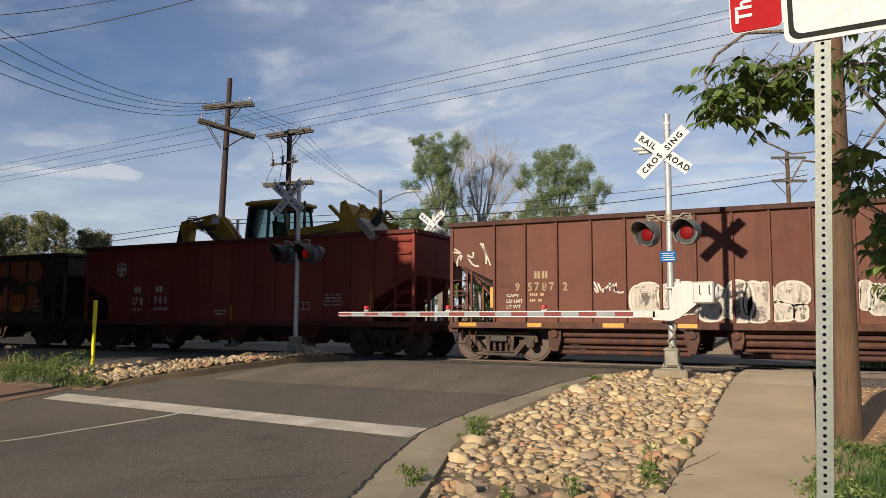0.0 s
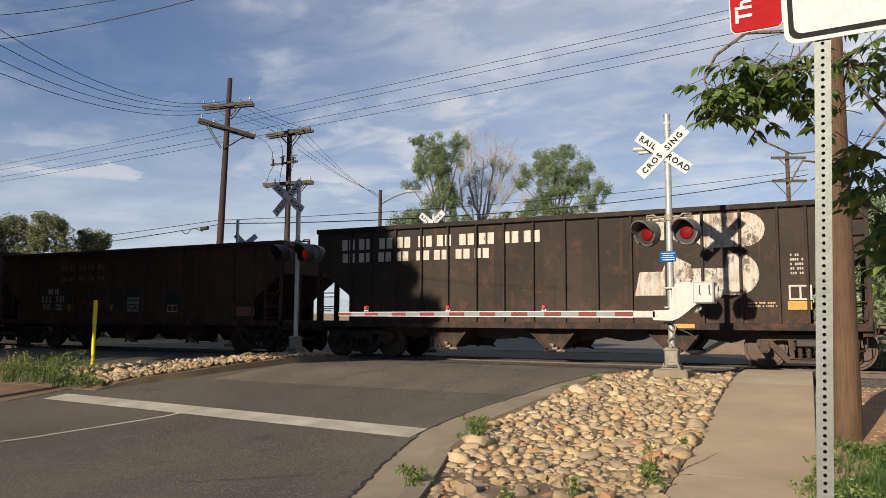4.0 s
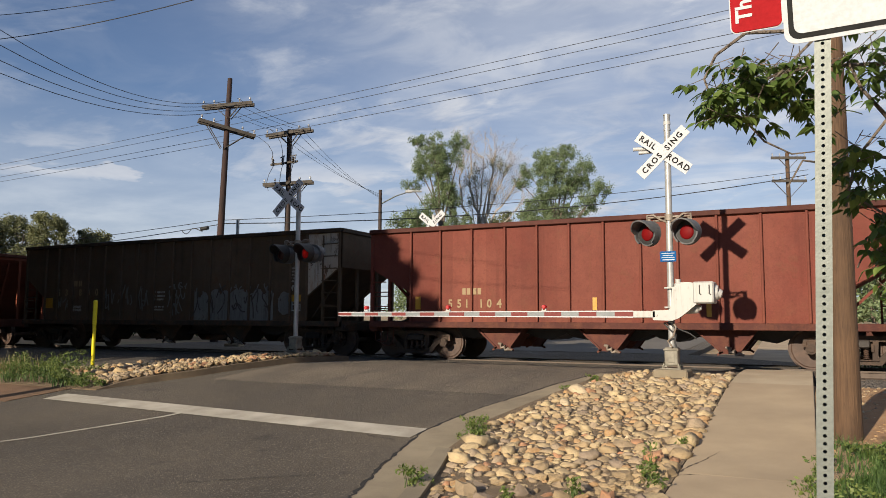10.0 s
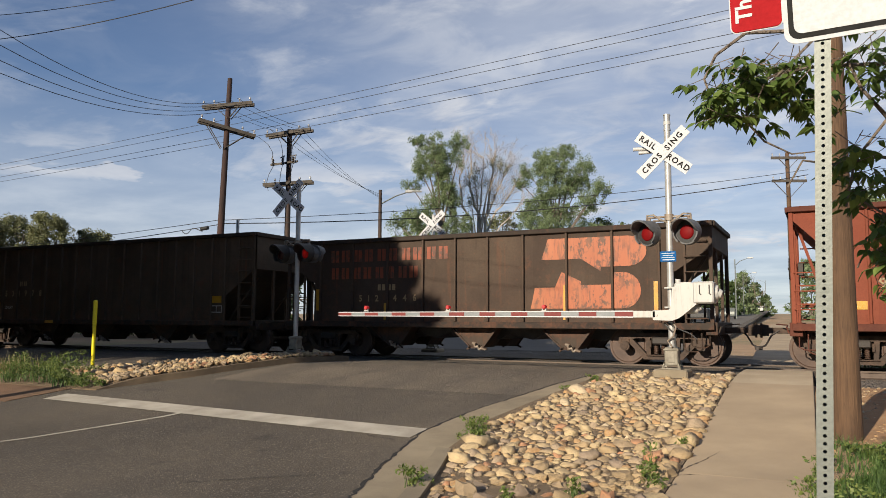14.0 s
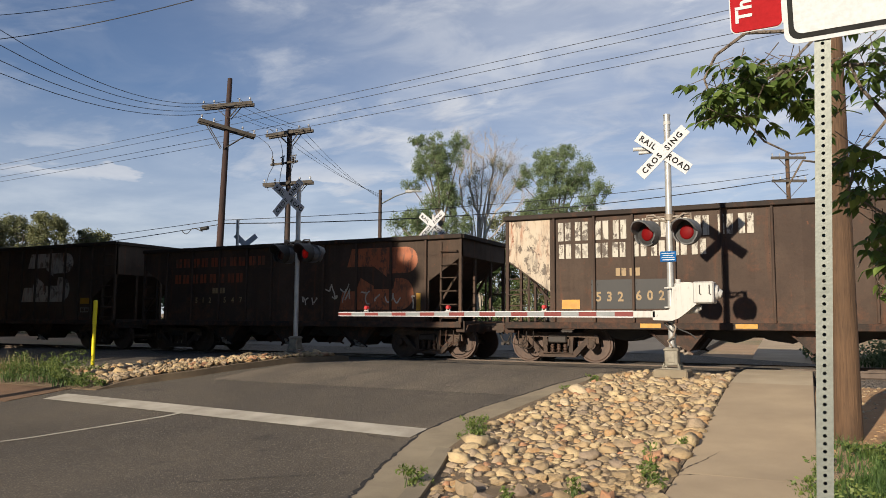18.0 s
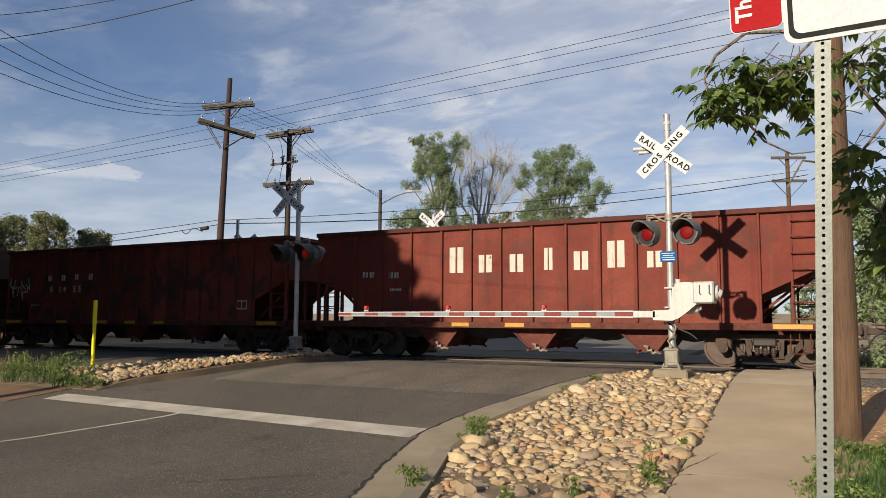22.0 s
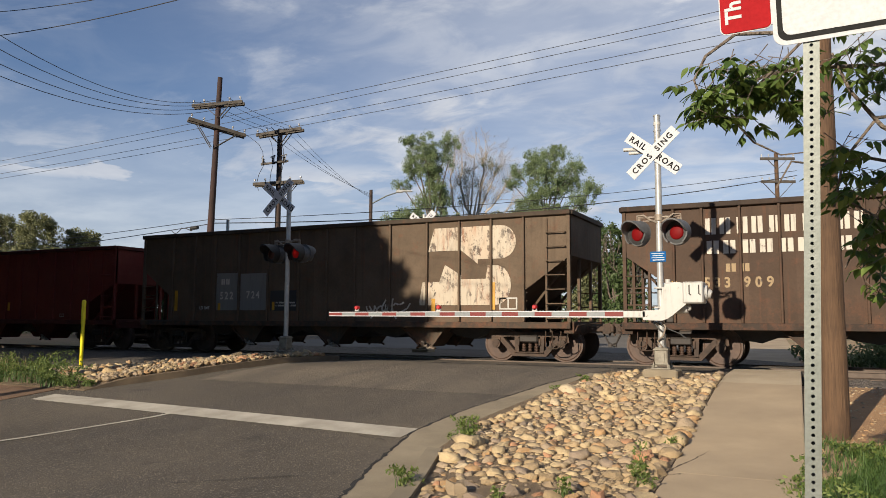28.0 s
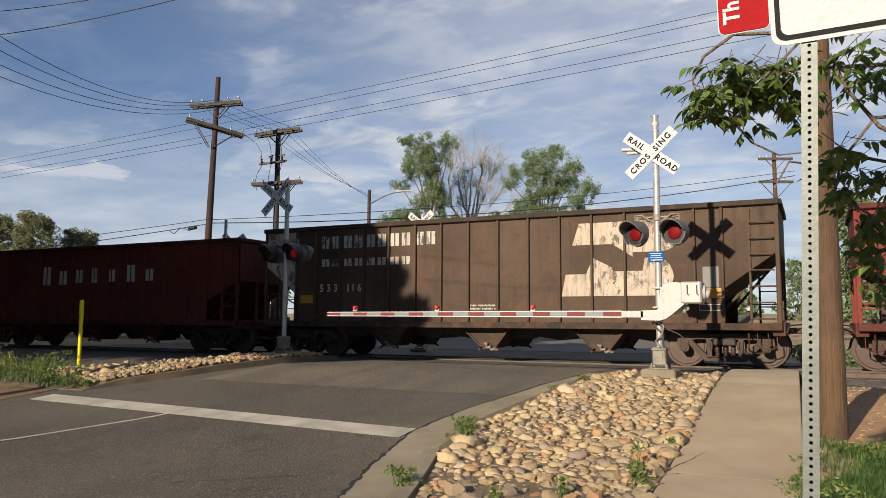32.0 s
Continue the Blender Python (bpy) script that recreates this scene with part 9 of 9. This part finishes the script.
def backhoe():
    b = thing("backhoe_loader", pose(INFO[CARS[1].name]["rest"], TRACK_Y, 0), "yellow backhoe loader carried in a red hopper car", "backhoe loader")
    INFO[b.name] = {"rest": INFO[CARS[1].name]["rest"], "lift": 0.0}
    RIDERS.append(b)
    bm = bmesh.new()
    box(bm, -1.0, 3.4, -0.55, 0.55, 2.3, 3.3, 0.05)
    slab(bm, [(1.6, 3.3), (3.4, 3.3), (3.4, 3.5), (2.0, 3.75), (1.6, 3.78)], -0.45, 0.45)
    part("hull", bm, MACHINE_YELLOW, b, "", False)
    for x, r in ((-0.1, 0.72), (3.0, 0.5)):
        for y in (-0.85, 0.85):
            bm = bmesh.new()
            tube(bm, (x, y - 0.2, 1.72 + r), (x, y + 0.2, 1.72 + r), r, seg=24)
            tube(bm, (x, y - 0.22, 1.72 + r), (x, y + 0.22, 1.72 + r), r * 0.5, seg=16)
            part("tyre", bm, TYRE, b)
    bm = bmesh.new()
    for x, top_x in ((-0.12, 0.0), (0.8, 0.82), (1.62, 1.45)):
        for y in (-0.72, 0.72):
            bar(bm, (x, y, 3.3), (top_x, y * 0.93, 4.75), 0.075, 0.075)
    for z, f in ((3.5, 1.0), (4.72, 0.93)):
        for y in (-0.72, 0.72):
            bar(bm, (-0.1 if f == 1 else 0.0, y * f, z), (1.6 if f == 1 else 1.45, y * f, z), 0.07, 0.07)
    part("cab_frame", bm, STEEL_DARK, b, "dark cab frame", False)
    bm = bmesh.new()
    box(bm, -0.12, 1.66, -0.8, 0.8, 4.78, 4.9, 0.04)
    box(bm, -0.02, 1.5, -0.7, 0.7, 4.88, 4.94, 0.03)
    part("cab_roof", bm, MACHINE_YELLOW, b)
    for x in (0.05, 1.5):
        for y in (-0.6, 0.6):
            bm = bmesh.new()
            box(bm, x - 0.09, x + 0.09, y - 0.08, y + 0.08, 4.64, 4.76, 0.02)
            part("work_lamp", bm, HOOD_BLACK, b, "small dark work lamp")
    for x0, x1, t0, t1 in ((-0.08, 0.77, 0.03, 0.79), (0.83, 1.58, 0.85, 1.42)):
        for y in (-0.72, 0.72):
            bm = bmesh.new()
            p = [(x0, y, 3.52), (x1, y, 3.52), (t1, y * 0.93, 4.7), (t0, y * 0.93, 4.7)]
            a = [bm.verts.new(v) for v in p]
            c = [bm.verts.new((v[0], v[1] * 0.985, v[2])) for v in p]
            bm.faces.new(a)
            bm.faces.new(c[::-1])
            for i in range(4):
                bm.faces.new((a[i], a[(i + 1) % 4], c[(i + 1) % 4], c[i]))
            part("cab_window", bm, GLASS, b, "tinted cab glass", False)
    bm = bmesh.new()
    box(bm, 0.7, 1.15, -0.28, 0.28, 3.5, 3.75, 0.05)
    slab(bm, [(0.68, 3.7), (0.82, 3.7), (0.72, 4.3), (0.6, 4.3)], -0.26, 0.26)
    part("seat", bm, STEEL_DARK, b)
    bm = bmesh.new()
    tube(bm, (2.0, -0.35, 3.8), (2.0, -0.35, 4.85), 0.04, seg=10)
    tube(bm, (2.0, -0.35, 3.9), (2.0, -0.35, 4.3), 0.055, seg=10)
    part("exhaust", bm, STEEL_DARK, b)
    for y in (-0.17, 0.17):
        bm = bmesh.new()
        slab(bm, [(-1.14, 3.30), (-0.67, 3.30), (-1.08, 3.90), (-1.68, 4.55), (-1.91, 4.65), (-2.21, 4.65), (-2.57, 4.51), (-3.28, 4.41), (-3.31, 4.27), (-2.69, 4.25), (-2.39, 4.15), (-2.15, 3.90), (-1.97, 3.75), (-1.62, 3.30)], y - 0.03, y + 0.03)
        part("boom_plate", bm, MACHINE_YELLOW, b, "", False)
    bm = bmesh.new()
    slab(bm, [(-1.08, 3.30), (-0.78, 3.30), (-1.71, 4.49), (-1.97, 4.59), (-2.21, 4.59), (-3.16, 4.35), (-3.16, 4.30), (-2.33, 4.25), (-1.86, 3.85), (-1.50, 3.30)], -0.14, 0.14)
    part("boom", bm, MACHINE_YELLOW, b, "", False)
    bm = bmesh.new()
    slab(bm, [(-3.62, 4.51), (-3.31, 4.57), (-3.14, 4.40), (-3.19, 4.05), (-3.31, 3.00), (-3.58, 3.00), (-3.52, 3.85), (-3.64, 4.25)], -0.15, 0.15)
    for z in (3.62, 3.95, 4.2):
        tube(bm, (-3.4, -0.2, z + 0.15), (-3.4, 0.2, z + 0.15), 0.06, seg=12)
    part("stick", bm, MACHINE_YELLOW, b, "", False)
    bm = bmesh.new()
    bar(bm, (-3.62, 0, 4.40), (-3.78, 0, 3.75), 0.09, 0.3)
    bar(bm, (-3.78, 0, 3.80), (-3.46, 0, 3.65), 0.08, 0.26)
    part("bucket_linkage", bm, STEEL_DARK, b, "dark bucket linkage", False)
    bm = bmesh.new()
    slab(bm, [(-3.64, 3.60), (-3.16, 3.55), (-3.04, 2.90), (-3.52, 2.60), (-4.00, 2.80)], -0.32, 0.32)
    part("hoe_bucket", bm, STEEL_DARK, b, "dark digging bucket", False)
    for p, q, r in (((-1.68, -0.05, 4.57), (-1.08, -0.05, 4.00), 0.06), ((-1.08, -0.05, 4.00), (-0.78, -0.05, 3.70), 0.035), ((-3.16, 0, 4.57), (-2.15, 0, 4.70), 0.05), ((-3.34, -0.1, 4.53), (-3.16, -0.1, 4.57), 0.035)):
        bm = bmesh.new()
        tube(bm, p, q, r, seg=10)
        part("hydraulic_ram", bm, MACHINE_YELLOW if r > 0.04 else TREAD, b, "" if r > 0.04 else "bright steel rod")
    for k in range(4):
        bm = bmesh.new()
        hose(bm, [(-3.28, -0.2, 4.45), (-3.16, -0.26, 4.65 - 0.05 * k), (-2.81, -0.26, 4.65 - 0.07 * k), (-2.51, -0.25, 4.40 - 0.08 * k), (-2.21, -0.24, 4.15 - 0.05 * k), (-1.62, -0.22, 3.75)], 0.017, 7)
        part("hydraulic_hose", bm, WIRE, b)
    bm = bmesh.new()
    box(bm, -2.1, -1.76, -0.21, -0.205, 4.36, 4.58)
    part("maker_plate", bm, SIGN_WHITE, b, "white plate on the boom", False)
    bm = bmesh.new()
    for k in range(2):
        box(bm, -2.4 + 0.04 * k, -1.9, -0.208, -0.203, 4.23 - 0.09 * k, 4.29 - 0.09 * k)
    part("model_mark", bm, SIGN_BLACK, b, "small dark lettering bars", False)
    for y in (-0.6, 0.6):
        bm = bmesh.new()
        slab(bm, [(1.45, 3.60), (1.45, 3.86), (1.85, 3.94), (2.65, 3.97), (3.34, 4.05), (3.91, 4.15), (4.20, 4.12), (4.26, 3.94), (3.57, 3.83), (2.65, 3.75), (1.85, 3.56)], y - 0.08, y + 0.08)
        part("loader_arm", bm, MACHINE_YELLOW, b, "", False)
        bm = bmesh.new()
        bar(bm, (3.17, y, 4.59), (3.63, y, 4.18), 0.13, 0.1)
        bar(bm, (3.57, y, 4.27), (4.03, y, 3.92), 0.17, 0.12)
        tube(bm, (3.63, y - 0.1, 4.21), (3.63, y + 0.1, 4.21), 0.08, seg=12)
        part("tilt_link", bm, MACHINE_YELLOW, b, "", False)
        bm = bmesh.new()
        tube(bm, (2.08, y, 3.68), (3.46, y, 3.88), 0.05, seg=10)
        part("lift_ram", bm, TREAD, b, "bright steel lift ram")
    # the bucket lies tipped over the near side of the car
    for y in (-0.98, 0.98):
        bm = bmesh.new()
        slab(bm, [(3.78, 3.6), (3.84, 4.6), (4.0, 4.66), (4.2, 4.42), (4.3, 4.2), (4.75, 4.1), (4.7, 3.7), (4.3, 3.55)], y - 0.025, y + 0.025)
        part("bucket_side", bm, MACHINE_YELLOW, b, "", False)
        bm = bmesh.new()
        slab(bm, [(3.9, 4.16), (4.7, 4.12), (4.7, 4.05), (3.9, 4.08)], y * 1.03 - 0.05, y * 1.03 + 0.05)
        part("bucket_rib", bm, MACHINE_YELLOW, b, "", False)
    bm = bmesh.new()
    slab(bm, [(3.78, 3.6), (3.84, 4.6), (3.9, 4.6), (3.86, 3.66), (4.3, 3.6), (4.3, 3.55)], -0.95, 0.95)
    part("loader_bucket", bm, MACHINE_YELLOW, b, "", False)
    for y in (-0.7, 0.0, 0.7):
        bm = bmesh.new()
        bar(bm, (4.25, y, 4.2), (4.45, y, 4.5), 0.07, 0.07)
        bar(bm, (4.45, y, 4.5), (4.72, y, 4.25), 0.08, 0.07)
        bar(bm, (4.25, y, 4.3), (4.6, y, 4.32), 0.05, 0.05)
        tube(bm, (4.45, y - 0.07, 4.48), (4.45, y + 0.07, 4.48), 0.06, seg=12)
        part("grapple_link", bm, MACHINE_YELLOW, b, "", False)
    bm = bmesh.new()
    tube(bm, (4.02, -0.3, 4.66), (4.3, -0.3, 4.36), 0.03, seg=8)
    part("steel_rod", bm, TREAD, b, "bright steel rod")
    bm = bmesh.new()
    slab(bm, [(4.84, 3.9), (4.99, 3.99), (5.53, 3.44), (5.5, 3.36), (5.38, 3.31)], -1.72, -0.4)
    for x, z in ((5.0, 3.83), (5.2, 3.62)):
        tube(bm, (x, -1.745, z), (x, -1.715, z), 0.03, seg=8)
    part("cutting_edge", bm, BRACKET, b, "worn rusty grey cutting edge", False)
    bm = bmesh.new()
    slab(bm, [(5.05, 3.95), (5.25, 4.12), (5.38, 4.3), (5.45, 4.16), (5.38, 3.9), (5.2, 3.75)], -1.2, -1.1)
    part("bucket_tooth", bm, HOOD_BLACK, b, "black curved hook", False)


backhoe()


# ---- parked cars on the far road ----
def far_car(x, y, z, turn, paint, label):
    c = thing("car", pose(x, y, z, 0, 0, turn), label, "car", "parked cars")
    bm = bmesh.new()
    slab(bm, [(-2.2, 0.35), (2.2, 0.35), (2.25, 0.65), (2.1, 0.85), (1.2, 0.95), (0.5, 1.42), (-1.0, 1.45), (-1.7, 1.0), (-2.2, 0.95), (-2.25, 0.6)], -0.85, 0.85)
    part("body", bm, paint, c, "", False)
    for y0 in (-0.86, 0.86):
        bm = bmesh.new()
        slab(bm, [(-1.5, 1.0), (1.0, 1.0), (0.45, 1.36), (-0.95, 1.38)], y0 - 0.01, y0 + 0.01)
        part("side_window", bm, HOOD_BLACK, c, "", False)
    bm = bmesh.new()
    slab(bm, [(0.62, 1.36), (1.16, 1.0), (1.2, 1.02), (0.66, 1.4)], -0.75, 0.75)
    part("windscreen", bm, HOOD_BLACK, c, "", False)
    for x0 in (-1.35, 1.35):
        for y0 in (-0.8, 0.8):
            bm = bmesh.new()
            tube(bm, (x0, y0 - 0.1, 0.32), (x0, y0 + 0.1, 0.32), 0.32, seg=16)
            part("wheel", bm, TYRE, c)


for k, (x, y) in enumerate(((-12.4, 92.9), (-11.96, 106.6), (-15.8, 206.2), (-12.2, 83.9))):
    far_car(x, y, road_z(y) + 0.02, 92, (WHITE_PAINT, GALVANIZED, WHITE_PAINT, HOOD_BLACK)[k], ("white", "silver", "white", "dark")[k] + " car parked along the far road")


def motions():
    """The train rolls past; every wheelset turns on its bogie."""
    ticks = [i * 0.5 for i in range(65)]
    for car in CARS:
        walk(car, [(t, pose(INFO[car.name]["rest"] + ahead(t), TRACK_Y, 0)) for t in ticks])
    for ob in RIDERS:
        walk(ob, [(t, pose(INFO[ob.name]["rest"] + ahead(t), TRACK_Y, INFO[ob.name]["lift"])) for t in ticks])
    for wheels, car in WHEELS:
        base = wheels.matrix_basis.translation.copy()
        rows = []
        for k in range(32 * FPS + 1):
            t = k / FPS
            x = INFO[car.name]["rest"] + ahead(t)
            if k in (0, 32 * FPS) or -40 < x < 10:
                turn = ahead(min(max(t, 0), 32)) / WHEEL_R
                if not -40 < x < 10:
                    turn = rows[-1][2] if rows else None
                rows.append([t, base, turn])
        first = next((r[2] for r in rows if r[2] is not None), 0.0)
        for r in rows:
            r[2] = first if r[2] is None else r[2]
        walk(wheels, [(t, Matrix.Translation(b) @ Matrix.Rotation(a, 4, "Y")) for t, b, a in rows])


motions()
